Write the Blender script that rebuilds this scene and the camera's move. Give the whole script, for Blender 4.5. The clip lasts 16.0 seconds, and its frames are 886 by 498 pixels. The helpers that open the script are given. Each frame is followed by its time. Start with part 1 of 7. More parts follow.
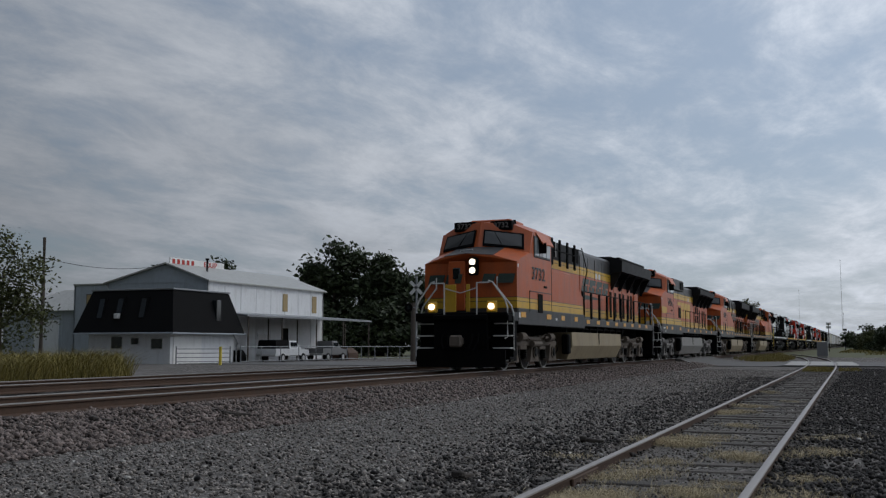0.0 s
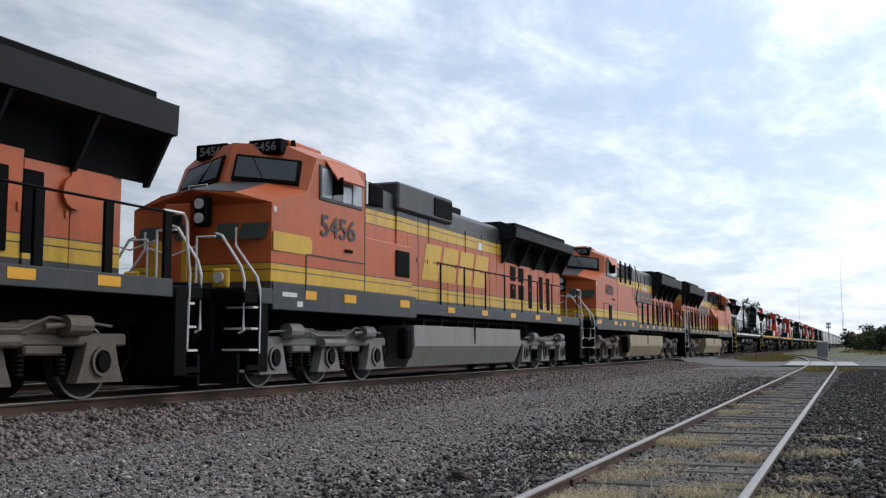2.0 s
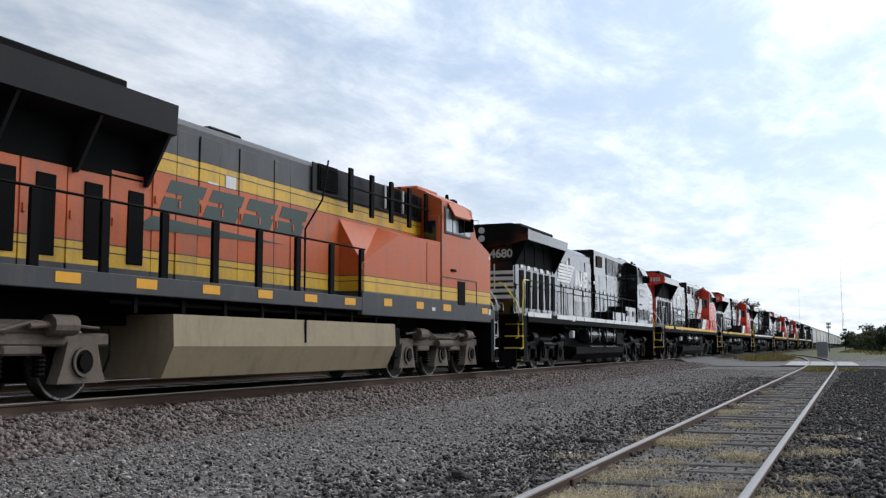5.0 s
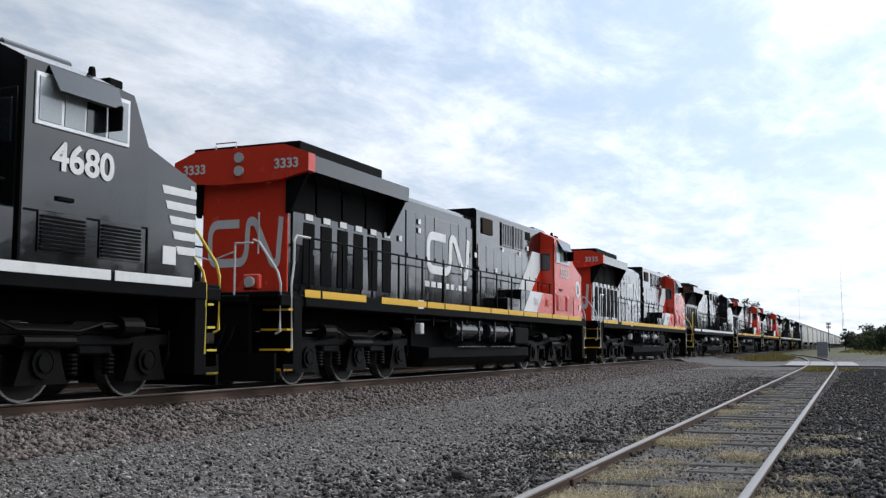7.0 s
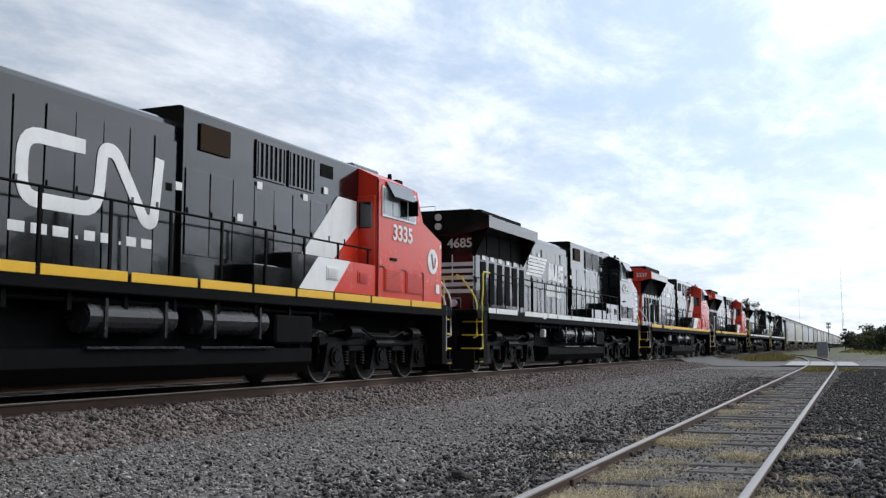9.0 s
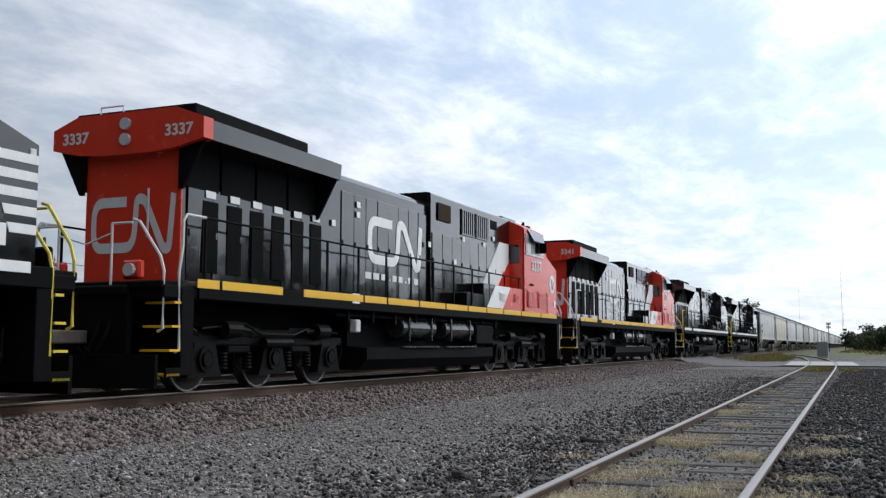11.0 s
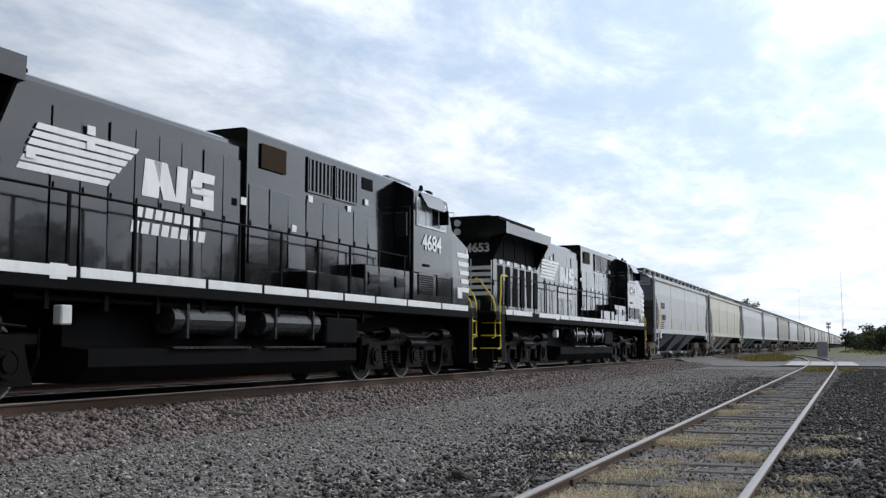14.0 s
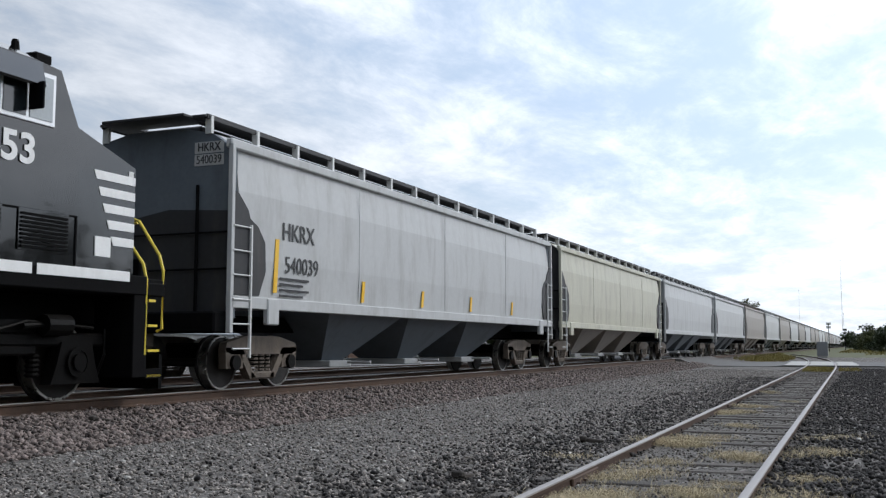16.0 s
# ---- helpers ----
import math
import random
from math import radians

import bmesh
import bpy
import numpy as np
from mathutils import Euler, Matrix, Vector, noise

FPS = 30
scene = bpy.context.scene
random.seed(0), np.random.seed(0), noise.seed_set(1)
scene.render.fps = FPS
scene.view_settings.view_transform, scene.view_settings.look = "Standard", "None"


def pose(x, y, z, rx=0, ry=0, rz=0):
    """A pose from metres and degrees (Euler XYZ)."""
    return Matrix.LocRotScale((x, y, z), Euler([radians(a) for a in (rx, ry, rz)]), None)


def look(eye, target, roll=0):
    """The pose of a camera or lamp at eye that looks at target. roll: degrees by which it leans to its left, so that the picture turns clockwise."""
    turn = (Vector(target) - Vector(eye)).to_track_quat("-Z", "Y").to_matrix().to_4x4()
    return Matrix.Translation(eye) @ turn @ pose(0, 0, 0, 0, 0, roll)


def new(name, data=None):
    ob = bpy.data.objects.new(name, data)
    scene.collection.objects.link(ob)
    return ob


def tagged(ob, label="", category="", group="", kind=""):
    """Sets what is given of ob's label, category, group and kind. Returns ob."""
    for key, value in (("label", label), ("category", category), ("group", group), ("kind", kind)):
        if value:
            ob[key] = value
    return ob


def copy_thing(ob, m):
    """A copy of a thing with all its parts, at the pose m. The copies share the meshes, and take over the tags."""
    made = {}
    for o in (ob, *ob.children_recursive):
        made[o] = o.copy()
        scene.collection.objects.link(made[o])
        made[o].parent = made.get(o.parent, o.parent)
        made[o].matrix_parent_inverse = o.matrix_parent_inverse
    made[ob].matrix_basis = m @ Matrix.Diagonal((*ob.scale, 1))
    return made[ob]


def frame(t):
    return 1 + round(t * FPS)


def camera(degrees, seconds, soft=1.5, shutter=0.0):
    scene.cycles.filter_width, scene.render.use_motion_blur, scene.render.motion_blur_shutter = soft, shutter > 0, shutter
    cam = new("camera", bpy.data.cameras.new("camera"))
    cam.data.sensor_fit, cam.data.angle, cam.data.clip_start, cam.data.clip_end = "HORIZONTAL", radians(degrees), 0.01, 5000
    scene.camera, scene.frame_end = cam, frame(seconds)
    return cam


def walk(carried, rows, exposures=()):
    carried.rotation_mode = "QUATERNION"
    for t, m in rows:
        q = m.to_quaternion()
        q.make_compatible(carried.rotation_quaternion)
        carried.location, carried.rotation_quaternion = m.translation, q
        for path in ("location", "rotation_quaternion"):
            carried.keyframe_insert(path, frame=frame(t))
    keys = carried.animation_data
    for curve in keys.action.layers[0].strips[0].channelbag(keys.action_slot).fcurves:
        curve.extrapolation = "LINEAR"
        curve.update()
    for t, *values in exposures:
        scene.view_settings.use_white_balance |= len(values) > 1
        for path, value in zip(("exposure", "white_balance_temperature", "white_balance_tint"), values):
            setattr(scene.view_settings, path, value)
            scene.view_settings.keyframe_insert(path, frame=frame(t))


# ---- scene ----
# camera on a low tripod beside the siding; it stands still
EYE = (0.0, 0.0, 1.20)
cam = camera(47.71, 16.0, soft=1.3)
STILL = pose(0.0, 0.0, 1.20, 95.498, 0.0, 22.719)
walk(cam, [(0.0, STILL), (16.0, STILL)],
     exposures=[(0.0, -0.76), (0.5, -0.60), (1.0, -0.26), (1.5, 0.0), (2.0, 0.12), (3.5, 0.19), (7.0, 0.24), (16.0, 0.24)])

# ---- world, sun ----
SUN_AZ, SUN_EL = 47.0, 42.0          # degrees, azimuth from +y towards +x


def make_world():
    w = bpy.data.worlds.new("sky")
    scene.world = w
    w.use_nodes = True
    nt = w.node_tree
    nt.nodes.clear()
    N, L = nt.nodes.new, nt.links.new
    out, bg = N("ShaderNodeOutputWorld"), N("ShaderNodeBackground")
    sky = N("ShaderNodeTexSky")
    sky.sky_type, sky.sun_disc = "NISHITA", False
    sky.sun_elevation, sky.sun_rotation = radians(SUN_EL), radians(SUN_AZ)
    sky.air_density, sky.dust_density = 1.0, 1.5
    tc = N("ShaderNodeTexCoord")
    sep = N("ShaderNodeSeparateXYZ")
    L(tc.outputs["Generated"], sep.inputs[0])

    def m(op, a, b=None, clamp=False):
        n = N("ShaderNodeMath")
        n.operation, n.use_clamp = op, clamp
        for i, v in enumerate((a, b)):
            if v is None:
                continue
            if isinstance(v, (int, float)):
                n.inputs[i].default_value = v
            else:
                L(v, n.inputs[i])
        return n.outputs[0]

    # clouds lie on a flat sheet high above: divide the direction by its height
    up = m("ADD", m("MAXIMUM", sep.outputs[2], 0.0), 0.13)
    px, py = m("DIVIDE", sep.outputs[0], up), m("DIVIDE", sep.outputs[1], up)
    comb = N("ShaderNodeCombineXYZ")
    L(px, comb.inputs[0]), L(py, comb.inputs[1])

    def fbm(scale, detail, rough, offset, stretch):
        mp = N("ShaderNodeMapping")
        mp.inputs["Location"].default_value = offset
        mp.inputs["Rotation"].default_value = (0, 0, radians(35))
        mp.inputs["Scale"].default_value = stretch
        L(comb.outputs[0], mp.inputs[0])
        n = N("ShaderNodeTexNoise")
        n.inputs["Scale"].default_value, n.inputs["Detail"].default_value = scale, detail
        n.inputs["Roughness"].default_value = rough
        n.inputs["Distortion"].default_value = 0.25
        L(mp.outputs[0], n.inputs[0])
        return n.outputs[0]

    big = fbm(0.55, 5.0, 0.55, (3.1, 1.7, 0), (1, 0.55, 1))
    fine = fbm(3.0, 9.0, 0.66, (0.4, 5.2, 0), (1, 0.6, 1))
    mix = m("ADD", m("MULTIPLY", big, 0.58), m("MULTIPLY", fine, 0.42))
    cover = N("ShaderNodeMapRange")
    cover.interpolation_type = "SMOOTHSTEP"
    cover.inputs["From Min"].default_value, cover.inputs["From Max"].default_value = 0.36, 0.57
    L(mix, cover.inputs["Value"])
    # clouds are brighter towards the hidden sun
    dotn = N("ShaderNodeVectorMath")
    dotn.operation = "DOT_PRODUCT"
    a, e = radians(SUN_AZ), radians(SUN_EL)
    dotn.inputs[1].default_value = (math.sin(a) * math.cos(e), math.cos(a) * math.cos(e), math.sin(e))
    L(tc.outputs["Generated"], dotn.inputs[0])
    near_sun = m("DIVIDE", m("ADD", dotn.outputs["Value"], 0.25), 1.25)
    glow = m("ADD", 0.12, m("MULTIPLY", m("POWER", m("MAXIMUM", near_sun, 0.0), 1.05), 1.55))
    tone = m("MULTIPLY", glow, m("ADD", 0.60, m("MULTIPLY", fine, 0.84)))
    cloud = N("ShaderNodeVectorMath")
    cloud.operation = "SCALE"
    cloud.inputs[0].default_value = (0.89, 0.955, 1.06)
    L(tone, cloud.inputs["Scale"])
    sk = N("ShaderNodeVectorMath")
    sk.operation = "SCALE"
    sk.inputs["Scale"].default_value = 0.115
    L(sky.outputs[0], sk.inputs[0])
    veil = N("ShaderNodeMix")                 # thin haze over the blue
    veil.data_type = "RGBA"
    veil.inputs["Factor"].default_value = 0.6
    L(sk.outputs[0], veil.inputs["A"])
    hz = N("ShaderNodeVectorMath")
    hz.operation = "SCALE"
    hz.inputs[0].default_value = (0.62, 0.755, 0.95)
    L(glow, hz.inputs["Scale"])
    L(hz.outputs[0], veil.inputs["B"])
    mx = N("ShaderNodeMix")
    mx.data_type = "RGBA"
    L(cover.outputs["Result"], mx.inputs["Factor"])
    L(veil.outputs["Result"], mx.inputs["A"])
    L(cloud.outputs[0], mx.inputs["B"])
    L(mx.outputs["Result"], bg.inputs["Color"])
    bg.inputs["Strength"].default_value = 1.0
    L(bg.outputs[0], out.inputs[0])


make_world()
sun_data = bpy.data.lights.new("sun", "SUN")
sun_data.energy, sun_data.angle, sun_data.color = 0.8, radians(12), (1.0, 0.95, 0.88)
sun = new("sun", sun_data)
_a, _e = radians(SUN_AZ), radians(SUN_EL)
sun.matrix_world = look((40 * math.sin(_a), 40 * math.cos(_a), 60), (40 * math.sin(_a) - math.sin(_a) * math.cos(_e), 40 * math.cos(_a) - math.cos(_a) * math.cos(_e), 60 - math.sin(_e)))


# ---- materials ----
def rgba(c):
    return (c[0], c[1], c[2], 1.0)


def material(name, base, rough=0.6, metal=0.0, scale=6.0, vary=0.25, stain=(0.0, (0.1, 0.08, 0.06)), bump=0.15, bscale=None, coat=0.0,
             bands=None, spec=0.5, tint_random=0.0, rust=None):
    """Principled surface with grain at two scales; bands: stops (height, colour) along the thing's own z, in metres."""
    mt = bpy.data.materials.new(name)
    mt.use_nodes = True
    nt = mt.node_tree
    N, L = nt.nodes.new, nt.links.new
    b = nt.nodes["Principled BSDF"]
    b.inputs["Roughness"].default_value, b.inputs["Metallic"].default_value = rough, metal
    b.inputs["Specular IOR Level"].default_value = spec
    b.inputs["Coat Weight"].default_value = coat
    tc = N("ShaderNodeTexCoord")

    def nz(s, d=4.0, r=0.55):
        n = N("ShaderNodeTexNoise")
        n.inputs["Scale"].default_value, n.inputs["Detail"].default_value, n.inputs["Roughness"].default_value = s, d, r
        L(tc.outputs["Object"], n.inputs[0])
        return n.outputs[0]

    if bands:
        sep = N("ShaderNodeSeparateXYZ")
        L(tc.outputs["Object"], sep.inputs[0])
        dv = N("ShaderNodeMath")
        dv.operation = "DIVIDE"
        dv.inputs[1].default_value = 5.0
        L(sep.outputs[2], dv.inputs[0])
        rp = N("ShaderNodeValToRGB")
        rp.color_ramp.interpolation = "CONSTANT"
        els = rp.color_ramp.elements
        els[0].position, els[0].color = 0.0, rgba(bands[0][1])
        els[1].position, els[1].color = bands[1][0] / 5.0, rgba(bands[1][1])
        for z, c in bands[2:]:
            el = els.new(z / 5.0)
            el.color = rgba(c)
        L(dv.outputs[0], rp.inputs[0])
        col = rp.outputs[0]
    else:
        rgb = N("ShaderNodeRGB")
        rgb.outputs[0].default_value = rgba(base)
        col = rgb.outputs[0]
    g1, g2 = nz(scale), nz(scale * 7.3, 3.0)
    ad = N("ShaderNodeMath")
    ad.operation = "ADD"
    L(g1, ad.inputs[0]), L(g2, ad.inputs[1])
    mr = N("ShaderNodeMapRange")
    mr.inputs["From Min"].default_value, mr.inputs["From Max"].default_value = 0.6, 1.4
    mr.inputs["To Min"].default_value, mr.inputs["To Max"].default_value = 1 - vary, 1 + vary
    L(ad.outputs[0], mr.inputs["Value"])
    fac = mr.outputs["Result"]
    if tint_random:
        oi = N("ShaderNodeObjectInfo")
        geo = N("ShaderNodeNewGeometry")
        a2 = N("ShaderNodeMath")
        a2.operation = "ADD"
        L(oi.outputs["Random"], a2.inputs[0]), L(geo.outputs["Random Per Island"], a2.inputs[1])
        fr = N("ShaderNodeMath")
        fr.operation = "FRACT"
        L(a2.outputs[0], fr.inputs[0])
        m2 = N("ShaderNodeMapRange")
        m2.inputs["To Min"].default_value, m2.inputs["To Max"].default_value = 1 - tint_random, 1 + tint_random
        L(fr.outputs[0], m2.inputs["Value"])
        ml = N("ShaderNodeMath")
        ml.operation = "MULTIPLY"
        L(fac, ml.inputs[0]), L(m2.outputs["Result"], ml.inputs[1])
        fac = ml.outputs[0]
    sc = N("ShaderNodeVectorMath")
    sc.operation = "SCALE"
    L(col, sc.inputs[0]), L(fac, sc.inputs["Scale"])
    col = sc.outputs[0]
    if stain[0] > 0:
        mp = N("ShaderNodeMapping")
        mp.inputs["Scale"].default_value = (1.6, 1.6, 0.35)
        L(tc.outputs["Object"], mp.inputs[0])
        st = N("ShaderNodeTexNoise")
        st.inputs["Scale"].default_value, st.inputs["Detail"].default_value, st.inputs["Roughness"].default_value = 1.7, 7.0, 0.65
        L(mp.outputs[0], st.inputs[0])
        sr = N("ShaderNodeMapRange")
        sr.interpolation_type = "SMOOTHSTEP"
        sr.inputs["From Min"].default_value, sr.inputs["From Max"].default_value = 0.45, 0.75
        sr.inputs["To Max"].default_value = stain[0]
        L(st.outputs[0], sr.inputs["Value"])
        mx = N("ShaderNodeMix")
        mx.data_type = "RGBA"
        L(sr.outputs["Result"], mx.inputs["Factor"])
        L(col, mx.inputs["A"])
        mx.inputs["B"].default_value = rgba(stain[1])
        col = mx.outputs["Result"]
    L(col, b.inputs["Base Color"])
    rr = N("ShaderNodeMapRange")
    rr.inputs["To Min"].default_value, rr.inputs["To Max"].default_value = max(0.02, rough - 0.12), min(1, rough + 0.12)
    L(g1, rr.inputs["Value"]), L(rr.outputs["Result"], b.inputs["Roughness"])
    if bump:
        bp = N("ShaderNodeBump")
        bp.inputs["Strength"].default_value, bp.inputs["Distance"].default_value = bump, 0.02
        L(nz(bscale or scale * 5, 5.0, 0.6), bp.inputs["Height"])
        L(bp.outputs[0], b.inputs["Normal"])
    return mt


def glow_material(name, color, strength):
    mt = bpy.data.materials.new(name)
    mt.use_nodes = True
    b = mt.node_tree.nodes["Principled BSDF"]
    b.inputs["Base Color"].default_value = rgba(color)
    b.inputs["Emission Color"].default_value, b.inputs["Emission Strength"].default_value = rgba(color), strength
    return mt


ORANGE, YELLOW, SLATE, BLACKLINE = (0.48, 0.098, 0.021), (0.62, 0.37, 0.028), (0.034, 0.036, 0.038), (0.03, 0.03, 0.03)
DIRT = (0.12, 0.085, 0.065)


def lined(z0, z1):
    d = (z1 - z0)
    return [(z0, YELLOW), (z0 + 0.31 * d, BLACKLINE), (z0 + 0.35 * d, YELLOW), (z0 + 0.64 * d, BLACKLINE), (z0 + 0.68 * d, YELLOW), (z1, BLACKLINE)]


M_ORANGE_HOOD = material("orange_hood_paint", ORANGE, 0.42, 0, 2.2, 0.16, (0.45, DIRT), 0.08, 1.6, bands=[(0, SLATE)] + lined(1.86, 2.17) + [(2.19, ORANGE), (3.42, BLACKLINE)] + lined(3.44, 3.76) + [(3.78, SLATE)])
M_ORANGE_CAB = material("orange_cab_paint", ORANGE, 0.42, 0, 2.2, 0.15, (0.38, (0.20, 0.075, 0.04)), 0.08, 1.6, bands=[(0, SLATE), (1.86, YELLOW)] + lined(1.86, 2.17)[1:] + [(2.19, ORANGE)])
M_ORANGE = material("orange_paint", ORANGE, 0.45, 0, 2.2, 0.1, (0.25, DIRT), 0.05)
M_YELLOW = material("yellow_paint", YELLOW, 0.45, 0, 3, 0.12, (0.2, DIRT), 0.05)
M_AMBER = material("amber_reflector", (0.75, 0.36, 0.02), 0.35, 0, 8, 0.08)
M_SLATE = material("slate_grey_paint", SLATE, 0.5, 0, 3, 0.15, (0.3, DIRT), 0.06)
M_GREEN = material("dark_green_lettering", (0.035, 0.055, 0.045), 0.5, 0, 5, 0.15)
M_WING = material("sooty_black_paint", (0.011, 0.011, 0.012), 0.55, 0, 3, 0.2, (0.3, (0.022, 0.02, 0.018)), 0.06, spec=0.2)
M_BLACK = material("gloss_black_paint", (0.0045, 0.0048, 0.0052), 0.13, 0, 2.5, 0.15, (0.10, (0.012, 0.011, 0.010)), 0.22, 0.8, coat=0.45, spec=0.5)
M_DARK = material("matt_black_steel", (0.0036, 0.0036, 0.004), 0.65, 0, 6, 0.25, (0.3, (0.011, 0.009, 0.008)), 0.2, spec=0.06)
M_GRILLE = material("black_grille", (0.003, 0.003, 0.003), 0.7, 0, 30, 0.3, spec=0.06)
M_RED = material("red_paint", (0.64, 0.042, 0.018), 0.24, 0, 2.4, 0.08, (0.10, DIRT), 0.08, 1.3)
M_WHITE = material("white_paint", (0.80, 0.80, 0.78), 0.4, 0, 4, 0.06, (0.15, DIRT), 0.03)
M_STRIPE_Y = material("golden_reflective_stripe", (0.78, 0.45, 0.02), 0.4, 0, 5, 0.06)
M_RAILY = material("yellow_handrail_paint", (0.72, 0.56, 0.06), 0.4, 0, 5, 0.08)
M_RAILW = material("pale_handrail_paint", (0.62, 0.62, 0.60), 0.4, 0, 5, 0.1)
M_TRUCK = material("dusty_cast_steel", (0.125, 0.10, 0.078), 0.75, 0, 5, 0.35, (0.6, (0.05, 0.04, 0.033)), 0.35)
M_TRUCK_PALE = material("pale_grey_cast_steel", (0.20, 0.19, 0.18), 0.7, 0, 5, 0.25, (0.5, (0.08, 0.065, 0.055)), 0.3)
M_TRUCK_BLACK = material("black_cast_steel", (0.004, 0.0037, 0.0035), 0.45, 0, 5, 0.3, (0.3, (0.014, 0.012, 0.010)), 0.3, spec=0.08)
M_WHEEL = material("worn_wheel_steel", (0.022, 0.019, 0.017), 0.55, 0.3, 9, 0.3, (0.4, (0.06, 0.04, 0.03)), 0.2)
M_TREAD = material("polished_wheel_tread", (0.45, 0.44, 0.42), 0.3, 1.0, 9, 0.1)
M_TANK_TAN = material("dusty_tan_tank", (0.31, 0.25, 0.155), 0.6, 0, 1.6, 0.12, (0.55, (0.16, 0.12, 0.08)), 0.08)
M_TANK_GREY = material("dusty_grey_tank", (0.23, 0.22, 0.205), 0.6, 0, 1.6, 0.12, (0.5, (0.13, 0.11, 0.09)), 0.08)
M_GLASS = material("dark_cab_glass", (0.012, 0.016, 0.018), 0.06, 0, 3, 0.05, bump=0, spec=0.8)
# opaque pane; sky seen through the cab is painted as a pale base
M_GLASS_PALE = material("side_glass_with_painted_sky", (0.32, 0.35, 0.36), 0.08, 0, 3, 0.1, bump=0, spec=0.8)
M_ALU = material("aluminium_frame", (0.62, 0.62, 0.62), 0.35, 0.8, 9, 0.06)
M_LAMP = glow_material("lit_headlight", (1.0, 0.86, 0.66), 3.2)
M_LAMP_OFF = material("unlit_lamp_glass", (0.5, 0.5, 0.5), 0.1, 0, 9, 0.05, bump=0)
M_CHROME = material("black_air_tank", (0.022, 0.022, 0.023), 0.25, 0.0, 6, 0.1, bump=0.02)
M_CAR_GREY = material("pale_grey_hopper_paint", (0.47, 0.475, 0.47), 0.5, 0, 1.2, 0.06, (0.55, (0.30, 0.29, 0.275)), 0.05, 1.5)
M_CAR_CREAM = material("cream_hopper_paint", (0.49, 0.475, 0.38), 0.5, 0, 1.2, 0.07, (0.55, (0.27, 0.24, 0.19)), 0.05, 1.5)
M_CAR_TAN = material("brown_grey_paint_and_bay_shade", (0.30, 0.27, 0.24), 0.5, 0, 1.2, 0.08, (0.4, (0.16, 0.14, 0.12)), 0.05)
M_CAR_END = material("blue_grey_end_paint_and_bay_shade", (0.115, 0.135, 0.155), 0.55, 0, 1.5, 0.12, (0.35, (0.04, 0.04, 0.042)), 0.05)
# dark car parts, and the shade painted into the side openings at the ends
M_CAR_DARK = material("dark_car_paint_and_shade", (0.024, 0.024, 0.026), 0.6, 0, 2, 0.2, (0.3, (0.09, 0.075, 0.06)), 0.08)
M_INK = material("black_lettering", (0.04, 0.04, 0.04), 0.5, 0, 5, 0.1)


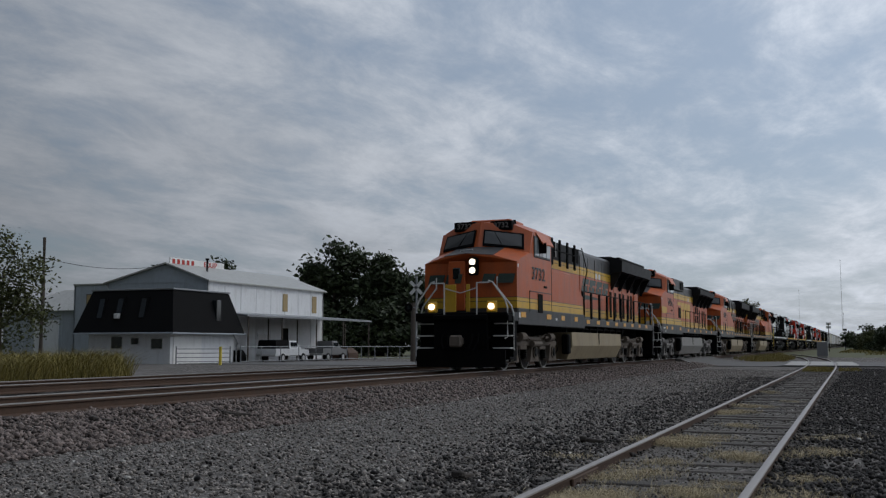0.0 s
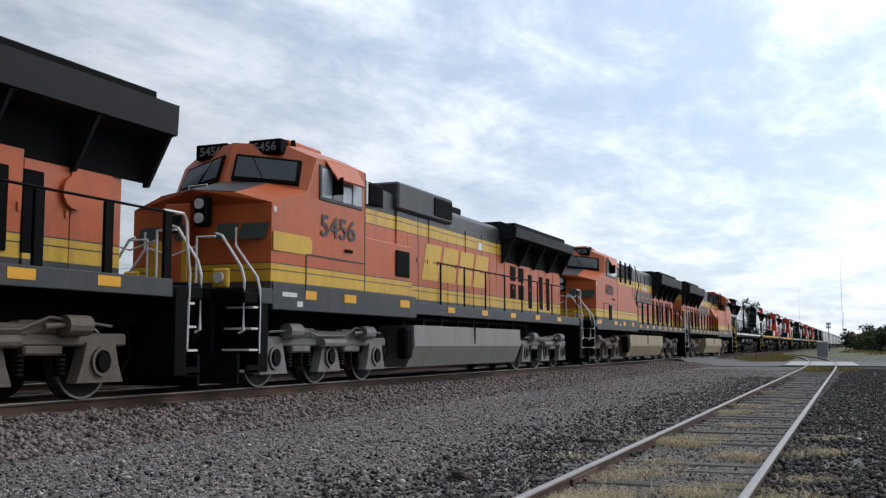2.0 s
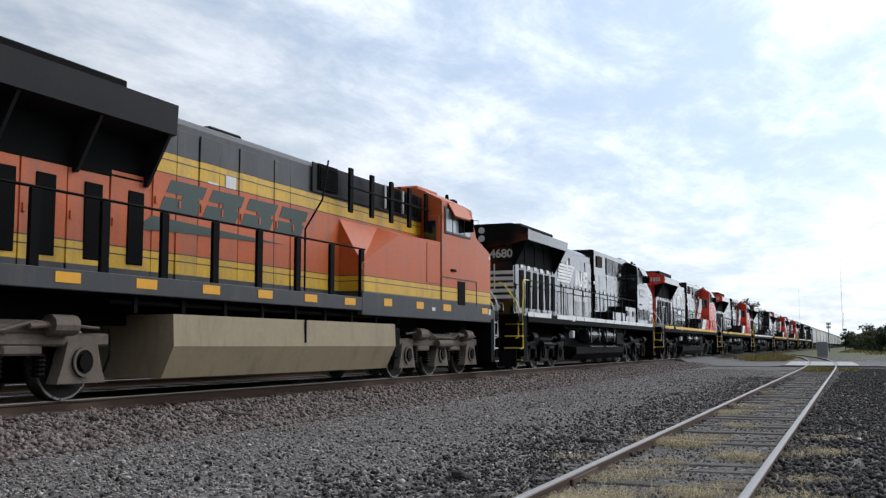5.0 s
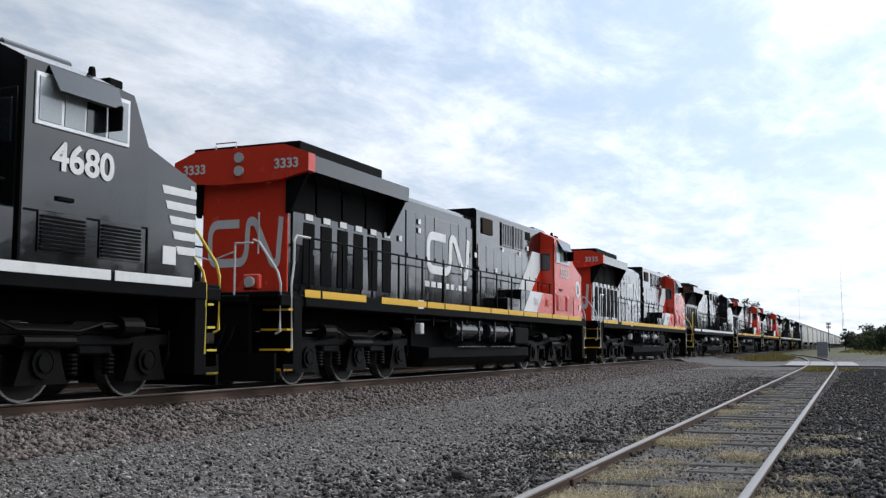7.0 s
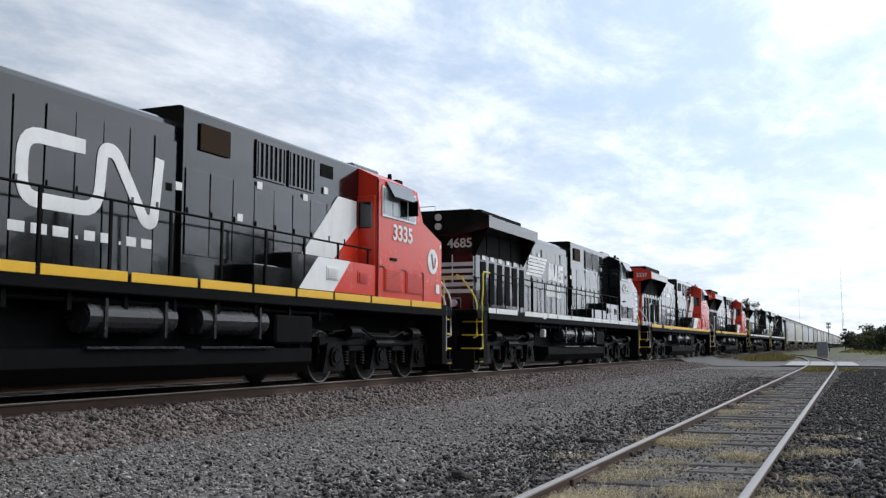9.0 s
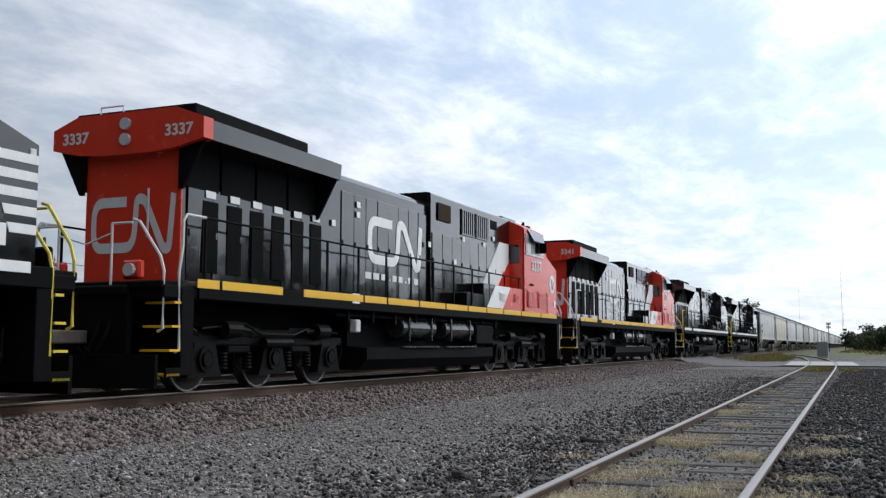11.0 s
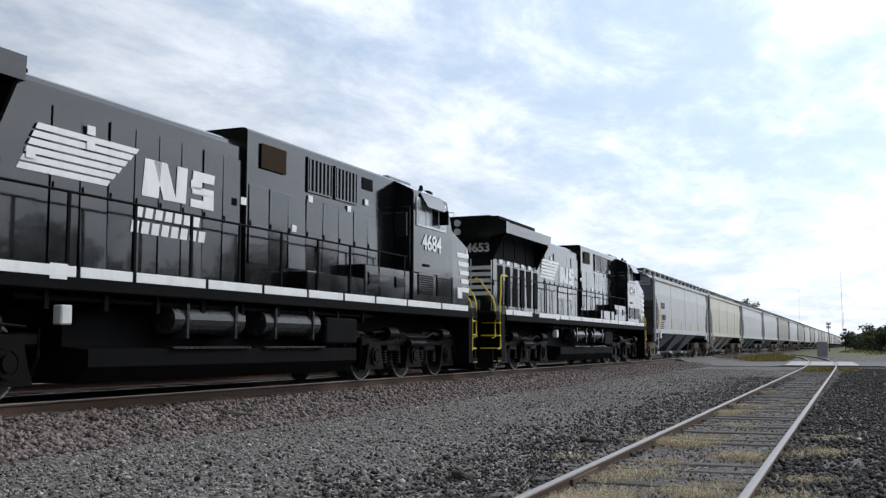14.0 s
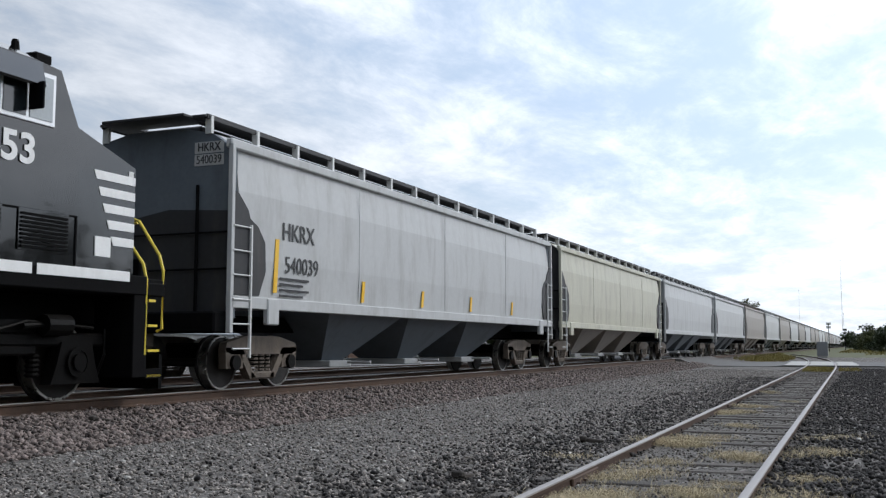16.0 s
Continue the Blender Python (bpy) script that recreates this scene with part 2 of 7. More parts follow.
# ---- mesh building ----
class Mesh:
    """Gathers vertices and faces; boxes can be chamfered, tubes follow a path."""

    def __init__(self):
        self.v, self.f = [], []

    def add(self, verts, faces):
        o = len(self.v)
        self.v += [tuple(p) for p in verts]
        self.f += [tuple(o + i for i in fc) for fc in faces]
        return self

    def box(self, x0, x1, y0, y1, z0, z1, c=0.0):
        if c <= 0:
            return self.add([(x, y, z) for z in (z0, z1) for y in (y0, y1) for x in (x0, x1)],
                            [(0, 2, 3, 1), (4, 5, 7, 6), (0, 1, 5, 4), (2, 6, 7, 3), (0, 4, 6, 2), (1, 3, 7, 5)])
        c = min(c, 0.45 * (x1 - x0), 0.45 * (y1 - y0), 0.45 * (z1 - z0))
        vs, idx = [], {}
        for sx in (0, 1):
            for sy in (0, 1):
                for sz in (0, 1):
                    X, Y, Z = (x1 if sx else x0), (y1 if sy else y0), (z1 if sz else z0)
                    ix, iy, iz = (-c if sx else c), (-c if sy else c), (-c if sz else c)
                    for k, p in enumerate(((X, Y + iy, Z + iz), (X + ix, Y, Z + iz), (X + ix, Y + iy, Z))):
                        idx[sx, sy, sz, k] = len(vs)
                        vs.append(p)
        fs = []
        I = lambda *a: idx[a]
        for s in (0, 1):
            q = [I(s, 0, 0, 0), I(s, 1, 0, 0), I(s, 1, 1, 0), I(s, 0, 1, 0)]
            fs.append(q if s else q[::-1])
            q = [I(0, s, 0, 1), I(1, s, 0, 1), I(1, s, 1, 1), I(0, s, 1, 1)]
            fs.append(q[::-1] if s else q)
            q = [I(0, 0, s, 2), I(1, 0, s, 2), I(1, 1, s, 2), I(0, 1, s, 2)]
            fs.append(q if s else q[::-1])
        for a in (0, 1):
            for b in (0, 1):
                fs.append([I(a, b, 0, 0), I(a, b, 1, 0), I(a, b, 1, 1), I(a, b, 0, 1)])
                fs.append([I(a, 0, b, 0), I(a, 1, b, 0), I(a, 1, b, 2), I(a, 0, b, 2)])
                fs.append([I(0, a, b, 1), I(1, a, b, 1), I(1, a, b, 2), I(0, a, b, 2)])
                for d in (0, 1):
                    fs.append([I(a, b, d, 0), I(a, b, d, 1), I(a, b, d, 2)])
        return self.add(vs, fs)

    def prism(self, pts, axis, a, b):
        """A polygon swept along an axis from a to b; pts give the two other coordinates in order."""
        n = len(pts)

        def at(p, w):
            return {"x": (w, p[0], p[1]), "y": (p[0], w, p[1]), "z": (p[0], p[1], w)}[axis]
        vs = [at(p, a) for p in pts] + [at(p, b) for p in pts]
        fs = [tuple(range(n)), tuple(range(2 * n - 1, n - 1, -1))] + [(i, i + n, (i + 1) % n + n, (i + 1) % n) for i in range(n)]
        return self.add(vs, fs)

    def loft(self, rings, caps=True):
        n = len(rings[0])
        vs = [p for r in rings for p in r]
        fs = []
        for k in range(len(rings) - 1):
            for i in range(n):
                j = (i + 1) % n
                fs.append((k * n + i, k * n + j, (k + 1) * n + j, (k + 1) * n + i))
        if caps:
            fs += [tuple(range(n))[::-1], tuple(range((len(rings) - 1) * n, len(rings) * n))]
        return self.add(vs, fs)

    def tube(self, path, r, n=6, r2=None):
        path = [Vector(p) for p in path]
        rings = []
        for i, p in enumerate(path):
            d = (path[min(i + 1, len(path) - 1)] - path[max(i - 1, 0)])
            d = d.normalized() if d.length > 1e-9 else Vector((0, 0, 1))
            s = d.cross(Vector((0, 0, 1)))
            s = s.normalized() if s.length > 1e-3 else Vector((1, 0, 0))
            u = s.cross(d).normalized()
            rad = r if r2 is None else r + (r2 - r) * i / (len(path) - 1)
            rings.append([tuple(p + rad * (math.cos(2 * math.pi * k / n) * s + math.sin(2 * math.pi * k / n) * u)) for k in range(n)])
        return self.loft(rings)

    def disc(self, c, axis, r, w, n=20, hub=0.0):
        """A wheel-like round slab; axis 'x' or 'y' or 'z'."""
        c = Vector(c)
        e = {"x": Vector((1, 0, 0)), "y": Vector((0, 1, 0)), "z": Vector((0, 0, 1))}[axis] * w / 2
        return self.tube([c - e, c + e], r, n)

    def data(self, name, smooth=False):
        me = bpy.data.meshes.new(name)
        me.from_pydata(self.v, [], self.f)
        bm = bmesh.new()
        bm.from_mesh(me)
        bmesh.ops.recalc_face_normals(bm, faces=bm.faces)
        bm.to_mesh(me)
        bm.free()
        if smooth:
            me.shade_smooth()
        me.update()
        return me


def part(name, ms, mat, parent=None, label="", smooth=False, at=None):
    """One mesh object under a thing or part."""
    me = ms if isinstance(ms, bpy.types.Mesh) else ms.data(name, smooth)
    if not me.materials:
        me.materials.append(mat)
    ob = new(name, me)
    if parent is not None:
        ob.parent = parent
    if at is not None:
        ob.matrix_basis = at
    if label:
        ob["label"] = label
    return ob


def thing(name, label, category, group="", kind="", at=None):
    ob = new(name)
    ob.empty_display_size = 0.3
    if at is not None:
        ob.matrix_basis = at
    return tagged(ob, label, category, group, kind)


TEXTS = {}


def letter(text, bold=0.0):
    """Raised characters in the built-in font, one unit high, centred."""
    cu = bpy.data.curves.new("lettering", "FONT")
    cu.body, cu.size, cu.extrude = text, 1.0, 0.004
    cu.align_x, cu.align_y, cu.offset = "CENTER", "CENTER", bold
    tmp = bpy.data.objects.new("tmp", cu)
    scene.collection.objects.link(tmp)
    me = bpy.data.meshes.new_from_object(tmp.evaluated_get(bpy.context.evaluated_depsgraph_get()))
    bpy.data.objects.remove(tmp)
    TEXTS[text, bold] = me


for _t in ("3732", "5456", "6828"):
    letter(_t, 0.012)
for _t in ("3333", "3335", "3337", "3341", "4680", "4685", "4684", "4653"):
    letter(_t, 0.025)
letter("EQUIP", 0.02)
letter("540039", 0.0)
letter("HKRX", 0.01)


def words(text, size, mat, parent, at, name="lettering", wide=1.0):
    """Painted characters on the pose given."""
    me = next(m for k, m in TEXTS.items() if k[0] == text).copy()
    me.transform(Matrix.Diagonal((wide * size, size, 1, 1)))
    me.materials.clear()
    return part(name, me, mat, parent, at=at)


def ribbon(path, width, at):
    """A flat painted band of even width along a path in a plane; at(u, v, lift) gives the place."""
    P = [Vector((u, v)) for u, v in path]
    L, Rr = [], []
    for i, p in enumerate(P):
        a = (p - P[i - 1]).normalized() if i else (P[1] - p).normalized()
        b = (P[i + 1] - p).normalized() if i < len(P) - 1 else a
        t = (a + b).normalized()
        nrm = Vector((-t.y, t.x)) * (width / 2) / max(0.5, t.dot(a))
        L.append(p + nrm)
        Rr.append(p - nrm)
    n = len(P)
    vs = [at(q.x, q.y, h) for h in (0.008, 0.0) for q in L + Rr]
    fs = []
    for i in range(n - 1):
        fs += [(i, i + 1, n + i + 1, n + i), (2 * n + i, 3 * n + i, 3 * n + i + 1, 2 * n + i + 1), (i, 2 * n + i, 2 * n + i + 1, i + 1), (n + i, n + i + 1, 3 * n + i + 1, 3 * n + i)]
    fs += [(0, n, 3 * n, 2 * n), (n - 1, 3 * n - 1, 4 * n - 1, 2 * n - 1)]
    return Mesh().add(vs, fs)


def rounded(path, r, k=5):
    """The path with its inner corners turned into short arcs."""
    P = [Vector(p) for p in path]
    out = [tuple(P[0])]
    for a, b, c in zip(P, P[1:], P[2:]):
        q = min(r, (b - a).length * 0.48, (c - b).length * 0.48)
        s, e = b + (a - b).normalized() * q, b + (c - b).normalized() * q
        for i in range(k + 1):
            t = i / k
            out.append(tuple(s * (1 - t) ** 2 + b * 2 * t * (1 - t) + e * t * t))
    return out + [tuple(P[-1])]


EMBLEM_BAND = rounded([(1.24, 0.90), (0.10, 0.90), (0.10, 0.10), (1.52, 0.10), (1.60, 0.94), (1.86, 0.94), (2.54, 0.06), (2.74, 0.06), (2.86, 1.0)], 0.30)


def side_pose(x, y, z, side):
    """Upright on a side wall that faces +x (side 1) or -x (side -1)."""
    return Matrix.Translation((x, y, z)) @ (Euler((radians(90), 0, radians(90 * side))).to_matrix().to_4x4())


# ---- the line: two main tracks and a siding ----
TRACK_X, RAIL_Z = -11.0, 0.447
TRACK2_X = -15.87


def siding_x(y):
    return -1.53 - 0.0105 * y - (0.0009 * (y - 50) ** 2 if y > 50 else 0.0)


def gravel_material(name, dark, light, patch):
    """Packed small stone: each cell its own grey, worn dirt patches, relief between the stones."""
    mt = bpy.data.materials.new(name)
    mt.use_nodes = True
    nt = mt.node_tree
    N, L = nt.nodes.new, nt.links.new
    p = nt.nodes["Principled BSDF"]
    p.inputs["Roughness"].default_value, p.inputs["Specular IOR Level"].default_value = 0.9, 0.25
    tc = N("ShaderNodeTexCoord")
    cell = N("ShaderNodeTexVoronoi")
    cell.inputs["Scale"].default_value = 30.0
    L(tc.outputs["Object"], cell.inputs["Vector"])
    sep = N("ShaderNodeSeparateColor")
    L(cell.outputs["Color"], sep.inputs[0])
    rp = N("ShaderNodeValToRGB")
    e = rp.color_ramp.elements
    e[0].position, e[0].color = 0.0, rgba(dark)
    e[1].position, e[1].color = 0.86, rgba(light)
    x = e.new(1.0)
    x.color = rgba([v * 2.2 for v in light])
    L(sep.outputs[0], rp.inputs[0])
    big = N("ShaderNodeTexNoise")
    big.inputs["Scale"].default_value, big.inputs["Detail"].default_value = 0.45, 6.0
    L(tc.outputs["Object"], big.inputs[0])
    mr = N("ShaderNodeMapRange")
    mr.inputs["From Min"].default_value, mr.inputs["From Max"].default_value, mr.inputs["To Max"].default_value = 0.42, 0.68, 0.65
    L(big.outputs[0], mr.inputs["Value"])
    mx = N("ShaderNodeMix")
    mx.data_type = "RGBA"
    L(mr.outputs["Result"], mx.inputs["Factor"]), L(rp.outputs[0], mx.inputs["A"])
    mx.inputs["B"].default_value = rgba(patch)
    L(mx.outputs["Result"], p.inputs["Base Color"])
    bp = N("ShaderNodeBump")
    bp.inputs["Strength"].default_value, bp.inputs["Distance"].default_value = 0.9, 0.02
    bp.invert = True
    L(cell.outputs["Distance"], bp.inputs["Height"]), L(bp.outputs[0], p.inputs["Normal"])
    return mt


M_GRAVEL = gravel_material("grey_gravel_ground", (0.034, 0.031, 0.029), (0.20, 0.185, 0.17), (0.10, 0.09, 0.081))
M_STONES = material("crushed_stone", (0.215, 0.193, 0.174), 0.85, 0, 12, 0.25, bump=0.4, tint_random=0.8)
M_BALLAST = material("pinkish_ballast", (0.165, 0.132, 0.118), 0.85, 0, 12, 0.25, bump=0.4, tint_random=0.65)
M_DARKSTONE = material("dark_cinder_stone", (0.034, 0.030, 0.028), 0.85, 0, 12, 0.25, bump=0.4, tint_random=0.85)
M_RAIL_RUST = material("rusty_rail_side", (0.075, 0.042, 0.026), 0.8, 0, 5, 0.3, (0.4, (0.05, 0.03, 0.02)), 0.2)
M_RAIL_TOP = material("polished_rail_head", (0.26, 0.24, 0.22), 0.38, 0.7, 5, 0.12, bump=0.03)
M_RAIL_OLD = material("dull_rail_head", (0.34, 0.31, 0.29), 0.5, 0.6, 5, 0.15, bump=0.05)
M_TIE = material("weathered_grey_sleeper", (0.088, 0.078, 0.068), 0.9, 0, 3, 0.4, (0.7, (0.06, 0.05, 0.042)), 0.6, 18, tint_random=0.25)
M_TIE_DARK = material("dark_oiled_sleeper", (0.05, 0.042, 0.036), 0.85, 0, 4, 0.3, (0.4, (0.09, 0.07, 0.055)), 0.4, tint_random=0.2)
M_CONCRETE = material("pale_concrete", (0.42, 0.41, 0.39), 0.8, 0, 2, 0.12, (0.4, (0.25, 0.24, 0.22)), 0.2)
M_ASPHALT = material("worn_grey_asphalt", (0.12, 0.116, 0.112), 0.85, 0, 1.2, 0.2, (0.4, (0.10, 0.095, 0.09)), 0.3)
M_GRASS = material("green_gold_grass", (0.205, 0.165, 0.040), 0.8, 0, 0.6, 0.35, (0.5, (0.10, 0.105, 0.022)), 0, tint_random=0.35)
M_WEED = material("dry_straw_weed", (0.50, 0.42, 0.27), 0.85, 0, 3, 0.25, bump=0, tint_random=0.3)
M_FIELD = material("dull_meadow", (0.075, 0.080, 0.028), 0.9, 0, 0.08, 0.35, (0.4, (0.12, 0.10, 0.05)), 0.5, 3)


def ground_height(x, y):
    """Level by the camera, two raised beds of ballast, slightly lower land beyond."""
    def bed(xc, top, half, slope):
        d = abs(x - xc) - half
        return top if d < 0 else max(top - d * slope, -9)
    z = 0.0 if x > -18 else max(-0.13, -0.13 * (-18 - x) / 4)
    z = max(z, bed(TRACK_X, RAIL_Z - 0.20, 1.30, 0.17), bed(TRACK2_X, RAIL_Z - 0.24, 1.7, 0.25))
    if abs(x - siding_x(y)) < 1.6 and y < 100:
        return -0.008 + 0.022 * noise.noise((x * 1.3, y * 1.3, 7))
    if abs(y) < 200:
        z += 0.02 * noise.noise((x * 0.5, y * 0.5, 0)) + 0.03 * noise.noise((x * 0.13, y * 0.13, 3))
    return z


def make_ground():
    xs = sorted(set([-3000, -1200, -500, -250, -140, -90, -70, -55, -45, -38, -32, -28, -25, -22] + [-20 + 0.5 * i for i in range(53)] + [7, 8, 10, 14, 20, 30, 50, 90, 160, 300, 700, 1500, 3000]))
    ys = sorted(set([-600, -330, -200, -80, -40, -20, -10, -5] + [0.5 * i for i in range(0, 80)] + [40 + 2 * i for i in range(0, 60)] + [165, 180, 210, 250, 320, 420, 600, 900, 1500, 2600, 4500]))
    vs = [(x, y, ground_height(x, y)) for y in ys for x in xs]
    nx = len(xs)
    fs = [(j * nx + i, j * nx + i + 1, (j + 1) * nx + i + 1, (j + 1) * nx + i) for j in range(len(ys) - 1) for i in range(nx - 1)]
    me = bpy.data.meshes.new("ground")
    me.from_pydata(vs, [], fs)
    me.materials.append(M_GRAVEL)
    me.materials.append(M_FIELD)
    for p in me.polygons:
        c = p.center
        if c.x < -40 and c.y > 92 or c.x < -58 or c.x > 9 or c.y > 108 or (c.x < -60):
            p.material_index = 1
        if -24 < c.x < -17 and c.y > 108:
            p.material_index = 1
    me.shade_smooth()
    ob = new("ground", me)
    tagged(ob, "grey gravel yard that turns to dull meadow far off", "ground", kind="structure")


make_ground()


def sweep(ms, profile, xs_of, zs_of, ys):
    """A rail profile carried along the line x(y)."""
    rings = []
    for y in ys:
        x, z = xs_of(y), zs_of(y)
        rings.append([(x + p[0], y, z + p[1]) for p in profile])
    ms.loft(rings)


RAIL_WEB = [(-0.07, -0.17), (0.07, -0.17), (0.07, -0.155), (0.012, -0.13), (0.010, -0.045), (0.034, -0.035), (0.034, -0.004), (-0.034, -0.004), (-0.034, -0.035), (-0.010, -0.045), (-0.012, -0.13), (-0.07, -0.155)]
RAIL_HEAD = [(-0.036, -0.012), (0.036, -0.012), (0.034, 0.0), (0.02, 0.004), (-0.02, 0.004), (-0.034, 0.0)]


def make_track(label, xs_of, z, ys, ties, tie_mat, head, group, sink=0.0, half=1.30):
    tr = thing("railway_track", label, "track", group, "structure")
    for off in (-0.755, 0.755):
        ms = Mesh()
        sweep(ms, RAIL_WEB, lambda y: xs_of(y) + off, lambda y: z, ys)
        r = part("rail", ms, M_RAIL_RUST, tr, "rust-brown steel rail")
        ms = Mesh()
        sweep(ms, RAIL_HEAD, lambda y: xs_of(y) + off, lambda y: z, ys)
        part("rail_head", ms, head, r, "polished running surface")
    rng = random.Random(5)
    me = [Mesh().box(-half, half, -0.115, 0.115, -0.17, 0.0, 0.012).data("sleeper") for _ in range(1)][0]
    me.materials.append(tie_mat)
    for k, y in enumerate(ties):
        ob = part("sleeper", me, tie_mat, tr)
        ob.matrix_basis = pose(xs_of(y) + rng.uniform(-0.06, 0.06), y + rng.uniform(-0.05, 0.05), z - 0.165 - sink + rng.uniform(-0.012, 0.008), rng.uniform(-0.8, 0.8), 0, rng.uniform(-2, 2) + math.degrees(math.atan2(-(xs_of(y + 1) - xs_of(y)), 1)))
    return tr


make_track("main line track with rusty rails on raised ballast", lambda y: TRACK_X, RAIL_Z, [-320, -40, 20, 60, 120, 300, 900, 1500], [2 + 0.54 * i for i in range(100)], M_TIE_DARK, M_RAIL_TOP, "main line tracks", 0.02)
make_track("second main line track with rusty rails, empty", lambda y: TRACK2_X, RAIL_Z, [-320, -40, 20, 60, 120, 300, 900, 1500], [10 + 0.54 * i for i in range(50)], M_TIE_DARK, M_RAIL_TOP, "main line tracks", 0.02)
make_track("worn siding track with grey sleepers and dry weeds, curving to the main line", siding_x, 0.10, [-6, 0, 10, 20, 30, 40, 48] + [50 + 3 * i for i in range(33)], [5.0 + 0.56 * i for i in range(96)], M_TIE, M_RAIL_OLD, "", -0.066, 1.18)


# ---- locomotives ----
LEN = 23.05
AXLES = (1.95, 3.95, 6.0, 16.55, 18.6, 20.7)


def wheelset_mesh(r=0.53):
    w = Mesh()
    for s in (-1, 1):
        ro, ri = r - 0.004, r - 0.035
        rings = [[(s * xx, rr * math.cos(2 * math.pi * k / 24), rr * math.sin(2 * math.pi * k / 24)) for k in range(24)] for xx, rr in ((0.69, r), (0.83, r), (0.845, ro), (0.845, ri), (0.828, ri))]
        w.loft(rings if s > 0 else [q[::-1] for q in rings])
        w.tube([(s * 0.66, 0, 0), (s * 0.69, 0, 0)], r + 0.028, 24)
        w.tube([(s * 0.83, 0, 0), (s * 0.86, 0, 0)], r * 0.30, 14)
    w.tube([(-1.0, 0, 0), (1.0, 0, 0)], 0.09, 10)
    return w.data("wheelset")


WHEELSET = wheelset_mesh()
WHEELSET.materials.append(M_WHEEL)
WHEELSET.materials.append(M_TREAD)
for _p in WHEELSET.polygons:                     # worn bright rim and tread
    _r = math.hypot(_p.center.y, _p.center.z)
    if len(_p.vertices) == 4 and _r > 0.49 and abs(_p.center.x) > 0.69:
        _p.material_index = 1
WHEELS = []                                   # (wheelset, radius) that turn


def side_frame(s):
    """Cast side frame of a three-axle truck, about its own centre."""
    m = Mesh()
    x0, x1 = (0.98, 1.14) if s > 0 else (-1.14, -0.98)
    # built from overlapping ribs so that the casting stays convex piece by piece
    m.box(x0, x1, -2.60, 2.60, 0.74, 0.92, 0.03)
    m.box(x0 - 0.02, x1 + 0.02, -0.75, 0.75, 0.86, 1.04, 0.04)
    for yc in (-2.04, 0.0, 2.04):
        m.prism([(yc - 0.46, 0.24), (yc + 0.46, 0.24), (yc + 0.36, 0.50), (yc + 0.28, 0.80), (yc - 0.28, 0.80), (yc - 0.36, 0.50)], "x", x0 - 0.03 * (s < 0), x1 + 0.03 * (s > 0))
    for yc in (-1.02, 1.02):
        m.prism([(yc - 0.62, 0.92), (yc + 0.62, 0.92), (yc + 0.42, 1.08), (yc - 0.42, 1.08)], "x", x0, x1)
        m.box(x0, x1, yc - 0.34, yc + 0.34, 0.62, 0.76, 0.03)
    return m


def coil(x, y, z0, z1, r=0.10, turns=5):
    """A spring as one ribbed column."""
    rings = []
    for k in range(turns * 2 + 1):
        rr = r if k % 2 else r * 0.72
        z = z0 + (z1 - z0) * k / (turns * 2)
        rings.append([(x + rr * math.cos(2 * math.pi * i / 10), y + rr * math.sin(2 * math.pi * i / 10), z) for i in range(10)])
    return Mesh().loft(rings)


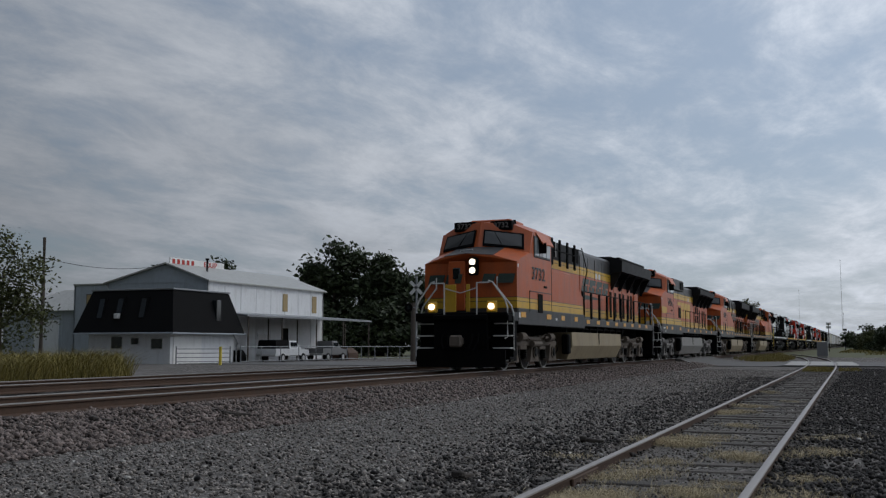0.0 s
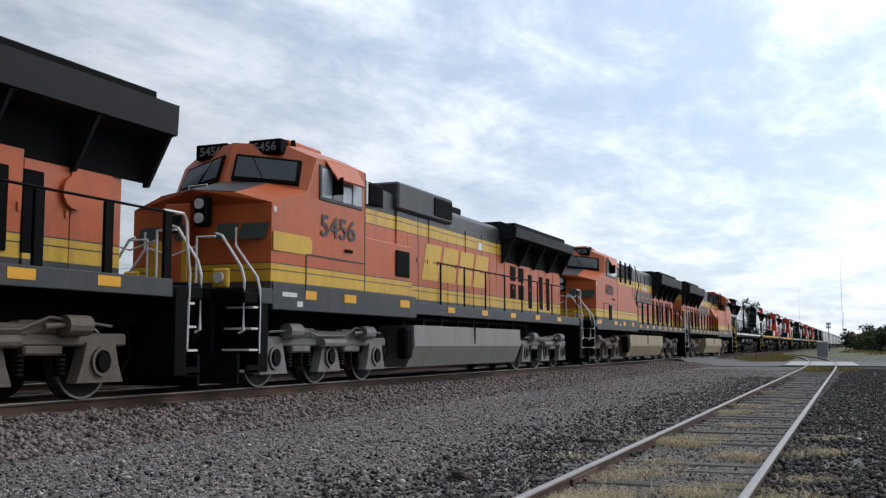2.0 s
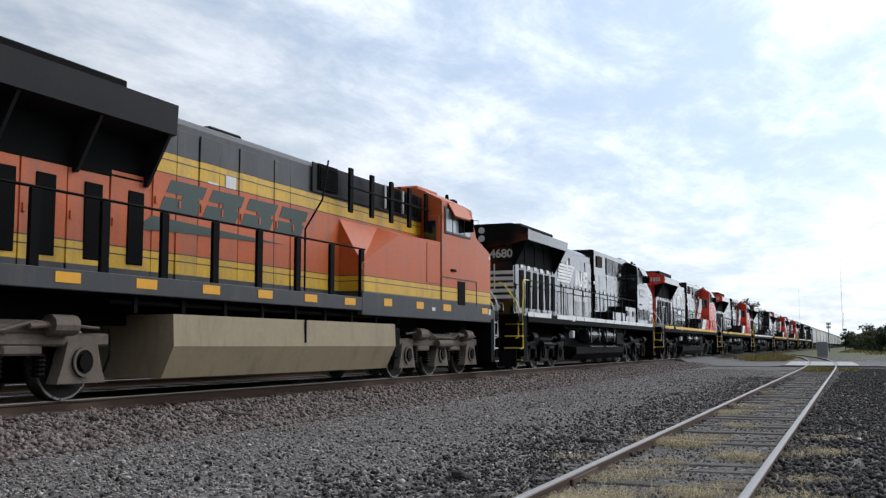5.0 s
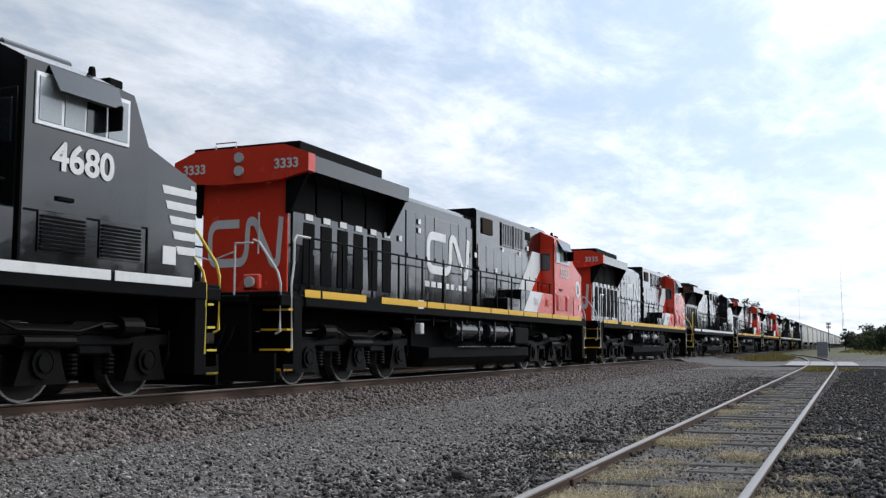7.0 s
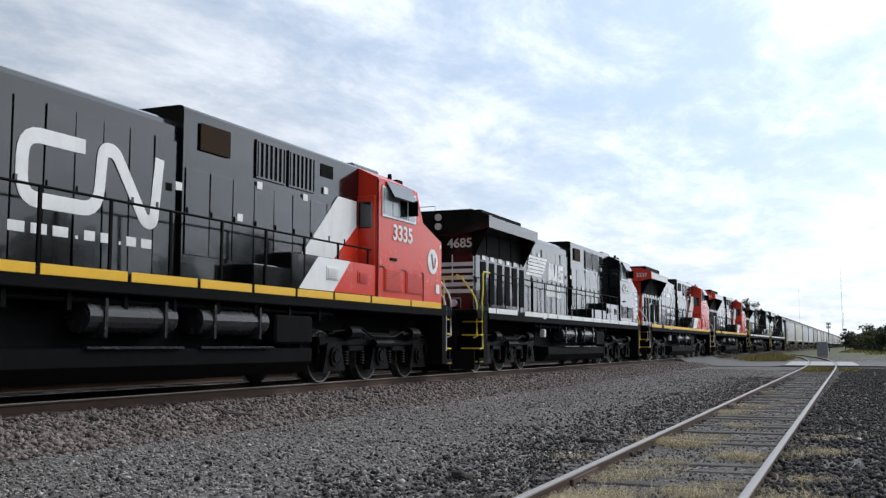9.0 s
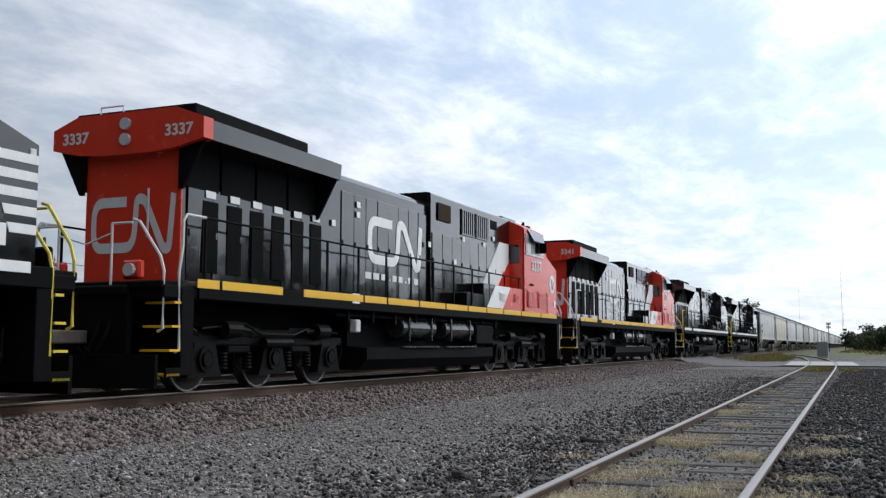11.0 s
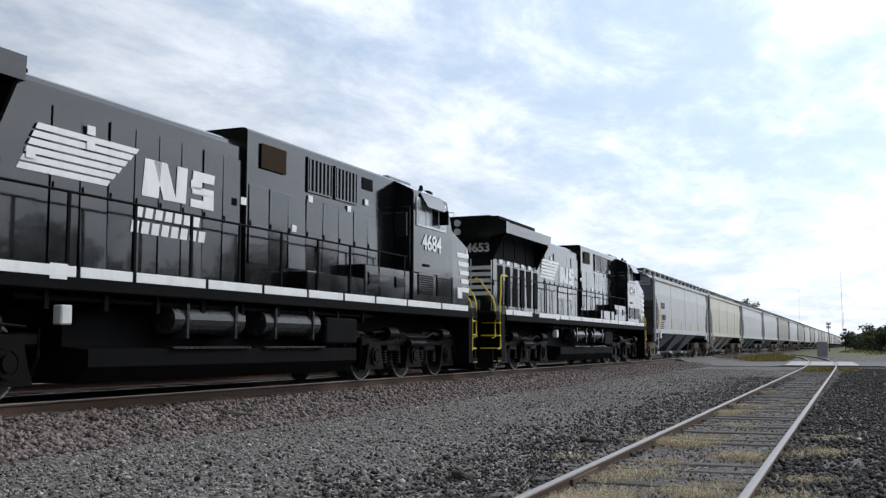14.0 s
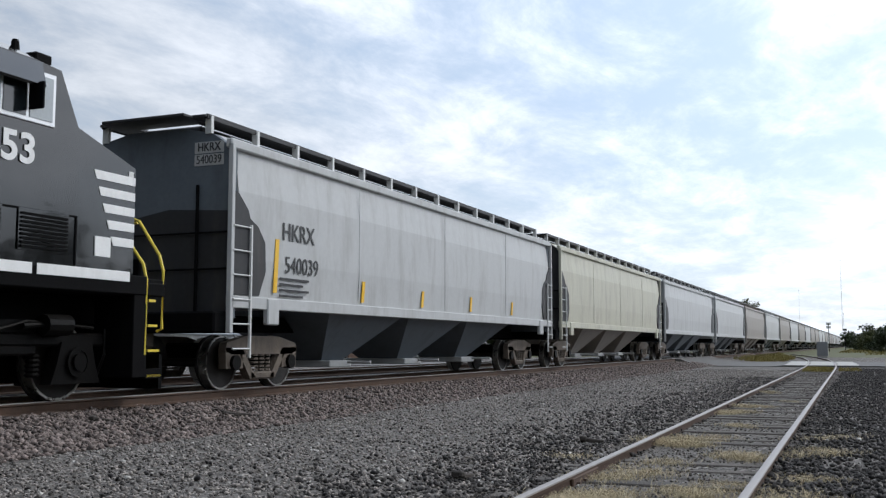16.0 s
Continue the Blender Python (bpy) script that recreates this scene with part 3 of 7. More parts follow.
def build_truck(parent, yc, mat, n_part="truck"):
    base = Mesh()
    base.box(-0.55, 0.55, -2.5, 2.5, 0.62, 1.0, 0.04)
    for y in (-2.3, -1.02, 1.02, 2.3):
        base.box(-1.0, 1.0, y - 0.12, y + 0.12, 0.68, 0.92, 0.02)
    for y in (-2.04, 0, 2.04):
        base.box(-0.5, 0.5, y - 0.3, y + 0.62, 0.25, 0.75, 0.08)       # traction motors
    tk = part(n_part, base, M_DARK, parent, "black bolster and motors of the three-axle truck", at=Matrix.Translation((0, yc, 0)))
    for s in (1, -1):
        part("side_frame", side_frame(s), mat, tk)
        for y in (-2.04, 0.0, 2.04):
            j = Mesh()
            j.tube([(s * 1.10, y, 0.53), (s * 1.20, y, 0.53)], 0.20, 14)
            j.tube([(s * 1.20, y, 0.53), (s * 1.24, y, 0.53)], 0.12, 12)
            part("journal_box", j, M_TRUCK_BLACK, tk)
        for y in (-1.02, 1.02):
            for dy in (-0.36, 0.36):
                j = coil(s * 1.04, y + dy, 0.34, 0.64)
                part("coil_spring", j, M_TRUCK_BLACK, tk)
        for y, sg in ((-1.55, 1), (1.45, -1)):
            j = Mesh()
            j.tube([(s * 1.24, y - 0.22, 1.02), (s * 1.24, y - 0.2, 1.02), (s * 1.24, y + 0.16, 1.02), (s * 1.24, y + 0.22, 1.02)], 0.14, 12)
            j.tube([(s * 1.24, y + 0.22 * sg, 1.02), (s * 1.24, y + 0.55 * sg, 1.0)], 0.04, 8)
            j.box(min(s * 1.1, s * 1.2), max(s * 1.1, s * 1.2), y - 0.15, y + 0.15, 0.86, 1.0, 0.02)
            part("brake_cylinder", j, mat, tk)
        j = Mesh()
        j.tube([(s * 1.20, -2.3, 0.99), (s * 1.22, -1.1, 1.06), (s * 1.22, -0.6, 0.94), (s * 1.22, 0.5, 0.95), (s * 1.22, 1.0, 1.12), (s * 1.2, 2.2, 1.02)], 0.022, 6)
        j.tube([(s * 1.24, -0.45, 0.80), (s * 1.24, 0.45, 0.80)], 0.09, 10)
        part("damper_and_pipe", j, mat, tk)
        for y in (-2.62, 2.62):
            j = Mesh()
            j.tube([(s * 1.12, y, 0.98), (s * 1.16, y + 0.04, 0.62), (s * 1.02, y + (0.08 if y < 0 else -0.08), 0.22)], 0.02, 5)
            part("sand_pipe", j, M_TRUCK_BLACK, tk)
        for y in (-2.04, 0.0, 2.04):
            j = Mesh()
            rr = [[(s * xx, y + q * math.cos(2 * math.pi * k / 14), 0.53 + q * math.sin(2 * math.pi * k / 14)) for k in range(14)] for xx, q in ((1.19, 0.205), (1.215, 0.205), (1.215, 0.165), (1.19, 0.165))]
            j.loft(rr + [rr[0]], caps=False)
            part("journal_ring", j, mat, tk)
    return tk


def add_wheels(parent_truck, ys, r=0.53):
    for y in ys:
        ob = part("wheelset", WHEELSET, M_WHEEL, parent_truck, at=Matrix.Translation((0, y, r)))
        WHEELS.append((ob, r))


def ring(y, hw, zb, z1, zm, z2, skew=0.0, xm=0.8):
    """Symmetric cab cross-section; skew pulls the middle forward."""
    pts = [(-hw, zb), (-hw, z1), (-xm, zm), (0, z2), (xm, zm), (hw, z1), (hw, zb)]
    return [(x, y - skew * (1 - abs(x) / hw), z) for x, z in pts]


def hood_profile(hw, zb, zt, k=1.0):
    """Hood section with softened top corners; k scales the softening."""
    half = [(hw, zb), (hw, zt - 0.16 * k), (hw - 0.04 * k, zt - 0.08 * k), (hw - 0.11 * k, zt - 0.035 * k), (hw - 0.28 * k, zt)]
    return half + [(-x, z) for x, z in reversed(half)]


def side_box(ms, s, x0, x1, y0, y1, z0, z1, c=0.0):
    a, b = (x0, x1) if s > 0 else (-x1, -x0)
    return ms.box(a, b, y0, y1, z0, z1, c)


def steps(parent, yc, front, rail_mat, edge_mat):
    """Corner steps with treads and the two curved grab rails, on both sides."""
    d = -1 if front else 1
    for s in (1, -1):
        m = Mesh()
        side_box(m, s, 0.78, 1.50, yc - 0.02 if front else yc - 0.28, yc + 0.28 if front else yc + 0.02, 0.30, 1.62, 0.01)
        side_box(m, s, 1.46, 1.50, min(yc, yc + d * 0.36), max(yc, yc + d * 0.36), 0.28, 0.42, 0.005)
        st = part("step_well", m, M_DARK, parent)
        for k in range(4):
            t = Mesh()
            y0 = yc + d * 0.04
            side_box(t, s, 0.95, 1.50, min(y0, y0 + d * (0.30 - 0.05 * k)), max(y0, y0 + d * (0.30 - 0.05 * k)), 0.30 + 0.36 * k, 0.335 + 0.36 * k)
            part("tread", t, edge_mat, st, "painted step edge")
        ye, yb = yc + d * 0.40, yc - d * 0.02
        end_rail = [(0.86, ye, 2.66), (0.98, ye, 2.62), (1.38, ye, 2.08), (1.45, ye, 1.86), (1.45, ye, 1.00), (1.36, ye, 0.96)]
        if front:
            body_rail = [(0.98, yb, 2.80), (0.98, yb, 2.48), (1.43, yb, 1.92), (1.49, yb, 1.70), (1.49, yb, 0.62)]
        else:
            body_rail = [(1.47, yb - 0.55, 2.76), (1.47, yb - 0.08, 2.76), (1.47, yb, 2.66), (1.48, yb + 0.02, 2.25), (1.48, yb + 0.10, 1.85), (1.48, yb + 0.06, 0.70), (1.40, yb + 0.06, 0.64)]
        for path in (end_rail, body_rail):
            g = Mesh()
            g.tube([(s * px, py, pz) for px, py, pz in path], 0.024, 6)
            part("grab_rail", g, rail_mat, st)


def underframe(lo, lv):
    LN = lv.get("length", LEN)
    m = Mesh()
    m.box(-1.48, 1.48, 0.50, LN - 0.50, 1.46, 1.66, 0.02)
    m.box(-0.6, 0.6, 0.55, LN - 0.55, 1.05, 1.46, 0.02)
    part("underframe", m, M_DARK, lo)
    for s in (1, -1):
        m = Mesh()
        side_box(m, s, 1.46, 1.52, 0.95, LN - 1.3, 1.47, 1.74, 0.01)
        part("side_sill", m, lv["sill"], lo)
        m = Mesh()
        for k in range(9):
            y = 7.0 + k * 1.1
            side_box(m, s, 0.7, 1.40, y - 0.04, y + 0.04, 1.22, 1.46)
        m.tube([(s * 1.34, 6.4, 1.36), (s * 1.34, 16.3, 1.36)], 0.03, 6)
        m.tube([(s * 1.26, 6.4, 1.42), (s * 1.26, 16.3, 1.42)], 0.04, 6)
        part("pipework", m, M_DARK, lo)
    # pilots, plough and couplers
    for end, y, d in (("front", 0.45, -1), ("rear", LN - 0.45, 1)):
        m = Mesh()
        m.box(-0.86, 0.86, min(y, y - d * 0.12), max(y, y - d * 0.12), 0.32, 1.60, 0.02)
        m.prism([(-1.40, y + d * 0.02), (0.0, y + d * 0.30), (1.40, y + d * 0.02), (1.40, y - d * 0.05), (-1.40, y - d * 0.05)], "z", 0.12, 0.62)
        part("pilot", m, M_DARK, lo, "black pilot with snow plough")
        m = Mesh()
        m.box(-1.46, 1.46, min(y, y - d * 0.5), max(y, y - d * 0.5), 1.60, 1.72, 0.02)
        m.box(-0.86, 0.86, min(y + d * 0.1, y - d * 0.1), max(y + d * 0.1, y - d * 0.1), 1.50, 1.66, 0.03)
        part("end_platform", m, M_DARK, lo)
        m = Mesh()
        k = 0.38 + (LEN - LN if end == "rear" else 0.0)
        m.box(-0.12, 0.12, min(y, y + d * k), max(y, y + d * k), 0.78, 0.98, 0.02)
        m.box(-0.17, 0.20, min(y + d * (k - 0.08), y + d * (k + 0.12)), max(y + d * (k - 0.08), y + d * (k + 0.12)), 0.70, 1.05, 0.05)
        part("coupler", m, M_TRUCK, lo)
        for x in (-0.55, -0.35, 0.4, 0.6):
            m = Mesh()
            m.tube([(x, y + d * 0.02, 1.10), (x, y + d * 0.14, 0.85), (x * 0.8, y + d * 0.24, 0.60), (x * 0.6, y + d * 0.30, 0.72)], 0.025, 6)
            part("air_hose", m, M_DARK, lo)
        # end railing
        m = Mesh()
        for x in (-0.52, 0.52):
            m.tube([(x, y, 1.6), (x, y, 2.6)], 0.022, 6)
        m.tube([(-0.9, y, 2.6), (-0.52, y, 2.6)], 0.02, 6)
        m.tube([(0.9, y, 2.6), (0.52, y, 2.6)], 0.02, 6)
        m.tube([(-0.52, y, 2.45), (0, y - d * 0.02, 2.30), (0.52, y, 2.45)], 0.015, 6)
        part("end_railing", m, lv["rail"], lo)
    steps(lo, 0.92, True, lv["rail"], lv["edge"])
    steps(lo, LN - 0.92, False, lv["rail"], lv["edge"])


def handrails(lo, y0, y1, n, top, heavy, mat):
    for s in (1, -1):
        m = Mesh()
        m.tube([(s * 1.47, y0, top), (s * 1.47, y1, top)], 0.02, 6)
        if not heavy:
            m.tube([(s * 1.47, y0, 2.25), (s * 1.47, y0 + 0.01, 2.25)], 0.01, 4)
        part("handrail", m, mat, lo)
        for k in range(n):
            y = y0 + 0.15 + (y1 - y0 - 0.3) * k / (n - 1)
            m = Mesh()
            if heavy:
                side_box(m, s, 1.44, 1.50, y - 0.085, y + 0.085, 1.50, top - 0.02, 0.01)
            else:
                side_box(m, s, 1.455, 1.485, y - 0.025, y + 0.025, 1.55, top, 0.0)
            part("stanchion", m, mat if not heavy else M_DARK, lo)


def build_cab(lo, lv):
    m = Mesh()
    nose = [ring(1.25, 1.50, 1.74, 3.26, 3.46, 3.52, 0.30), ring(2.42, 1.52, 1.74, 3.62, 3.78, 3.80, 0.50), ring(2.76, 1.52, 1.74, 4.30, 4.55, 4.62, 0.52, 0.95), ring(3.25, 1.52, 1.74, 4.34, 4.62, 4.70, 0.30, 0.95), ring(4.80, 1.52, 1.74, 4.34, 4.62, 4.70, 0.0, 0.95)]
    m.loft(nose)
    cab = part("cab", m, lv["cab"], lo, lv["cab_label"])
    # windshield: two panes on the sloping front, each a thin slab with a dark gasket
    A, B = nose[1], nose[2]

    def lerp(p, q, t):
        return Vector(p).lerp(Vector(q), t)
    out = Vector((0, -1, 0.62)).normalized()
    for s, (i, j) in ((-1, (1, 3)), (1, (5, 3))):
        bl, br = lerp(A[i], A[j], 0.10), lerp(A[i], A[j], 0.90)
        tl, tr = lerp(B[i], B[j], 0.16), lerp(B[i], B[j], 0.92)
        up_l, up_r = (tl - bl), (tr - br)
        for nm, e, mat, d in (("windshield_gasket", 0.0, M_DARK, 0.055), ("windshield", 0.05, M_GLASS, 0.075)):
            q = [bl + up_l * (0.10 + e), br + up_r * (0.06 + e), tr - up_r * (0.30 + e), tl - up_l * (0.20 + e)]
            c = sum(q, Vector()) / 4
            q = [p + (c - p).normalized() * e * 1.2 for p in q]
            g = Mesh()
            g.add([tuple(p + out * d) for p in q] + [tuple(p - out * 0.03) for p in q], [(0, 1, 2, 3), (7, 6, 5, 4), (0, 4, 5, 1), (1, 5, 6, 2), (2, 6, 7, 3), (3, 7, 4, 0)])
            part(nm, g, mat, cab)
        # number board above the pane
        g = Mesh()
        c = lerp(B[i], B[j], 0.60) + Vector((0, -0.03, 0.02))
        g.box(c.x - 0.36, c.x + 0.36, c.y - 0.06, c.y + 0.24, c.z - 0.15, c.z + 0.15, 0.02)
        part("number_board", g, M_DARK, cab)
        w = Mesh()
        w.tube([tuple(bl + up_l * 0.1 + out * 0.09 + (br - bl) * 0.5), tuple(bl + up_l * 0.7 + out * 0.1 + (br - bl) * 0.7)], 0.012, 4)
        part("wiper", w, M_DARK, cab)
    if lv["cab"] is M_ORANGE_CAB:
        C, D = nose[0], nose[1]
        for i, j in ((2, 3), (3, 4)):
            q = [C[i], C[j], D[j], D[i]]
            g = Mesh()
            up = Vector((0, -0.004, 0.012))
            g.loft([[tuple(Vector(p) + up) for p in q], [tuple(Vector(p) - up) for p in q]])
            part("anti_glare_panel", g, M_SLATE, cab, "dull grey anti-glare panel on the nose top")
        for x in (-0.52, 0.16):
            g = Mesh()
            g.box(x, x + 0.36 if x < 0 else x + 0.12, 0.50, 0.53, 1.74, 2.56, 0.01)
            part("gate_plate", g, M_YELLOW, lo)
        F = lambda u, z: Vector((1.5 * u, 0.95 + 0.30 * abs(u) - 0.012, z))
        for u0, u1 in ((-0.92, -0.56), (-0.50, -0.14), (0.30, 0.54), (0.60, 0.92)):
            g = Mesh()
            q = [F(u0, 2.62), F(u1, 2.62), F(u1 + 0.05, 2.90), F(u0 + 0.05, 2.90)]
            g.loft([[tuple(p) for p in q], [(p.x, p.y + 0.03, p.z) for p in q]])
            part("nose_emblem_block", g, M_GREEN, cab)
    # nose door, headlights, ditch lights
    g = Mesh()
    g.box(-0.62, -0.08, 1.02, 1.08, 1.80, 3.30, 0.02)
    part("nose_door", g, lv["nose"], cab)
    g = Mesh()
    g.box(-0.47, -0.23, 0.995, 1.04, 2.75, 3.10, 0.03)
    part("nose_door_window", g, M_GLASS, cab)
    g = Mesh()
    g.box(0.06, 0.34, 0.93, 1.15, 2.86, 3.40, 0.04)
    hl = part("headlight_housing", g, M_DARK, cab)
    for z in (3.00, 3.26):
        g = Mesh()
        g.tube([(0.20, 0.90, z), (0.20, 0.945, z)], 0.095, 16)
        part("headlight", g, lv["lamp"], hl)
    for s in (1, -1):
        g = Mesh()
        g.box(s * 0.95 - 0.16, s * 0.95 + 0.16, 0.52, 0.62, 1.72, 2.06, 0.03)
        dl = part("ditch_light_bracket", g, lv["bracket"], lo)
        g = Mesh()
        g.tube([(s * 0.95, 0.46, 1.90), (s * 0.95, 0.56, 1.90)], 0.095, 16)
        part("ditch_light", g, lv["lamp"], dl)
        # side windows: frame, panes, sun visor, mirror
        g = Mesh()
        side_box(g, s, 1.515, 1.545, 2.86, 4.62, 3.52, 4.20, 0.01)
        wf = part("side_window", g, lv["frame"], cab)
        for a, b, mt in ((2.92, 3.30, M_GLASS_PALE), (3.36, 3.72, M_GLASS), (3.76, 4.12, M_GLASS_PALE), (4.18, 4.56, M_GLASS_PALE)):
            g = Mesh()
            side_box(g, s, 1.52, 1.555, a, b, 3.58, 4.14)
            part("pane", g, mt, wf)
        g = Mesh()
        x = s * 1.53
        g.add([(x, 3.10, 4.32), (x, 4.40, 4.32), (s * 1.73, 4.40, 3.97), (s * 1.73, 3.22, 3.97), (x, 3.10, 4.28), (x, 4.40, 4.28), (s * 1.71, 4.40, 3.94), (s * 1.71, 3.22, 3.94)],
              [(0, 1, 2, 3), (4, 7, 6, 5), (0, 4, 5, 1), (1, 5, 6, 2), (2, 6, 7, 3), (3, 7, 4, 0)])
        part("sun_visor", g, lv["visor"], cab)
        g = Mesh()
        side_box(g, s, 1.56, 1.80, 3.30, 3.34, 3.66, 4.00, 0.01)
        part("mirror", g, M_DARK, cab)
        g = Mesh()
        side_box(g, s, 1.515, 1.535, 2.4, 4.72, 2.42, 2.445)
        side_box(g, s, 1.515, 1.535, 2.4, 2.425, 1.78, 2.42)
        part("seam", g, lv["seam"], cab)
        g = Mesh()
        side_box(g, s, 1.50, 1.525, 4.76, 4.80, 1.78, 4.30)
        part("door_seam", g, lv["seam"], cab)
        g = Mesh()
        side_box(g, s, 1.515, 1.56, 3.9, 4.2, 2.60, 2.66, 0.01)
        part("cab_step", g, M_DARK, cab)
        g = Mesh()
        side_box(g, s, 1.49, 1.515, 1.30, 1.40, 3.10, 3.20, 0.004)
        part("marker_plate", g, M_RAILW, cab)
        g = Mesh()
        side_box(g, s, 1.0, 1.47, 4.80, 4.84, 2.1, 3.95, 0.01)
        bd = part("rear_door", g, lv["backdoor"], cab)
        g = Mesh()
        side_box(g, s, 1.08, 1.40, 4.82, 4.86, 3.25, 3.82, 0.02)
        part("rear_door_window", g, M_GLASS, bd)
    # roof fittings
    g = Mesh()
    g.box(-0.7, 0.7, 3.1, 4.4, 4.66, 4.80, 0.04)
    part("air_conditioner", g, lv["roof"], cab)
    for x, y in ((-0.9, 2.95), (0.85, 3.0), (0.4, 4.6), (-0.3, 4.62)):
        g = Mesh()
        g.tube([(x, y, 4.58), (x, y, 4.70), (x, y, 4.74)], 0.06, 8, 0.04)
        part("antenna", g, M_DARK, cab)
    g = Mesh()
    g.tube([(-0.35, 1.35, 3.50), (-0.35, 1.35, 3.66), (0.05, 1.35, 3.68), (0.05, 1.35, 3.52)], 0.015, 6)
    part("roof_grab", g, lv["rail"], cab)
    return cab


DOOR_RNG = random.Random(17)                     # no two doors hang quite alike


def hood_doors(lo, y0, y1, n, hw, z0, z1, mat, latch=None):
    w = (y1 - y0) / n
    for s in (1, -1):
        for k in range(n):
            m = Mesh()
            side_box(m, s, hw, hw + 0.022, y0 + k * w + 0.012, y0 + (k + 1) * w - 0.012, z0, z1, 0.006)
            side_box(m, s, hw + 0.015, hw + 0.045, y0 + (k + 1) * w - 0.10, y0 + (k + 1) * w - 0.05, (z0 + z1) / 2 - 0.06, (z0 + z1) / 2 + 0.06, 0.004)
            tilt = DOOR_RNG.uniform(-0.02, 0.02)
            zm = (z0 + z1) / 2
            m.v = [(px + s * tilt * (pz - zm), py, pz) for px, py, pz in m.v]
            part("hood_door", m, mat, lo)


def upright_vent(lo, s, x, y0, y1, z0, z1, n, frame_mat):
    """Dark opening with a raised rim and upright bars."""
    m = Mesh()
    side_box(m, s, x, x + 0.012, y0, y1, z0, z1)
    f = part("vent", m, M_GRILLE, lo, "dark vent with upright bars")
    for a, b, c, d in ((y0 - 0.03, y1 + 0.03, z1, z1 + 0.04), (y0 - 0.03, y1 + 0.03, z0 - 0.04, z0), (y0 - 0.03, y0, z0, z1), (y1, y1 + 0.03, z0, z1)):
        m = Mesh()
        side_box(m, s, x, x + 0.035, a, b, c, d, 0.004)
        part("rim", m, frame_mat, f)
    w = (y1 - y0) / n
    for k in range(n):
        m = Mesh()
        side_box(m, s, x + 0.010, x + 0.03, y0 + (k + 0.30) * w, y0 + (k + 0.70) * w, z0, z1)
        part("bar", m, frame_mat, f)


def louvre(lo, s, x, y0, y1, z0, z1, n, frame_mat, slat_mat, name="louvre"):
    m = Mesh()
    side_box(m, s, x, x + 0.02, y0, y1, z0, z1, 0.004)
    f = part(name, m, frame_mat, lo)
    h = (z1 - z0 - 0.06) / n
    for k in range(n):
        m = Mesh()
        side_box(m, s, x + 0.018, x + 0.045, y0 + 0.04, y1 - 0.04, z0 + 0.03 + k * h, z0 + 0.03 + k * h + 0.55 * h)
        part("slat", m, slat_mat, f)


def radiator(lo, y0, y1, zb, zt, mat, gusset, deck=0.06):
    """Overhanging radiator wings at the rear of the hood."""
    m = Mesh()
    prof = [(-1.50, zb), (-0.96, zb - 0.10), (0.96, zb - 0.10), (1.50, zb), (1.52, zt - 0.06), (1.0, zt + 0.14), (-1.0, zt + 0.14), (-1.52, zt - 0.06)]
    m.prism(prof, "y", y0, y1)
    w = part("radiator_wing", m, mat, lo)
    n = 4
    for s in (1, -1):
        for k in range(n):
            ya, yb = y0 + 0.1 + k * (y1 - y0 - 0.2) / n + 0.04, y0 + 0.1 + (k + 1) * (y1 - y0 - 0.2) / n - 0.04
            m = Mesh()
            side_box(m, s, 0.975, 1.0, ya, yb, zb - 0.72, zb - 0.08, 0.006)
            part("radiator_screen", m, M_GRILLE, w)
        for k in (range(n + 1) if gusset is not M_DARK else (0, n)):
            y = y0 + 0.1 + k * (y1 - y0 - 0.2) / n
            m = Mesh()
            m.prism([(s * 0.97, zb - 0.78), (s * 1.05, zb - 0.78), (s * 1.46, zb - 0.02), (s * 0.97, zb - 0.02)], "y", y - 0.03, y + 0.03)
            part("bracket", m, gusset, w)
    m = Mesh()
    m.box(-1.22, 1.22, y0 + 0.8, y1 - 0.15, zt + 0.02, zt + 0.13 + deck, 0.02)
    part("roof_vent", m, M_DARK, w)
    return w


